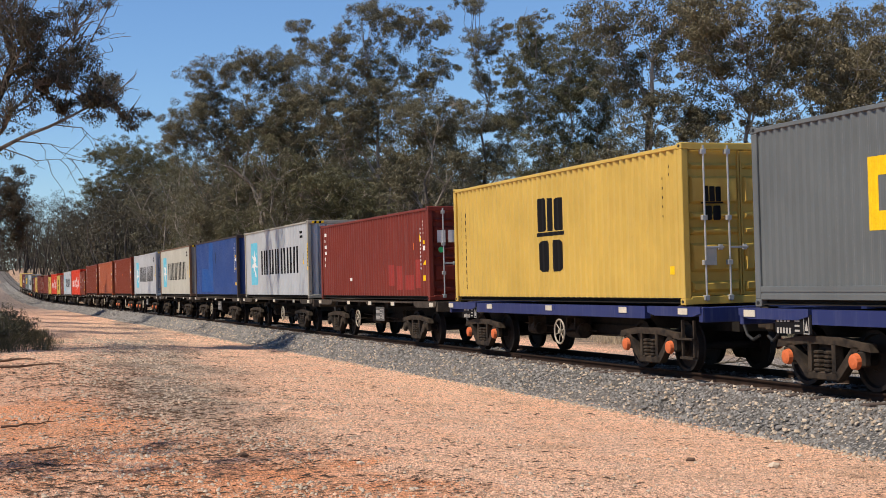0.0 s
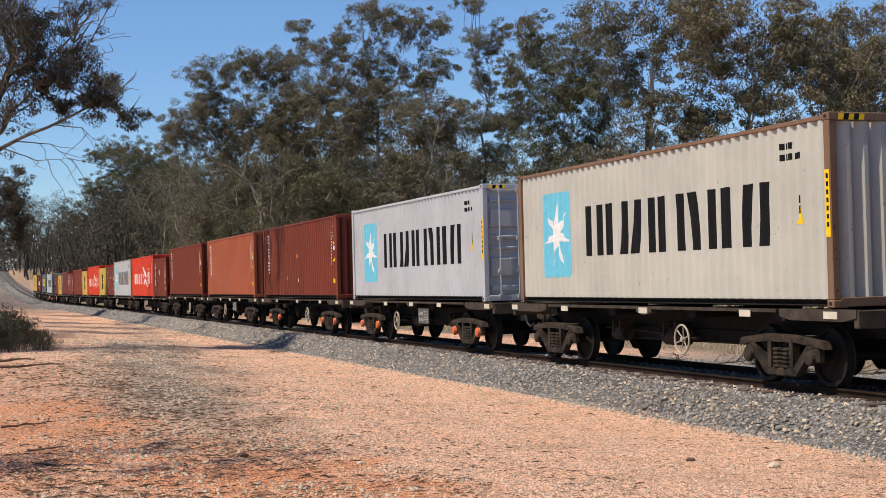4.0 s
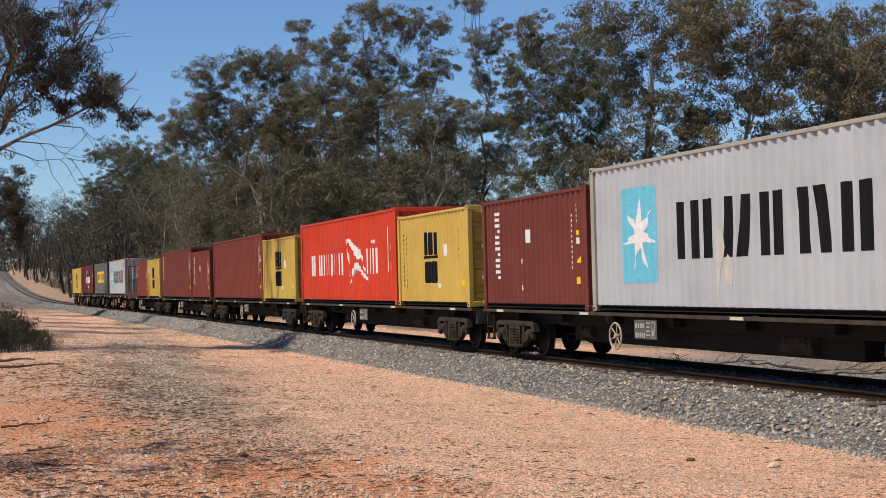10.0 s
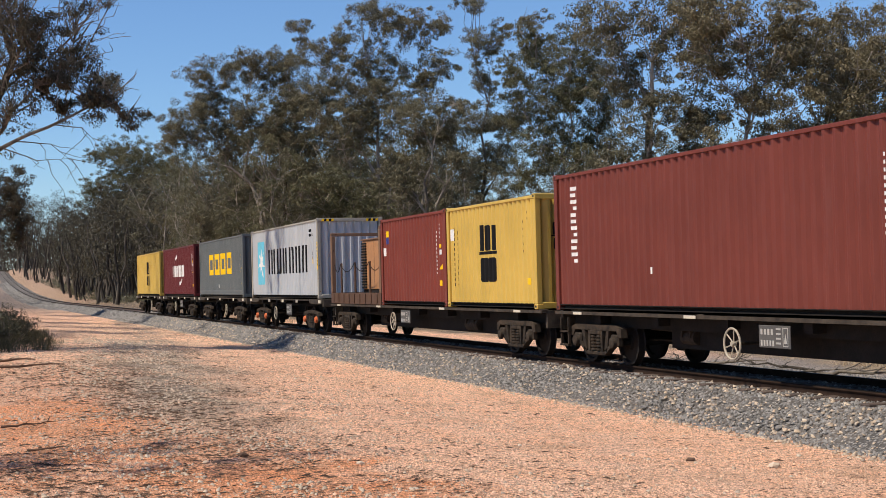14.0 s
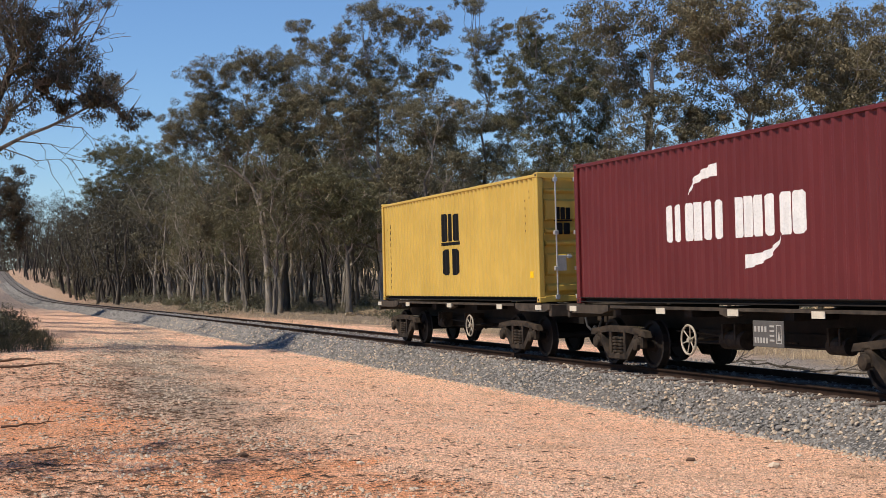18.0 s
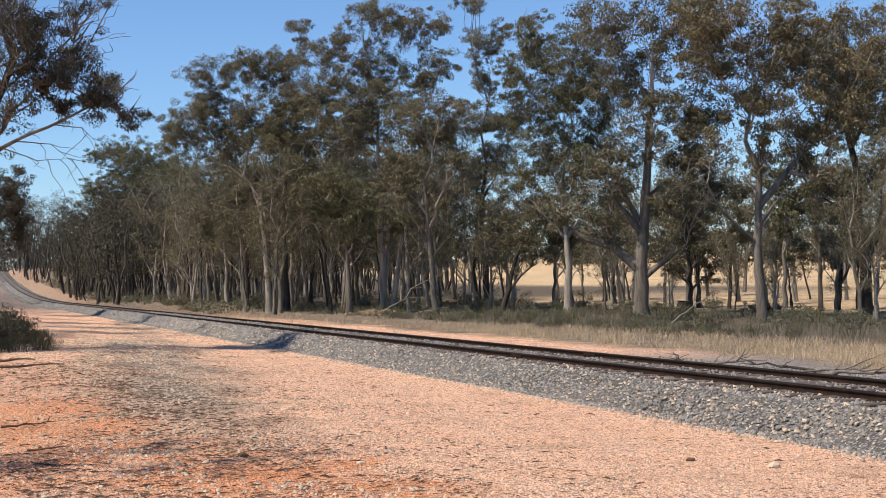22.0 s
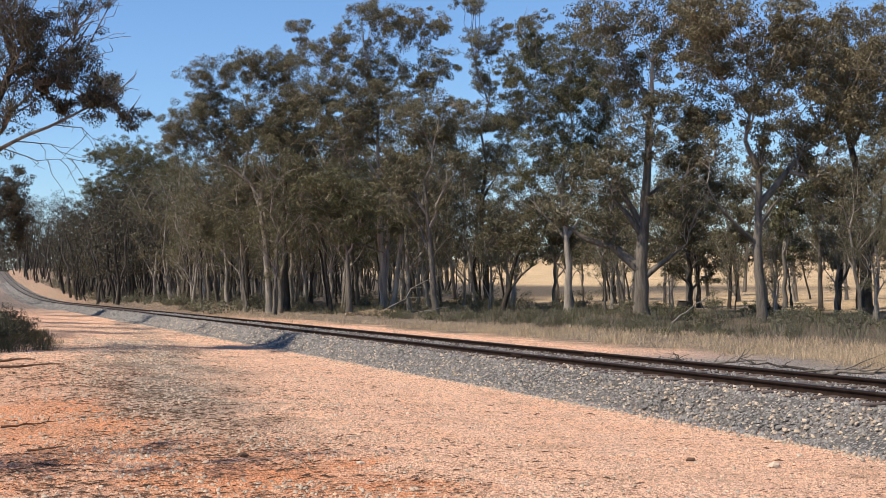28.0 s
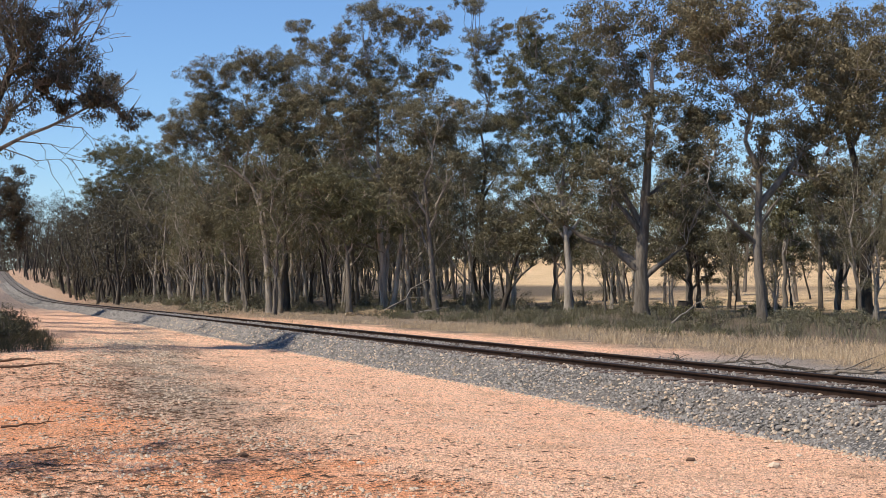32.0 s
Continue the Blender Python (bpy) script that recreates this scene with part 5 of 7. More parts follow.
def corrugated(length, z0, z1, period, depth, y, form=(0.25, 0.5, 0.75)):
    """Trapezoid sheet along x; the outer crests lie at y, the valleys deeper in."""
    n = max(3, round(length / period))
    p = length / n
    inward = 1 if y < 0 else -1
    pts = []
    for i in range(n):
        a = -length / 2 + i * p
        pts += [(a, y + inward * depth), (a + form[0] * p, y + inward * depth), (a + form[1] * p, y), (a + form[2] * p, y)]
    pts.append((length / 2, y + inward * depth))
    bm = bmesh.new()
    lo = [bm.verts.new((x, q, z0)) for x, q in pts]
    hi = [bm.verts.new((x, q, z1)) for x, q in pts]
    lo2 = [bm.verts.new((x, q + inward * 0.006, z0)) for x, q in pts]
    hi2 = [bm.verts.new((x, q + inward * 0.006, z1)) for x, q in pts]
    for i in range(len(pts) - 1):
        bm.faces.new((lo[i], lo[i + 1], hi[i + 1], hi[i]))
        bm.faces.new((lo2[i + 1], lo2[i], hi2[i], hi2[i + 1]))
    return bm


def turn_bm(bm, m):
    bmesh.ops.transform(bm, matrix=m, verts=bm.verts)
    return bm


W2 = 1.219


def along_x(outline, x0, x1):
    """A cross-section of (y, z) drawn out along x."""
    bm = bmesh.new()
    a = [bm.verts.new((x0, y, z)) for y, z in outline]
    b = [bm.verts.new((x1, y, z)) for y, z in outline]
    for i in range(len(outline)):
        j = (i + 1) % len(outline)
        bm.faces.new((a[i], a[j], b[j], b[i]))
    bm.faces.new(a)
    bm.faces.new(b[::-1])
    return bm


SHEETS = {}   # container: its sheet's length, wave count and depth


def painted(bm, shapes, sheet, y):
    """Paint on the corrugated side: the shapes follow the waves of the sheet."""
    length, n, depth = sheet
    p = length / n
    for q in shapes:
        bm.faces.new([bm.verts.new((x, 0, z)) for x, z in q])
    bmesh.ops.triangulate(bm, faces=bm.faces[:])
    lo, hi = min(v.co.x for v in bm.verts), max(v.co.x for v in bm.verts)
    k = math.floor((lo + length / 2) / p)
    while -length / 2 + k * p < hi:
        for f in (0.0, 0.25, 0.5, 0.75):
            cut = -length / 2 + (k + f) * p
            if lo + 1e-4 < cut < hi - 1e-4:
                bmesh.ops.bisect_plane(bm, geom=bm.verts[:] + bm.edges[:] + bm.faces[:], plane_co=(cut, 0, 0), plane_no=(1, 0, 0))
        k += 1
    for v in bm.verts:
        f = ((v.co.x + length / 2) / p) % 1.0
        v.co.y = -W2 * 0.991 + depth * float(np.interp(f, (0, 0.25, 0.5, 0.75, 1), (1, 1, 0, 0, 1))) - 0.003 - (-W2 - 0.004 - y)


def mark(name, mat, parent, quads, label="", y=-W2 - 0.004, thick=0.003, face="side", end_x=0.0):
    """Flat painted shapes, each an outline of (along, up) corners, on the near side or on an end."""
    made = None
    singular = {"emblem": "emblem_shape", "emblem_blocks": "emblem_block", "end_emblem": "emblem_shape", "name_bars": "name_bar", "end_name_bars": "name_bar", "code_bars": "code_bar", "placard_bars": "placard_bar", "board_bars": "board_bar", "door_labels": "door_label", "warning_label": "warning_label", "sticker": "sticker", "repair_patch": "repair_patch", "paint_patch": "paint_patch"}
    singly = name in singular
    for group in ([[q] for q in quads] if singly else [quads]):
        bm = bmesh.new()
        if face == "side" and parent.name in SHEETS:
            painted(bm, group, SHEETS[parent.name], y)
        else:
            for q in group:
                prism(bm, q, y, y + thick)
        if face == "end":
            # a shape drawn on the side is turned to face +x
            turn_bm(bm, Matrix.Translation((end_x, 0, 0)) @ Matrix.Rotation(radians(90), 4, "Z") @ Matrix.Translation((0, -y, 0)))
        made = part(singular.get(name, name), bm, mat, parent, "" if singly and made else label)
        if len(group) > 4:
            made["kind"] = "stuff"
    return made


def rect(x, z, w, h, skew=0.0):
    return [(x, z), (x + w, z), (x + w + skew, z + h), (x + skew, z + h)]


def ring_rects(x, z, w, h, t):
    return [rect(x, z, w, t), rect(x, z + h - t, w, t), rect(x, z + t, t, h - 2 * t), rect(x + w - t, z + t, t, h - 2 * t)]


def dashes(x, z, n, w, h, gap):
    """A column of small bars, downwards."""
    return [rect(x, z - i * (h + gap), w, h) for i in range(n)]


def disc(x, z, r, n=12):
    return [(x + r * math.cos(6.2832 * i / n), z + r * math.sin(6.2832 * i / n)) for i in range(n)]


def container(length, height, mat, label, doors=True, period=0.278, rail_mat=None, group="shipping containers"):
    """A steel freight container, standing on its bottom castings, x along the line; doors: the +x end has them."""
    rail_mat = rail_mat or mat
    k = (mat.name, length, height, period, rail_mat.name)
    half = length / 2
    root = tagged(new("shipping_container"), label, "container", group)
    post = 0.16
    deep = 0.046 if period > 0.25 else 0.034
    SHEETS[root.name] = (length - 2 * post, max(3, round((length - 2 * post) / period)), deep)
    for y in (-W2, W2):
        me = cached(("side", k, y), lambda: bm_mesh("side_wall", corrugated(length - 2 * post, 0.12, height - 0.09, period, deep, y * 0.991), mat))
        child("side_wall", me, root)
        s = 1 if y < 0 else -1
        ya, yb = sorted((y + s * 0.115, y + s * 0.17))
        yc, yd = sorted((y + s * 0.012, y + s * 0.17))
        # black steel in place of the paint: grime plus the shade of the recess
        me = cached(("brail", k, y), lambda: bm_mesh("bottom_rail", along_x([(y * 0.991, 0.112), (y * 0.991, 0.128), (y + s * 0.17, 0.128), (y + s * 0.17, 0.03), (y + s * 0.012, 0.03), (y + s * 0.012, 0.048), (y + s * 0.115, 0.048), (y + s * 0.115, 0.112)], -half + post, half - post), STEEL))
        child("bottom_rail", me, root, "grimy bottom rail, recess shade put into its black")
        yc, yd = sorted((y, y + s * 0.07))
        me = cached(("trail", k, y), lambda: bm_mesh("top_rail", boxes((-half + post, half - post, yc, yd, height - 0.10, height - 0.03), bevel=0.008), rail_mat))
        child("top_rail", me, root)
    for sx in (-1, 1):
        for sy in (-1, 1):
            xa, xb = sorted((sx * half - sx * 0.008, sx * (half - post)))
            ya, yb = sorted((sy * W2, sy * (W2 - 0.13)))
            me = cached(("post", k, sx, sy), lambda: bm_mesh("corner_post", boxes((xa, xb, ya, yb, 0.118, height - 0.118), bevel=0.012), rail_mat))
            child("corner_post", me, root)
            for z0, z1 in ((0, 0.118), (height - 0.118, height)):
                xa2, xb2 = sorted((sx * half, sx * (half - 0.178)))
                ya2, yb2 = sorted((sy * (W2 + 0.004), sy * (W2 - 0.162)))

                def casting():
                    bm = boxes((xa2, xb2, ya2, yb2, z0, z1), bevel=0.012)
                    return bm_mesh("corner_casting", bm, rail_mat)
                c = child("corner_casting", cached(("cast", k, sx, sy, z0), casting), root)
                xm, zm = (xa2 + xb2) / 2, (z0 + z1) / 2

                # flat black disc on the face, standing in for the shade inside the slot
                def hole():
                    bm = bmesh.new()
                    prism(bm, [(xm + 0.045 * math.cos(6.2832 * i / 10), zm + 0.03 * math.sin(6.2832 * i / 10)) for i in range(10)], sy * (W2 + 0.0045), sy * (W2 + 0.006))
                    return bm_mesh("casting_slot", bm, RUBBER)
                if sy < 0:
                    child("casting_slot", cached(("hole", k, sx, sy, z0), hole), c, "dark slot in the casting")

    def roof():
        bm = corrugated(length - 0.3, -W2 + 0.05, W2 - 0.05, 0.25, 0.02, -1.0)
        turn_bm(bm, Matrix.Translation((0, 0, height - 0.035 - 1.0)) @ Matrix.Rotation(radians(-90), 4, "X"))
        return bm_mesh("roof", bm, mat)
    child("roof", cached(("roof", k), roof), root)
    child("floor", cached(("floor", k), lambda: bm_mesh("floor", boxes((-half + 0.17, half - 0.17, -W2 + 0.16, W2 - 0.16, 0.06, 0.17)), STEEL)), root, "dark underfloor beams")
    for sx in (-1, 1):
        door_end = (sx > 0) == doors
        hx = (-W2 + 0.13, W2 - 0.13)
        xa, xb = sorted((sx * half, sx * (half - 0.10)))
        me = cached(("header", k, sx), lambda: bm_mesh("end_header", boxes((xa, xb, *hx, height - 0.13, height - 0.005), bevel=0.01), rail_mat))
        child("end_header", me, root)
        me = cached(("sill", k, sx), lambda: bm_mesh("end_sill", boxes((xa, xb, *hx, 0.01, 0.15), bevel=0.01), rail_mat))
        child("end_sill", me, root)
        if not door_end:
            def front():
                bm = corrugated(2 * W2 - 0.26, 0.15, height - 0.13, 0.31, 0.10, -1.0, (0.14, 0.58, 0.80))
                turn_bm(bm, Matrix.Translation((sx * (half - 0.03), 0, 0)) @ Matrix.Rotation(radians(90 * sx), 4, "Z") @ Matrix.Translation((0, 1.0, 0)))
                return bm_mesh("front_wall", bm, mat)
            child("front_wall", cached(("front", k, sx), front), root)
            continue
        for sy in (-1, 1):
            ya, yb = sorted((sy * 0.012, sy * (W2 - 0.14)))

            def leaf():
                bm = boxes((*sorted((sx * (half - 0.15), sx * (half - 0.115))), ya, yb, 0.155, height - 0.135), bevel=0.006)
                f = (height - 0.33) / 2.56
                for z, tall in ((0.22, 0.20), (0.58, 0.52), (1.24, 0.14), (1.52, 0.14), (1.80, 0.50), (2.42, 0.12)):
                    # pressed panels with sloping edges
                    z0, z1 = 0.155 + (z - 0.155) * f, 0.155 + (z - 0.155) * f + tall * f
                    back = [bm.verts.new((sx * (half - 0.1155), q, w)) for q, w in ((ya + 0.05, z0), (yb - 0.05, z0), (yb - 0.05, z1), (ya + 0.05, z1))]
                    face = [bm.verts.new((sx * (half - 0.045), q, w)) for q, w in ((ya + 0.09, z0 + 0.05), (yb - 0.09, z0 + 0.05), (yb - 0.09, z1 - 0.05), (ya + 0.09, z1 - 0.05))]
                    bm.faces.new(face)
                    for i in range(4):
                        j = (i + 1) % 4
                        bm.faces.new((back[i], back[j], face[j], face[i]))
                for q in (ya, yb - 0.03):
                    box(bm, *sorted((sx * (half - 0.114), sx * (half - 0.085))), q, q + 0.03, 0.16, height - 0.14)
                return bm_mesh("door_leaf", bm, mat)
            door = child("door_leaf", cached(("leaf", k, sx, sy), leaf), root)
            for f in (0.27, 0.73):
                y = ya + (yb - ya) * f

                def bar():
                    x = sx * (half + 0.012)
                    bm = rod(bmesh.new(), (x, y, 0.06), (x, y, height - 0.05), 0.019, n=8)
                    for z in (0.12, 0.75, 1.55, height - 0.16):
                        box(bm, *sorted((sx * (half - 0.06), sx * (half + 0.034))), y - 0.05, y + 0.05, z - 0.045, z + 0.045, 0.006)
                    return bm_mesh("locking_bar", bm, BAR_STEEL)
                b = child("locking_bar", cached(("bar", k, sx, sy, f), bar), door, "galvanised locking bar")

                def lever():
                    x = sx * (half + 0.035)
                    bm = boxes((*sorted((x, x + sx * 0.012)), y - 0.02, y + 0.36, 1.0, 1.035), bevel=0.004)
                    box(bm, *sorted((x, x - sx * 0.04)), y + 0.26, y + 0.34, 0.97, 1.07, 0.005)
                    return bm_mesh("door_lever", bm, BAR_STEEL)
                child("door_lever", cached(("lever", k, sx, sy, f), lever), door, "steel door handle")
    return root


# markings: emblems are plain shapes, codes and names plain bars
def codes(root, half, height, mat=MARK_WHITE, yellow=True):
    """Small code bars at the right-hand end of the side."""
    x = half - 0.78
    if mat is MARK_BLACK:
        # on yellow paint only a few faint bars are left
        mark("code_bars", mat, root, dashes(x, height - 0.62, 5, 0.014, 0.05, 0.12) + dashes(x + 0.26, height - 0.42, 2, 0.02, 0.05, 0.09), "worn small code bar")
        mark("warning_label", MARK_YELLOW, root, [rect(x + 0.22, 0.55, 0.11, 0.15)], "yellow warning label")
        return
    mark("code_bars", mat, root, dashes(x, height - 0.62, 11, 0.022, 0.055, 0.055) + dashes(x + 0.26, height - 0.42, 4, 0.022, 0.055, 0.055) + dashes(x + 0.25, height - 1.2, 1, 0.08, 0.13, 0.05), "column of small code bars")
    if yellow:
        mark("warning_label", MARK_YELLOW, root, [rect(x + 0.25, height - 1.02, 0.07, 0.10), [(x + 0.23, height - 1.60), (x + 0.36, height - 1.60), (x + 0.35, height - 1.45)], rect(x + 0.22, 0.55, 0.11, 0.15)], "yellow warning labels")


def side_column(root, half, height, mat, n=6, w=0.36, h=0.215, gap=0.06, x=0.8, top=0.31):
    """Pairs of short bars, one pair under another."""
    quads = []
    for i in range(n):
        z, x0, long = height - top - i * (h + gap), -half + x, w * (0.6 if i == 2 else 1)
        quads += [rect(x0, z - h * 0.36, long, h * 0.36), rect(x0 + (w * 0.4 if i % 2 else 0), z - h * 0.98, w * 0.6, h * 0.34)]
    mark("name_bars", mat, root, quads, "column of white name bars")


def block(x, z, w, h, cut=0.12):
    """A solid block with cut corners."""
    c = min(w, h) * cut
    return [(x + c, z), (x + w - c, z), (x + w, z + c), (x + w, z + h - c), (x + w - c, z + h), (x + c, z + h), (x, z + h - c), (x, z + c)]


def emblem_yellow(root, height, x, s=1.0, end_x=None, wide=1.0):
    """Three black uprights on a foot bar, over two black blocks."""
    z = height * 0.51
    w = s * wide
    quads = [block(x - 0.50 * w, z + 0.09 * s, 0.30 * w, 0.78 * s, 0.1), block(x - 0.15 * w, z + 0.09 * s, 0.30 * w, 0.76 * s, 0.1), block(x + 0.20 * w, z + 0.09 * s, 0.30 * w, 0.74 * s, 0.1),
             rect(x - 0.62 * w, z - 0.02 * s, 1.24 * w, 0.09 * s), block(x - 0.46 * w, z - 0.84 * s, 0.42 * w, 0.72 * s), block(x + 0.04 * w, z - 0.84 * s, 0.42 * w, 0.72 * s)]
    if end_x is None:
        mark("emblem", MARK_BLACK, root, quads, "black block emblem")
    else:
        mark("end_emblem", MARK_BLACK, root, quads, "small black block emblem", face="end", end_x=end_x)


def emblem_star(root, height, half):
    """White seven-pointed star on a pale blue square, then a row of black blocks."""
    x0, zc = -half + 2.1, height * 0.505
    sq = mark("emblem_square", MARK_CYAN, root, [block(x0 - 0.75, zc - 0.91, 1.5, 1.82, 0.06)], "pale blue emblem square")
    pts = []
    for i in range(14):
        a = math.pi / 2 + i * math.pi / 7
        r = 0.68 if i % 2 == 0 else 0.21
        pts.append((x0 + r * math.cos(a), zc + r * 1.1 * math.sin(a)))
    bm = bmesh.new()
    painted(bm, [[(x0, zc), pts[i - 1], pts[i], pts[(i + 1) % 14]] for i in range(0, 14, 2)], SHEETS[root.name], -W2 - 0.008)
    part("star", bm, MARK_WHITE, sq, "white seven-pointed star")
    x, h, z = x0 + 1.45, 1.02, 0.335 * height
    quads = []
    for i, w in enumerate((1.36, 1.06, 0.92, 1.0, 0.98, 1.02)):
        # heavy bars: three uprights, then pairs that lean by turns
        if i == 0:
            quads += [rect(x + k * w * 0.36, z, w * 0.21, h) for k in (0, 1, 2)]
        else:
            lean = (0, 0.12, 0, -0.12, 0, 0.12)[i]
            quads += [rect(x + 0.05 + max(0, -lean), z, w * 0.3, h, lean), rect(x + w * 0.53 + max(0, -lean), z, w * 0.3, h, lean)]
        x += w + 0.14
    mark("emblem_blocks", MARK_BLACK, root, quads, "row of black blocks")
    mark("code_bars", MARK_BLACK, root, [rect(half - 1.35 + 0.12 * i, height - 0.45, 0.085, 0.1) for i in range(3)] + [rect(half - 1.35 + 0.12 * i, height - 0.62, 0.085, 0.1) for i in range(5)] + [rect(half - 0.9, height - 1.3 - 0.16 * i, 0.09, 0.12) for i in range(2)], "small black code bars")
    for y0 in (-W2 + 0.16, W2 - 0.62):
        for i in range(5):
            mark("hazard_stripe", MARK_YELLOW if i % 2 == 0 else MARK_BLACK, root, [rect(y0 + 0.09 * i, height - 0.115, 0.09, 0.09, 0.02)], face="end", end_x=half + 0.001)
    part("post_placard", boxes((half - 0.145, half - 0.03, -W2 - 0.004, -W2 - 0.001, 1.05, 2.05)), MARK_YELLOW, root, "yellow placard on the corner post")
    mark("placard_bars", MARK_BLACK, root, [rect(half - 0.11, 1.2 + 0.12 * i, 0.05, 0.07) for i in range(7)], "black bars on the placard", y=-W2 - 0.008, face="flat")
    mark("warning_label", MARK_YELLOW, root, [[(half - 1.0, height - 1.62), (half - 0.76, height - 1.62), (half - 0.8, height - 1.36)]], "yellow warning triangle")


def emblem_red(root, height, half):
    """Thin white bars either side of a white bow of two wings."""
    z, x0 = 0.96, -half
    quads = []
    for i in range(14):
        quads.append(rect(x0 + 1.67 + i * 0.352, z, 0.09 if i % 3 else 0.16, 0.74))
    c, zc = x0 + 7.85, 1.4
    quads += [[(c - 0.05 + 0.88 * a, zc + 0.06 + 0.76 * b) for a, b in run] for run in (
        ((-1.58, 0.87), (-1.03, 0.93), (-0.40, 0.64), (0.47, 0.37), (0.44, 0.04), (0.24, -0.07), (-0.16, 0.05), (-0.55, 0.37), (-1.19, 0.74)),
        ((-0.95, -1.09), (-0.74, -0.51), (-0.24, -0.16), (0.24, -0.15), (0.40, -0.37), (1.26, -0.74), (1.58, -0.98), (0.87, -0.80), (0.24, -0.46), (-0.24, -0.43), (-0.68, -0.76)),
        ((-1.53, 0.79), (-1.40, 0.76), (-1.03, -0.12), (-0.93, -0.75), (-1.03, -0.75), (-1.19, -0.11)),
        ((0.44, 0.37), (0.55, 0.37), (0.95, -0.32), (1.31, -0.75), (1.19, -0.74), (0.84, -0.34)))]
    for i in range(5):
        quads.append(rect(x0 + 8.95 + i * 0.36, z, 0.17 if i % 2 else 0.11, 0.80))
    quads += [disc(x0 + 9.55, z + 1.0, 0.06), disc(x0 + 9.8, z + 1.0, 0.06)]
    mark("emblem", MARK_WHITE, root, quads, "white bars round a white winged bow")
    mark("code_strip", MARK_WHITE, root, [rect(half - 0.85, height - 1.9, 0.06, 1.35), rect(half - 0.62, height - 0.95, 0.06, 0.42)], "thin white code strips")
    mark("warning_label", MARK_YELLOW, root, [rect(half - 0.66, height - 1.25, 0.12, 0.16), [(half - 0.7, height - 1.85), (half - 0.5, height - 1.85), (half - 0.54, height - 1.6)]], "yellow warning labels")


def emblem_grey(root, height, half, start=3.0):
    """Four open yellow squares in a row."""
    quads, z, h, t, w = [], 1.1, 1.04, 0.27, 1.3
    for i in range(4):
        quads += ring_rects(-half + start + i * 1.67, z, w, h, t)
    mark("emblem", MARK_YELLOW, root, quads, "row of four open yellow squares")
    mark("chalk_marks", MARK_WHITE, root, [rect(-half + 5.75, 0.45, 0.13, 0.17), rect(-half + 5.82, 0.61, 0.05, 0.12)], "white scuff marks")


def emblem_maroon(root, height, half):
    """White blocks between two white arcs."""
    quads, x0 = [], -half
    for x, w in ((3.97, 0.55), (4.6, 0.66), (5.34, 0.6), (6.3, 0.56), (6.94, 0.62), (7.64, 0.78)):
        quads += [block(x0 + x, 1.13, w * 0.44, 0.67, 0.15), block(x0 + x + w * 0.54, 1.13, w * 0.44, 0.67, 0.15)]
    for ax, az, flip in ((6.15, 1.96, 1), (6.3, 1.1, -1)):
        for i in range(7):
            p, q = i / 7, (i + 1) / 7
            row = []
            for k in (p, q):
                a = radians(180 - 75 * k)
                thick = 0.03 + 0.2 * k
                row.append((1.35 * math.cos(a), 0.5 * math.sin(a), thick))
            (xa, za, ta), (xb, zb, tb) = row
            quads.append([(x0 + ax + flip * xa, az + flip * za), (x0 + ax + flip * xb, az + flip * zb), (x0 + ax + flip * xb, az + flip * (zb - tb)), (x0 + ax + flip * xa, az + flip * (za - ta))])
    mark("emblem", MARK_WHITE, root, quads, "white blocks between two white arcs")


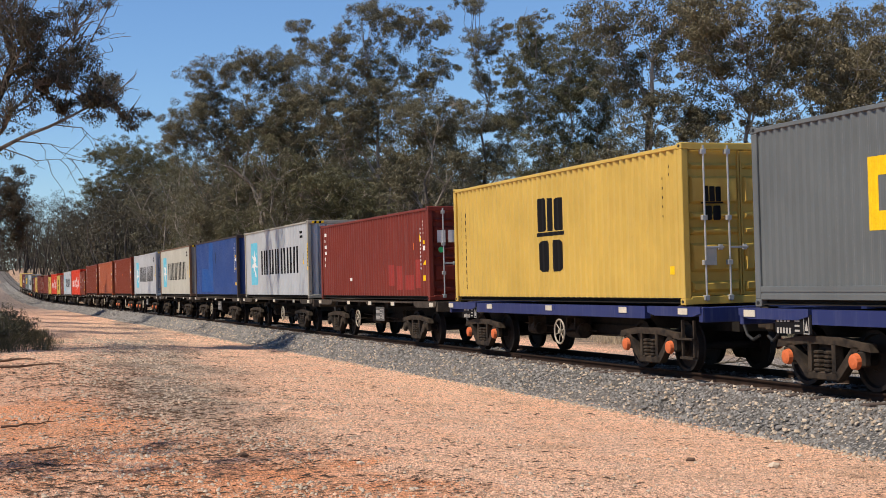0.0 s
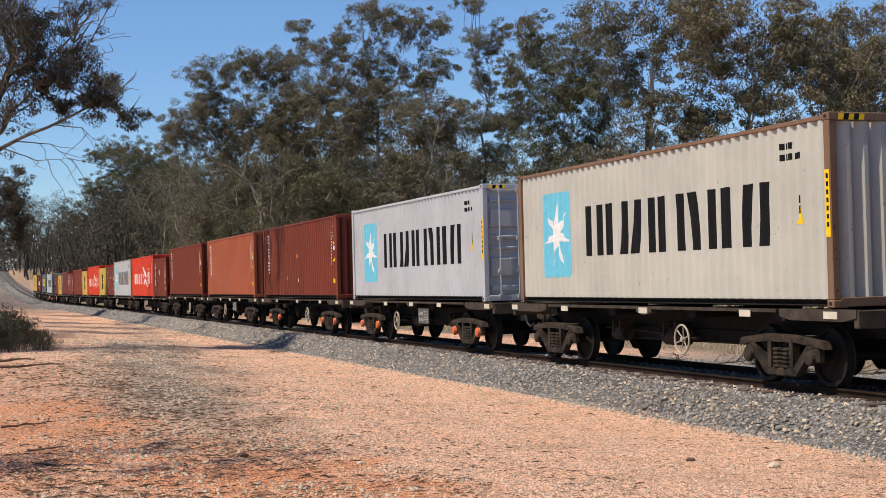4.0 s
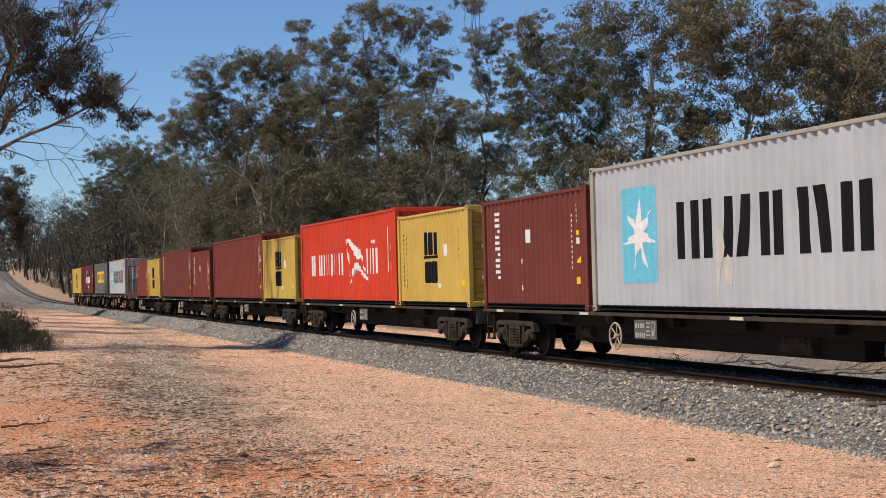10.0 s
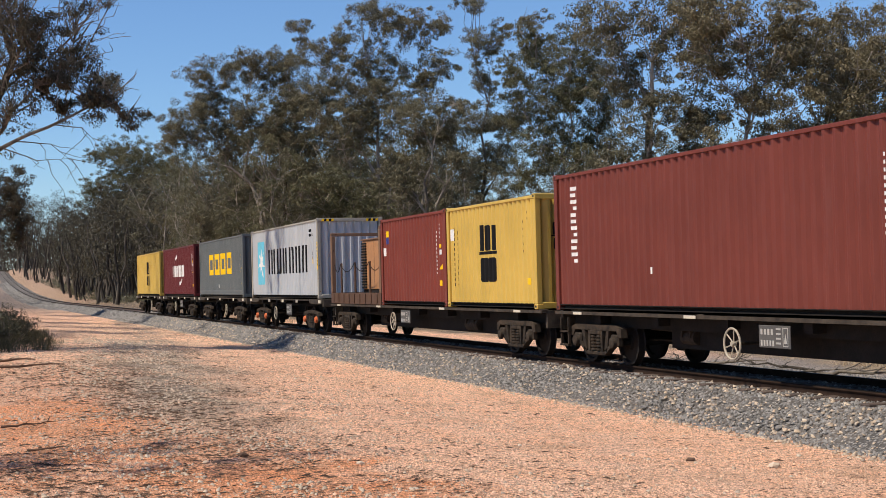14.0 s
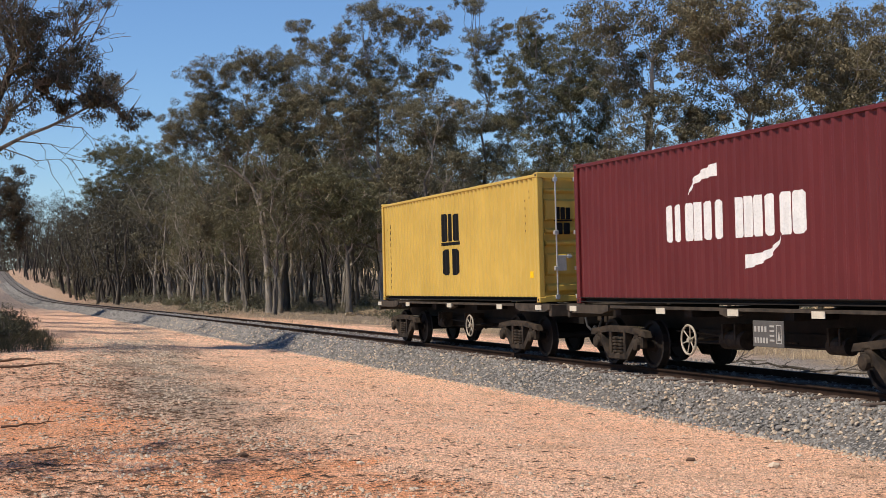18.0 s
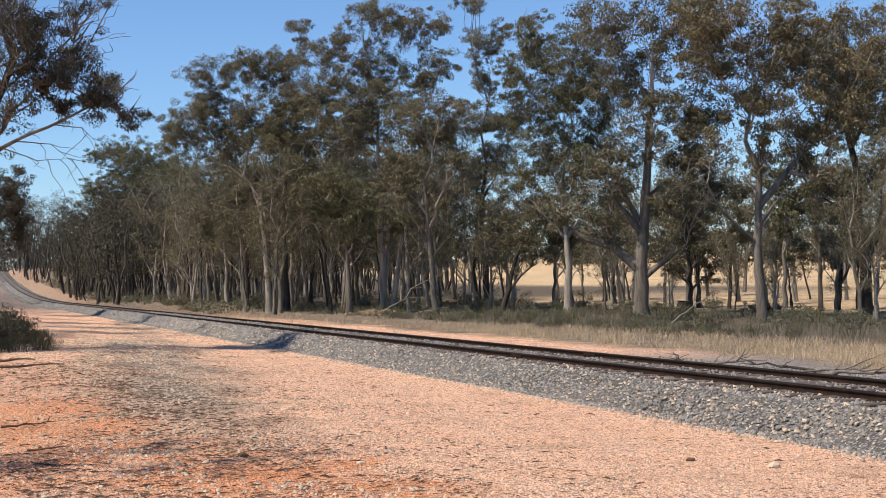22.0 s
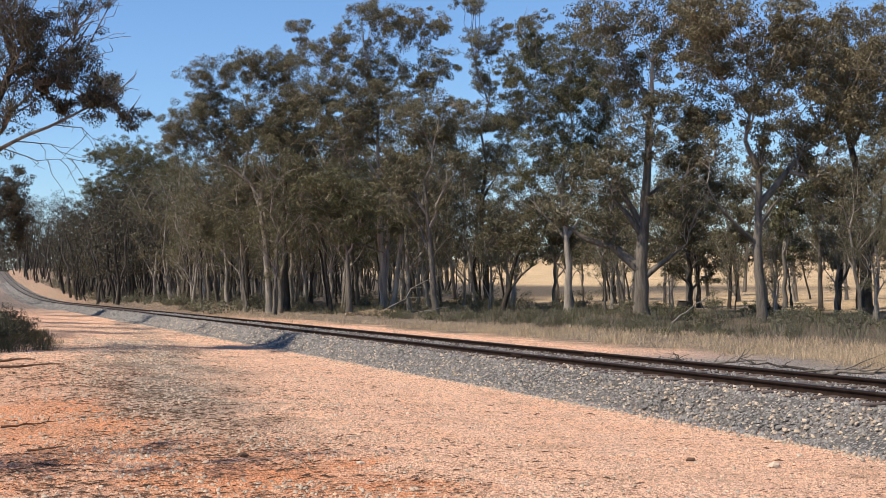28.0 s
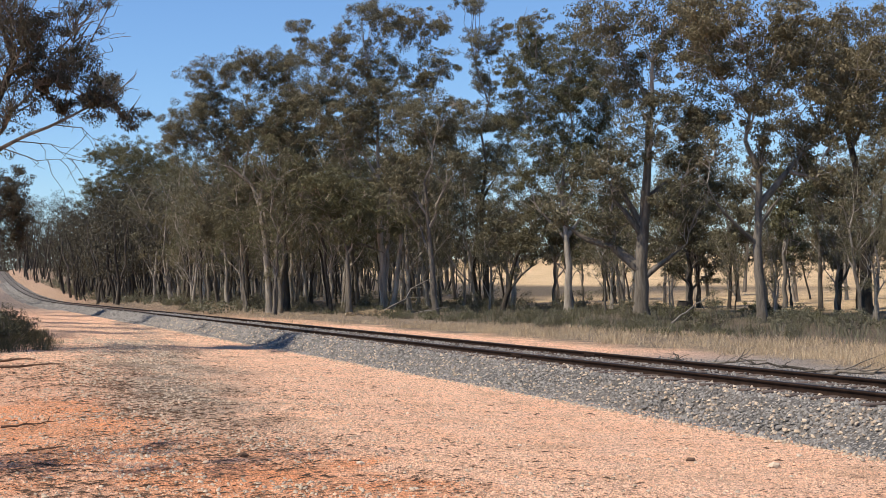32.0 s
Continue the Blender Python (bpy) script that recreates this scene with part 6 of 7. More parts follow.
# rolling stock
def bogie(parent, x, style, caps):
    """Two axles in a cast frame; style a: three-piece with sloping sides, style b: squared frame."""
    root = child("bogie", cached(("bolster",), lambda: bm_mesh("bolster", boxes((-0.22, 0.22, -1.0, 1.0, 0.42, 0.74), bevel=0.03), STEEL)), parent, "two-axle freight bogie", pose(x, 0, 0))
    for sy in (-1, 1):
        def frame_side():
            bm = bmesh.new()
            ya, yb = sorted((sy * 0.98, sy * 1.12))
            if style == "a":
                top = [(-1.22, 0.60), (-1.16, 0.72), (-0.45, 0.80), (0.45, 0.80), (1.16, 0.72), (1.22, 0.60), (0.42, 0.68), (-0.42, 0.68)]
                prism(bm, top, ya, yb)
                prism(bm, [(-0.95, 0.66), (-0.78, 0.68), (-0.34, 0.26), (-0.42, 0.16)], ya, yb)
                prism(bm, [(0.95, 0.66), (0.42, 0.16), (0.34, 0.26), (0.78, 0.68)], ya, yb)
                box(bm, -0.42, 0.42, ya, yb, 0.14, 0.27, 0.02)
                box(bm, -0.36, -0.26, ya, yb, 0.26, 0.69)
                box(bm, 0.26, 0.36, ya, yb, 0.26, 0.69)
            else:
                # top beam, hanging ends, spring-nest cheeks, lower ties with open windows between
                prism(bm, [(-1.20, 0.56), (-1.18, 0.74), (-0.95, 0.80), (0.95, 0.80), (1.18, 0.74), (1.20, 0.56), (1.08, 0.56), (0.98, 0.69), (-0.98, 0.69), (-1.08, 0.56)], ya, yb)
                for q in (-1, 1):
                    prism(bm, [(q * 0.64, 0.70), (q * 0.52, 0.70), (q * 0.42, 0.30), (q * 0.54, 0.26)][::q], ya, yb)
                    prism(bm, [(q * 0.34, 0.70), (q * 0.25, 0.70), (q * 0.25, 0.26), (q * 0.34, 0.26)][::q], ya, yb)
                    prism(bm, [(q * 0.74, 0.46), (q * 0.74, 0.38), (q * 0.44, 0.20), (q * 0.44, 0.29)][::q], ya, yb)
                box(bm, -0.46, 0.46, ya, yb, 0.18, 0.265, 0.02)
                box(bm, -0.24, 0.24, ya - 0.012, yb + 0.012, 0.60, 0.685, 0.015)
            for sx in (-1, 1):
                box(bm, sx * 0.875 - 0.17, sx * 0.875 + 0.17, ya, yb, 0.38, 0.62, 0.03)
            return bm_mesh("side_frame", bm, BOGIE)
        child("side_frame", cached(("sf", style, sy), frame_side), root, "dusty cast side frame")

        for px in (-0.13, 0.13):
            def spring():
                bm = bmesh.new()
                prof = []
                for i in range(5):
                    prof += [(0.075, i * 0.066), (0.105, i * 0.066 + 0.012), (0.105, i * 0.066 + 0.04), (0.075, i * 0.066 + 0.052)]
                lathe(bm, prof, 7)
                turn_bm(bm, Matrix.Translation((px, sy * 1.05, 0.272)) @ Matrix.Rotation(radians(90), 4, "X"))
                return bm_mesh("spring", bm, BOGIE)
            child("spring", cached(("spring", sy, px), spring), root, "coil spring")
        for sx in (-0.875, 0.875):
            def cap():
                bm = bmesh.new()
                lathe(bm, [(0.06, sy * 1.20), (0.11, sy * 1.185), (0.125, sy * 1.12)] if sy > 0 else [(0.125, -1.12), (0.11, -1.185), (0.06, -1.20)], 14, (sx, 0, 0.46))
                return bm_mesh("bearing_cap", bm, CAP_ORANGE if caps else BOGIE)
            child("bearing_cap", cached(("cap", sx, sy, caps), cap), root, "orange axle bearing cap" if caps else "")
    for sx in (-0.875, 0.875):
        def axle():
            bm = rod(bmesh.new(), (0, -1.1, 0), (0, 1.1, 0), 0.075, n=10)
            for sy in (-1, 1):
                a = sy * 0.68
                prof = [(0.08, -0.06), (0.14, -0.06), (0.17, -0.02), (0.38, -0.01), (0.40, -0.06), (0.46, -0.06), (0.465, 0.05), (0.49, 0.075), (0.40, 0.08), (0.38, 0.03), (0.17, 0.02), (0.14, 0.06), (0.08, 0.06)]
                lathe(bm, [(r, a + (y if sy < 0 else -y) + sy * 0.06) for r, y in prof], 18)
            return bm_mesh("wheelset", bm, WHEEL_MAT)
        w = child("wheelset", cached(("axle",), axle), root, "pair of wheels on an axle", pose(sx, 0, 0.46))
        WHEELSETS.append(w)
    return root


WHEELSETS = []


def handwheel(parent, x, y=-1.16, z=0.62):
    bm = bmesh.new()
    n, r = 22, 0.26
    for i in range(n):
        a, b = 6.2832 * i / n, 6.2832 * (i + 1) / n
        rod(bm, (x + r * math.cos(a), y, z + r * math.sin(a)), (x + r * math.cos(b), y, z + r * math.sin(b)), 0.02, n=6)
    for i in range(6):
        a = 6.2832 * i / 6 + 0.3
        rod(bm, (x, y + 0.03, z), (x + r * math.cos(a), y, z + r * math.sin(a)), 0.012, n=5)
    rod(bm, (x, y - 0.02, z), (x, y + 0.06, z), 0.045, n=8)
    part("handbrake_wheel", bm, HANDWHEEL, parent, "bone-coloured spoked handbrake wheel")
    part("handbrake_shaft", rod(bmesh.new(), (x, y + 0.06, z), (x, -0.4, z), 0.03), BOGIE, parent)


def number_board(parent, x, z=0.80, w=0.9, h=0.42, dark=False):
    y = -1.20
    b = part("number_board", boxes((x - w / 2, x + w / 2, y, y + 0.02, z - h / 2, z + h / 2), bevel=0.006), MARK_BLACK if dark else BOARD, parent, "dark number board")
    bars = [rect(x - w / 2 + 0.06 + i * 0.1, z + 0.03, 0.06, 0.09) for i in range(4)] + [rect(x - w / 2 + 0.06 + i * 0.085, z - 0.15, 0.05, 0.09) for i in range(5)]
    for q in bars + [rect(x + 0.06, z + 0.11 - i * 0.075, 0.13, 0.03) for i in range(4)]:
        part("board_bar", prism(bmesh.new(), q, y - 0.006, y - 0.002), MARK_DULL, b, "white code bar")
    edge = bmesh.new()
    for q in ring_rects(x + w / 2 - 0.2, z - 0.15, 0.15, 0.3, 0.015):
        prism(edge, q, y - 0.006, y - 0.002)
    part("board_frame", edge, MARK_DULL, b, "thin white frame")
    part("board_triangle", prism(bmesh.new(), [(x + w / 2 - 0.17, z - 0.1), (x + w / 2 - 0.08, z - 0.1), (x + w / 2 - 0.125, z + 0.05)], y - 0.006, y - 0.002), MARK_DULL, b, "white triangle")


def tanks(parent, spots):
    for x, r, ln in spots:
        bm = bmesh.new()
        rod(bm, (x - ln / 2, -0.62, 0.62), (x + ln / 2, -0.62, 0.62), r, n=14)
        for q in (-ln * 0.3, ln * 0.3):
            box(bm, x + q - 0.025, x + q + 0.025, -0.62 - r - 0.012, -0.62 + r + 0.012, 0.62, 0.9)
        part("brake_reservoir", bm, BOGIE, parent, "round brake reservoir")


def coupler(parent, x, sx):
    bm = boxes((*sorted((x, x + sx * 0.42)), -0.09, 0.09, 0.80, 1.0), bevel=0.02)
    box(bm, *sorted((x + sx * 0.34, x + sx * 0.56)), -0.17, 0.15, 0.76, 1.04, 0.04)
    part("coupler", bm, BOGIE, parent, "cast knuckle coupler")
    bm = bmesh.new()
    pts = [Vector((x + sx * 0.02, -0.38, 0.88)), Vector((x + sx * 0.16, -0.40, 0.70)), Vector((x + sx * 0.32, -0.38, 0.62)), Vector((x + sx * 0.5, -0.36, 0.70))]
    for p, q in zip(pts, pts[1:]):
        rod(bm, p, q, 0.028, n=6)
    part("brake_hose", bm, RUBBER, parent, "black air brake hose")


def wagon(kind, top, half, bogie_x, label, flip=False, caps=False, blue=False):
    """An open container wagon; top: the height on which the containers stand."""
    root = tagged(new("container_wagon"), label, "freight wagon", "wagons of the train")
    deck = DECK_BLUE if blue else DECK
    h = half
    if kind == "a":
        part("centre_sill", boxes((-h + 0.3, h - 0.3, -0.28, 0.28, 0.74, top - 0.12), (-2.6, 2.6, -0.34, 0.34, 0.52, 0.76)), STEEL, root, "black deep centre sill")
        for sy in (-1, 1):
            ya, yb = sorted((sy * 1.10, sy * 1.22))
            spec = [(-h + 2.1, h - 2.1, ya, yb, top - (0.26 if blue else 0.085), top - 0.03), (-h, -h + 2.0, ya, yb, top - 0.20, top - 0.025), (h - 2.0, h, ya, yb, top - 0.20, top - 0.025), (-0.3, 0.3, ya, yb, top - 0.20, top - 0.03)]
            bm = bmesh.new()
            for s in spec[1:]:
                z0 = s[4]
                prism(bm, [(s[0], s[5]), (s[1], s[5]), (s[1], z0 + 0.06), (s[1] - 0.3, z0), (s[0] + 0.3, z0), (s[0], z0 + 0.06)], ya - 0.003, yb + 0.003)
            box(bm, *spec[0])
            part("side_sill", bm, deck, root)
        part("headstock", boxes((-h - 0.02, -h + 0.1, -1.2, 1.2, top - 0.30, top - 0.03), bevel=0.015), deck, root)
        part("headstock", boxes((h - 0.1, h + 0.02, -1.2, 1.2, top - 0.30, top - 0.03), bevel=0.015), deck, root)
        for x in (-bogie_x, -1.6, 1.6, bogie_x):
            part("cross_bearer", boxes((x - 0.15, x + 0.15, -1.1, 1.1, top - 0.22, top - 0.05)), STEEL, root)
        spots = (-h + 0.18, -h + 3.0, 0.0, h - 3.0, h - 0.62) if not flip else (-h + 0.35, -2.4, 0.15, 2.6, h - 0.4)
    else:
        part("centre_sill", boxes((-h + 0.3, h - 0.3, -0.30, 0.30, 0.72, top - 0.1), (-5.2, 5.2, -0.62, 0.62, 0.40, 0.74)), STEEL, root, "black fish-belly centre sill")
        for sy in (-1, 1):
            ya, yb = sorted((sy * 1.08, sy * 1.21))
            part("side_sill", boxes((-h, h, ya, yb, top - 0.085, top - 0.02)), deck, root)
            part("sill_web", boxes((-h + 0.2, h - 0.2, *sorted((sy * 0.74, sy * 0.83)), top - 0.34, top - 0.03)), STEEL, root, "black web of the side sill")
        for x in (-h, h - 0.1):
            part("headstock", boxes((x, x + 0.1, -1.07, 1.07, top - 0.42, top - 0.03)), deck, root)
        for x in (-7.5, -5, -2.5, 0, 2.5, 5, 7.5):
            part("cross_bearer", boxes((x - 0.12, x + 0.12, -1.07, 1.07, top - 0.26, top - 0.05)), STEEL, root)
        spots = (-h + 1.2, -3.4, 2.6, h - 1.4)
        part("end_step", boxes((-h + 0.25, -h + 0.29, -1.2, -1.15, 0.35, top - 0.16), (-h + 0.62, -h + 0.66, -1.2, -1.15, 0.35, top - 0.16), (-h + 0.25, -h + 0.66, -1.22, -1.13, 0.33, 0.37), (-h + 0.25, -h + 0.66, -1.22, -1.13, 0.62, 0.65)), BOGIE, root, "welded side step")
    for x in spots:
        w = 0.34 if kind == "a" else 0.42
        hh = 0.11 if kind == "a" else 0.055
        part("reflector", boxes((x - w / 2, x + w / 2, -1.236, -1.224, top - (0.165 if kind == "a" else 0.082), top - (0.165 if kind == "a" else 0.082) + hh)), REFLECT, root, "cream reflector plate")
    # twist-lock pedestals
    for x in (-5.9, 5.9) if kind == "a" else (-9.1, -3.1, 3.1, 9.1):
        for sy in (-1, 1):
            part("twist_lock", boxes((x - 0.12, x + 0.12, *sorted((sy * 0.98, sy * 1.2)), top - 0.06, top - 0.001), bevel=0.015), BOGIE, root)
    for x in (-bogie_x, bogie_x):
        bogie(root, x, kind, caps)
    for sx in (-1, 1):
        coupler(root, sx * h, sx)
    if kind == "a":
        handwheel(root, 0.4 if blue else (-1.5 if flip else 1.35))
        tanks(root, [(-0.75 if flip else 0.2, 0.17, 0.7), (2.3 if flip else -2.1, 0.14, 0.5)])
        if flip and not blue:
            number_board(root, 1.15)
        if blue:
            number_board(root, -h + 1.55, top - 0.26, 1.0, 0.3, True)
            x = h - 0.75
            part("end_step", boxes((x, x + 0.04, -1.2, -1.15, 0.30, top - 0.27), (x + 0.42, x + 0.46, -1.2, -1.15, 0.30, top - 0.27), (x, x + 0.46, -1.24, -1.12, 0.28, 0.32), (x, x + 0.46, -1.24, -1.12, 0.62, 0.65)), BOGIE, root, "welded side step")
    else:
        handwheel(root, -2.1, z=0.60)
        number_board(root, -0.75, 0.76, 0.9, 0.36)
        tanks(root, [(3.6, 0.18, 0.9), (-4.4, 0.14, 0.5)])
    rodbm = bmesh.new()
    rod(rodbm, (-bogie_x, -0.36, 0.5), (bogie_x, -0.36, 0.56), 0.02, n=6)
    rod(rodbm, (-bogie_x + 1.3, -0.5, 0.72), (1.0, -0.55, 0.62), 0.018, n=6)
    part("brake_rod", rodbm, BOGIE, root)
    return root


YELLOW = paint("yellow_container_paint", (0.59, 0.395, 0.085), 0.08, 0.42, 0.08)
BROWN = paint("red_brown_container_paint", (0.180, 0.037, 0.018), 0.10, 0.5, 0.03)
BROWN2 = paint("maroon_brown_container_paint", (0.165, 0.039, 0.027), 0.12, 0.5, 0.05)
RUSTRED = paint("dull_red_container_paint", (0.192, 0.041, 0.027), 0.15, 0.5, 0.06)
TERRA = paint("terracotta_container_paint", (0.360, 0.097, 0.046), 0.08, 0.5, 0.04)
RED = paint("bright_red_container_paint", (0.62, 0.052, 0.020), 0.08, 0.42, 0.06)
GREY_RAIL = paint("rust_edged_grey_paint", (0.36, 0.33, 0.27), 0.75, 0.6, 0.1, (0.20, 0.085, 0.03))
GREY = paint("pale_grey_container_paint", (0.46, 0.47, 0.48), 0.10, 0.45, 0.10)
CREAM = paint("cream_grey_container_paint", (0.50, 0.48, 0.41), 0.30, 0.5, 0.10)
CREAM_RAIL = paint("rusted_frame_paint", (0.20, 0.115, 0.07), 0.9, 0.7, 0.1)
BLUE = paint("blue_container_paint", (0.030, 0.068, 0.225), 0.34, 0.5, 0.10)
BLUE_RAIL = paint("rust_edged_blue_paint", (0.052, 0.040, 0.036), 0.9, 0.65, 0.04)
MAROON = paint("maroon_container_paint", (0.126, 0.021, 0.022), 0.06, 0.45, 0.03)
SLATE = paint("slate_grey_container_paint", (0.128, 0.140, 0.140), 0.04, 0.5, 0.06)
TEXRED = paint("oxide_red_container_paint", (0.182, 0.030, 0.019), 0.20, 0.5, 0.12)

L40, L20, HC, STD = 12.192, 6.058, 2.896, 2.591
TOP_A, TOP_B = 1.235, 1.085
TRAIN = []   # (thing, place of its middle along the train from the tail, height)


def load(thing, u, z):
    TRAIN.append((thing, u, z))
    return thing


def box40(colour, u, z, label, doors=False, style="", rail=None, height=HC, period=0.278):
    c = container(L40, height, colour, label, doors, period, rail)
    half = L40 / 2
    if style == "yellow":
        emblem_yellow(c, height, 0.1, 0.95, wide=1.35)
        mark("name_bars", MARK_BLACK, c, dashes(-half + 0.48, height - 0.72, 13, 0.09, 0.09, 0.055) + dashes(-half + 0.80, height - 0.78, 11, 0.10, 0.11, 0.07), "columns of black name bars")
        codes(c, half, height, MARK_BLACK)
        emblem_yellow(c, 3.55, -0.6, 0.36, half - 0.040)
        mark("door_plate", BAR_STEEL, c, [rect(-0.78, 0.70, 0.24, 0.34)], "small metal plate", face="end", end_x=half - 0.040)
    elif style == "star":
        emblem_star(c, height, half)
    elif style == "red":
        emblem_red(c, height, half)
    elif style == "grey":
        emblem_grey(c, height, half, 3.0)
        part("skirt", boxes((-half + 0.18, half - 0.18, -W2 - 0.006, -W2 + 0.05, 0.115, 0.205), (-half + 0.18, half - 0.18, -W2 - 0.006, -W2 + 0.05, 0.235, 0.325), (-half + 0.18, half - 0.18, -W2 + 0.004, -W2 + 0.04, 0.195, 0.245), bevel=0.004), SLATE, c, "folded lower edge")
        codes(c, half, height, MARK_YELLOW)
    elif style == "maroon":
        emblem_maroon(c, height, half)
        codes(c, half, height)
    elif style == "column":
        side_column(c, half, height, MARK_WHITE)
        codes(c, half, height)
        mark("sticker", MARK_WHITE, c, [rect(-half + 4.3, 0.72, 0.16, 0.13)], "small white sticker")
    elif style == "patched":
        mark("paint_patch", MARK_RUST, c, [rect(-half + 1.0, 0.95, 0.75, 0.95), rect(-half + 2.75, 1.6, 0.55, 0.42)], "darker red touched-up patches")
        codes(c, half, height)
    elif style == "blue":
        mark("paint_patch", MARK_BLUE, c, [[(-half + 1.9, 0.25), (-half + 5.4, 0.25), (-half + 5.4, 2.75), (-half + 4.3, 2.75), (-half + 4.2, 1.4), (-half + 1.9, 1.5)]], "fresher blue repainted patch")
        mark("grime_streak", MARK_GRIME, c, [[(-half + 5.5 + 0.22 * i, 2.3 - 0.25 * (i % 3)), (-half + 5.54 + 0.22 * i, 0.7 + 0.3 * (i % 4)), (-half + 5.6 + 0.22 * i, 2.35 - 0.2 * (i % 2))] for i in range(4)], "dark grime streak")
        codes(c, half, height)
    elif style == "tex":
        side_column(c, half, height, MARK_WHITE, 3, 0.26, 0.34, 0.08, 0.5, 0.3)
        codes(c, half, height)
        mark("sticker", MARK_ORANGE, c, [rect(half - 1.5, height - 1.15, 0.14, 0.18)], "bright sticker")
        mark("paint_patch", MARK_RED, c, [rect(half - 3.9, 0.42, 0.62, 0.62), rect(half - 3.1, 0.3, 0.55, 0.7), rect(half - 2.3, 0.3, 0.8, 0.42), rect(half - 1.3, 0.35, 0.5, 0.8)], "brighter red touched-up patch")
        mark("sticker", MARK_YELLOW, c, [block(half - 0.95, height - 0.95, 0.2, 0.2, 0.3)], "yellow sticker")
        mark("sticker", MARK_GREEN, c, [disc(-0.85, height - 1.2, 0.08)], "green sticker on the door", face="end", end_x=half - 0.040)
        mark("sticker", MARK_GREEN, c, [disc(half - 0.12, height - 1.25, 0.09)], "green sticker")
        mark("sticker", MARK_WHITE, c, [rect(-half + 3.9, 0.6, 0.18, 0.1)], "small white sticker")
        mark("end_name_bars", MARK_WHITE, c, [rect(-0.95 + i * 0.32, height - 1.0, 0.24, 0.34) for i in range(3)], "white name bars on the door", face="end", end_x=half - 0.040)
    return load(c, u + half, z)


def box20(colour, u, z, label, doors=True, style=""):
    c = container(L20, STD, colour, label, doors, 0.275)
    half = L20 / 2
    if style == "yellow":
        emblem_yellow(c, STD, -0.05, 0.82, wide=1.28)
        mark("name_bars", MARK_BLACK, c, dashes(-half + 0.55, STD - 0.62, 12, 0.07, 0.08, 0.05) + dashes(-half + 0.8, STD - 0.72, 10, 0.07, 0.09, 0.06), "columns of black name bars")
        codes(c, half, STD, MARK_BLACK)
        emblem_yellow(c, 3.2, -0.6, 0.36, half - 0.040)
        mark("sticker", MARK_WHITE, c, [rect(1.05, 1.35, 0.28, 0.3), rect(0.6, 0.5, 0.16, 0.12)] if doors else [rect(-half + 0.3, 1.72, 0.22, 0.3)], "white stickers")
    elif style == "column":
        side_column(c, half, STD, MARK_WHITE)
        codes(c, half, STD)
        mark("sticker", MARK_WHITE, c, [rect(-0.3, 1.5, 0.2, 0.3), rect(-0.62, 1.02, 0.13, 0.12), rect(-0.6, 0.42, 0.12, 0.12)], "white stickers")
        mark("door_labels", MARK_WHITE, c, [rect(-0.78, 1.95, 0.24, 0.18), rect(0.2, 1.5, 0.32, 0.4), rect(-0.75, 1.0, 0.3, 0.08)], "white door labels", face="end", end_x=half - 0.040)
    elif style == "plain":
        mark("sticker", MARK_YELLOW, c, [rect(-half + 0.58, STD - 0.56, 0.2, 0.18)], "yellow sticker")
        mark("sticker", MARK_NAVY, c, [rect(-half + 0.58, STD - 0.77, 0.2, 0.2)], "dark blue sticker")
        mark("sticker", MARK_WHITE, c, [rect(-half + 0.28, STD - 1.12, 0.17, 0.24)], "white sticker")
        codes(c, half, STD)
    return load(c, u + half, z)


RACK = paint("rust_brown_rack_steel", (0.10, 0.055, 0.035), 0.5, 0.7, 0.08)


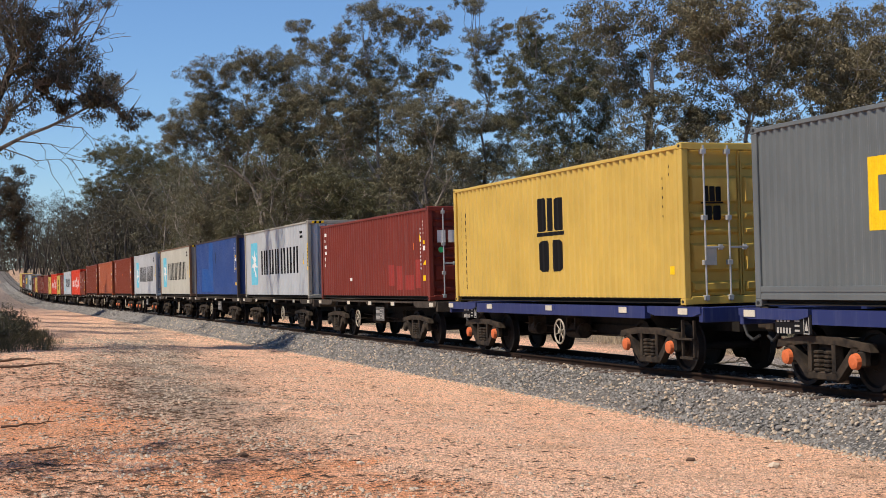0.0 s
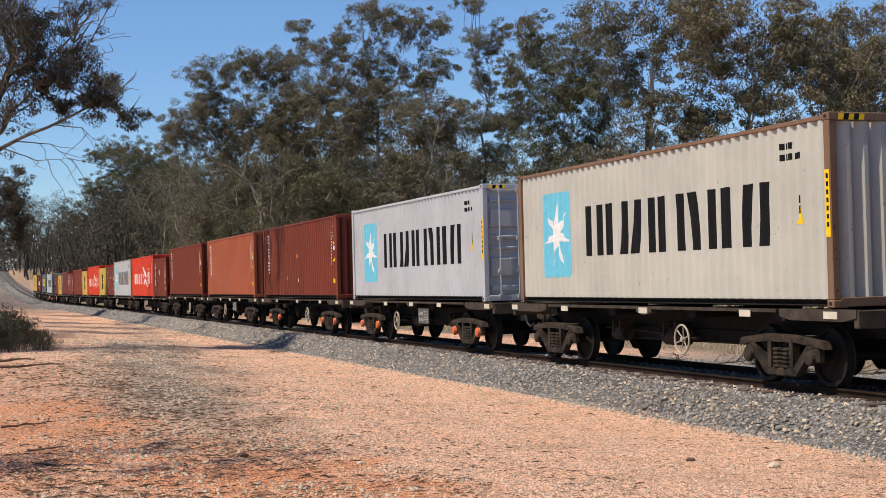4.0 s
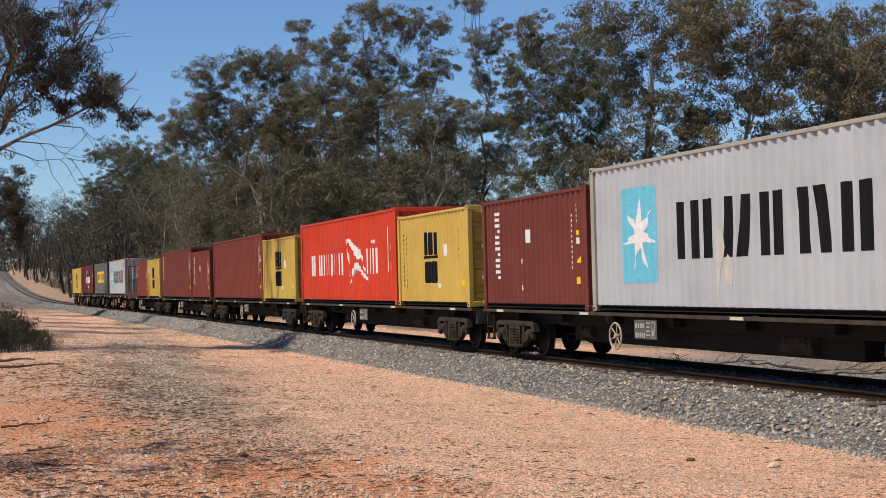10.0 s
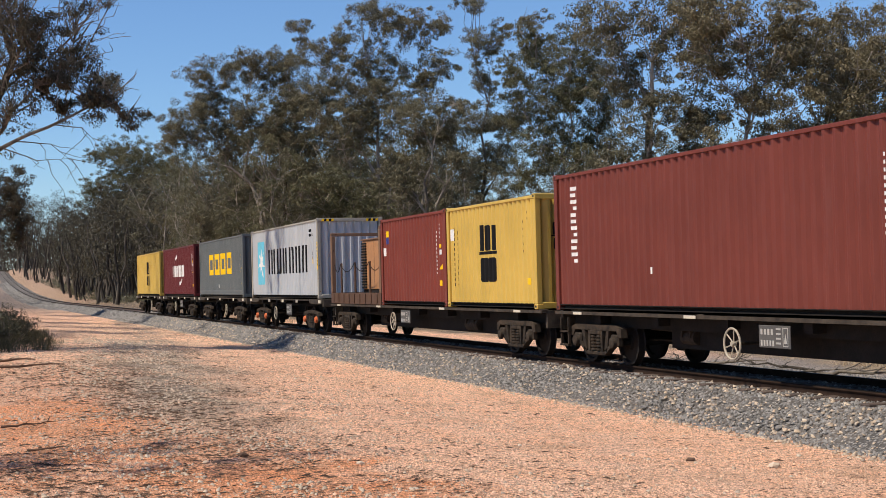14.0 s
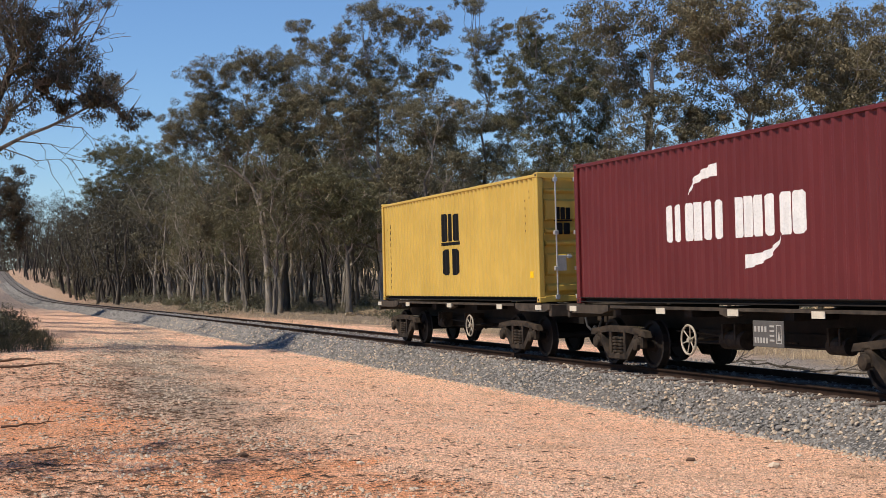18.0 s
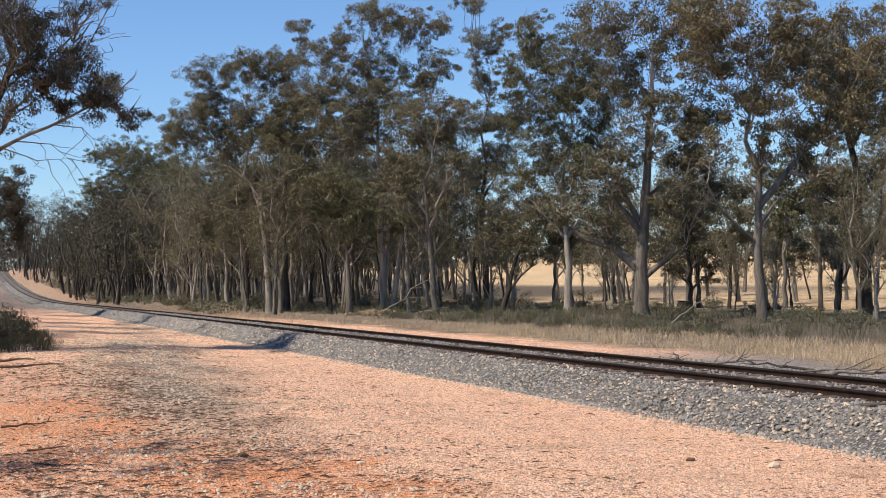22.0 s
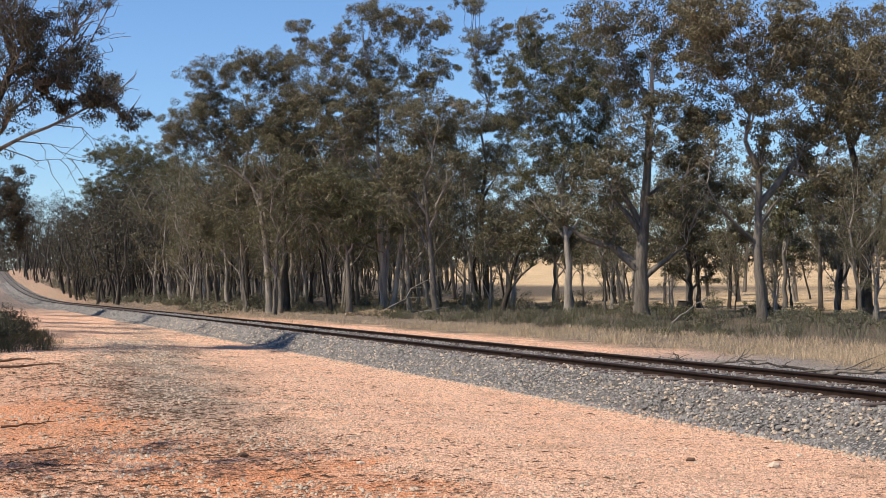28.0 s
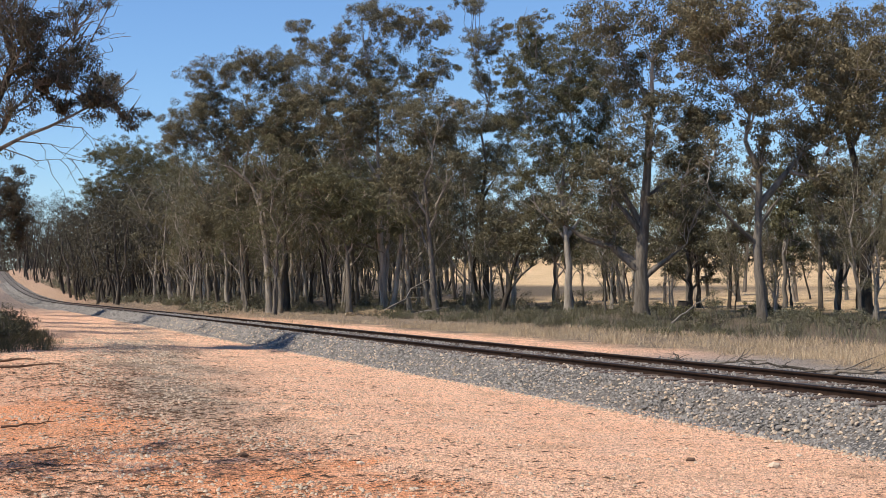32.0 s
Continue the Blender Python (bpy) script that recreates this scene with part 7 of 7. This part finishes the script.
def flat_rack(u, z):
    """A twenty-foot open rack: floor frame, corner posts, head beam at the ends, and its load."""
    root = tagged(new("flat_rack"), "rust-red open flat rack on a wagon", "flat rack", "shipping containers")
    half = L20 / 2
    part("base_frame", boxes((-half, half, -W2, -W2 + 0.14, 0.0, 0.36), (-half, half, W2 - 0.14, W2, 0.0, 0.36), (-half, -half + 0.14, -W2 + 0.14, W2 - 0.14, 0.0, 0.36), (half - 0.14, half, -W2 + 0.14, W2 - 0.14, 0.0, 0.36), (-half + 0.14, half - 0.14, -W2 + 0.14, W2 - 0.14, 0.26, 0.34)), RACK, root)
    for i in range(9):
        x = -half + 0.35 + i * 0.66
        part("stake_pocket", boxes((x - 0.06, x + 0.06, -W2 - 0.03, -W2 - 0.001, 0.04, 0.33), bevel=0.01), RACK, root)
    for sx in (-1, 1):
        for sy in (-1, 1):
            part("corner_post", boxes((*sorted((sx * half, sx * (half - 0.16))), *sorted((sy * W2, sy * (W2 - 0.14))), 0.36, 2.30), bevel=0.012), CREAM_RAIL, root)
        part("head_beam", boxes((*sorted((sx * half, sx * (half - 0.12))), -W2, W2, 2.31, 2.42), bevel=0.01), CREAM_RAIL, root)
    for x in (-half + 0.94, -half + 2.67, -half + 4.42):
        part("stanchion", rod(bmesh.new(), (x, -1.08, 0.345), (x, -1.08, 1.36), 0.035, n=8), RACK, root, "rusty upright stanchion")
    load(root, u + half, z)
    crate = tagged(new("generator_crate"), "orange machine housing with a louvred panel on the rack", "machine")
    part("housing", boxes((-1.75, 1.75, -0.75, 0.95, 0.12, 1.72), bevel=0.02), surface("orange_housing_paint", (0.42, 0.20, 0.075), (0.33, 0.16, 0.07), 2, 0.6, 0.1), crate)
    part("roof_edge", boxes((-1.79, 1.79, -0.79, 0.99, 1.722, 1.77), bevel=0.008), CREAM_RAIL, crate)
    part("skid", boxes((-1.75, 1.75, -0.72, -0.58, 0.0, 0.118), (-1.75, 1.75, 0.75, 0.9, 0.0, 0.118)), STEEL, crate)
    for x in (-0.35, 0.62):
        part("panel_seam", boxes((x, x + 0.03, -0.756, -0.7505, 0.16, 1.68)), CREAM_RAIL, crate)
    part("latch", boxes((0.5, 0.62, -0.80, -0.757, 0.95, 1.06), bevel=0.008), STEEL, crate)
    part("data_plate", boxes((0.85, 1.2, -0.756, -0.7505, 0.95, 1.35)), REFLECT, crate)
    for i in range(17):
        z0 = 0.16 + i * 0.09
        part("louvre", prism(bmesh.new(), [(-1.72, z0), (-1.22, z0), (-1.22, z0 + 0.05), (-1.72, z0 + 0.05)], -0.80, -0.751), STEEL, crate)
    load(crate, u + half + 1.12, z + 0.345)
    chain = tagged(new("lashing_chain"), "slack lashing chains on the flat rack", "chain")
    ends = (-half + 0.16, -half + 0.94, -half + 2.67, -half + 4.42, half - 0.16)
    for x0, x1 in zip(ends, ends[1:]):
        bm = bmesh.new()
        pts = [Vector((x0 + (x1 - x0) * i / 8, -1.12, 0.72 + 0.26 * (i / 4 - 1) ** 2)) for i in range(9)]
        for p, q in zip(pts, pts[1:]):
            rod(bm, p, q, 0.013, n=5)
        part("chain_length", bm, STEEL, chain)
    load(chain, u + half, z + 0.345)


def build_train():
    a = "dusty flat container wagon with spoked handwheel"
    b = "long dark container wagon with squared bogies"
    browns = "red-brown corrugated freight container with white code bars"
    rows = [(0.05, YELLOW, "yellow", "bright yellow freight container with black block emblem", True, None, HC),
            (14.2, MAROON, "maroon", "maroon freight container with white bars and arcs", False, None, HC),
            (28.4, SLATE, "grey", "slate grey freight container with yellow block shapes", False, None, HC),
            (42.6, GREY, "star", "pale grey freight container with star emblem", False, GREY_RAIL, HC),
            (174.0, BROWN, "column", browns, False, None, HC), (188.1, TERRA, "column", "faded terracotta freight container with white code bars", False, None, HC),
            (202.4, BROWN, "column", browns, False, None, HC), (216.6, GREY, "star", "pale grey freight container with star emblem and dark doors", True, None, HC),
            (231.1, CREAM, "star", "rust-streaked cream freight container with star emblem", False, CREAM_RAIL, HC), (245.4, BLUE, "blue", "scuffed blue freight container with rusty edges", False, BLUE_RAIL, HC),
            (259.5, GREY, "star", "pale grey freight container with star emblem", False, GREY_RAIL, HC), (273.6, TEXRED, "tex", "weathered dark red freight container with coloured stickers", True, None, STD),
            (287.9, YELLOW, "yellow", "yellow freight container on a navy blue wagon", True, None, HC), (302.4, SLATE, "grey", "slate grey freight container on a navy blue wagon", False, None, HC)]
    for i, (u, colour, style, label, doors, rail, height) in enumerate(rows):
        blue = i >= 12
        c = box40(colour, u, TOP_A, label, doors, style, rail, height, 0.2 if style.startswith("grey") else 0.278)
        if i == 6:
            mark("sticker", MARK_ORANGE, c, [disc(-L40 / 2 + 6.1, 1.6, 0.10)], "orange round sticker")
            mark("sticker", MARK_WHITE, c, [rect(-L40 / 2 + 6.2, 0.62, 0.15, 0.14)], "small white sticker")
        w = wagon("a", TOP_A, 6.62, 4.45, "navy blue flat container wagon with black boards" if blue else a, flip=(i % 2 == 1), caps=i in (3, 6, 7, 12, 13), blue=blue)
        load(w, u + L40 / 2, 0.0)
    flat_rack(56.6, TOP_B)
    box20(RUSTRED, 62.75, TOP_B, "dull red short freight container with stickers", False, "plain")
    box20(YELLOW, 68.95, TOP_B, "yellow short freight container with black block emblem", False, "yellow")
    box40(BROWN2, 76.05, TOP_B, browns, False, "column")
    box20(RUSTRED, 88.45, TOP_B, "red-brown short freight container with white name bars", True, "column")
    box40(RUSTRED, 95.6, TOP_B, "red-brown freight container with darker paint patches", False, "patched")
    box20(YELLOW, 107.98, TOP_B, "yellow short freight container with black block emblem", True, "yellow")
    box40(RED, 115.05, TOP_B, "bright red freight container with white winged emblem", False, "red")
    box20(YELLOW, 127.42, TOP_B, "yellow short freight container with black block emblem", True, "yellow")
    box20(BROWN2, 134.5, TOP_B, "maroon-brown short freight container with white name bars", True, "column")
    scuffed = box40(GREY, 140.75, TOP_B, "scuffed pale grey freight container with star emblem", False, "star", GREY_RAIL)
    mark("repair_patch", MARK_CREAM, scuffed, [[(-1.18, 0.3), (-1.05, 0.3), (-1.02, 0.75), (-0.92, 1.15), (-0.98, 1.45), (-1.16, 1.4), (-1.12, 0.9)], [(-0.85, 0.55), (-0.7, 0.5), (-0.66, 0.85), (-0.75, 1.02), (-0.88, 0.9)]], "cream touched-up paint patch", y=-W2 - 0.009)
    box40(RED, 153.85, TOP_B, "bright red freight container with white winged emblem", False, "red")
    box20(BROWN, 166.25, TOP_B, "brown short freight container with white name bars", True, "column")
    for mid in (65.8, 85.3, 104.8, 124.25, 143.75, 163.1):
        load(wagon("b", TOP_B, 9.35, 7.55, b), mid, 0.0)


build_train()
# ---- what moves ----
def tail_x(t):
    """Where the tail of the train is at t seconds; it runs steadily, a little slower at first."""
    late = max(0.0, 4.4 - t)
    return -(33.0 + 15.72 * (18.5 - t)) + 0.42 * late * late / (late + 0.4)


def motions():
    for thing, u, z in TRAIN:
        times = [0.0, 1.0, 2.0, 3.0, 4.0, 5.0] + [k for k in range(6, 31) if tail_x(k - 1) + u < -175] + [32.0]
        rows = []
        for t in sorted(set(times)):
            x = tail_x(t) + u
            rows.append((t, pose(x, TRACK_Y, z + rise(x), 0, math.degrees(math.atan(slope(x))), 0)))
        walk(thing, rows)

    # the wheels roll: one turning, shared by all wheelsets on the same side of their bogies
    turning = {}
    for w in WHEELSETS:
        place = round(w.matrix_basis.translation.x, 3)
        if place not in turning:
            walk(w, [(k / FPS, pose(place, 0, 0.46, 0, math.degrees((tail_x(k / FPS) - tail_x(0)) / 0.46) % 360, 0)) for k in range(32 * FPS + 1)])
            turning[place] = w.animation_data
        else:
            keys = w.animation_data_create()
            w.rotation_mode = "QUATERNION"
            keys.action = turning[place].action
            keys.action_slot = turning[place].action_slot
    # the overhanging crown stirs in the breeze
    swing = random.Random(4)
    rows, a, b = [], 0.0, 0.0
    for k in range(0, 65):
        a, b = 0.6 * a + swing.uniform(-0.14, 0.14), 0.6 * b + swing.uniform(-0.12, 0.12)
        rows.append((k / 2, pose(0, 0, 0, a, b, 0)))
    walk(SWAYING, rows)


motions()
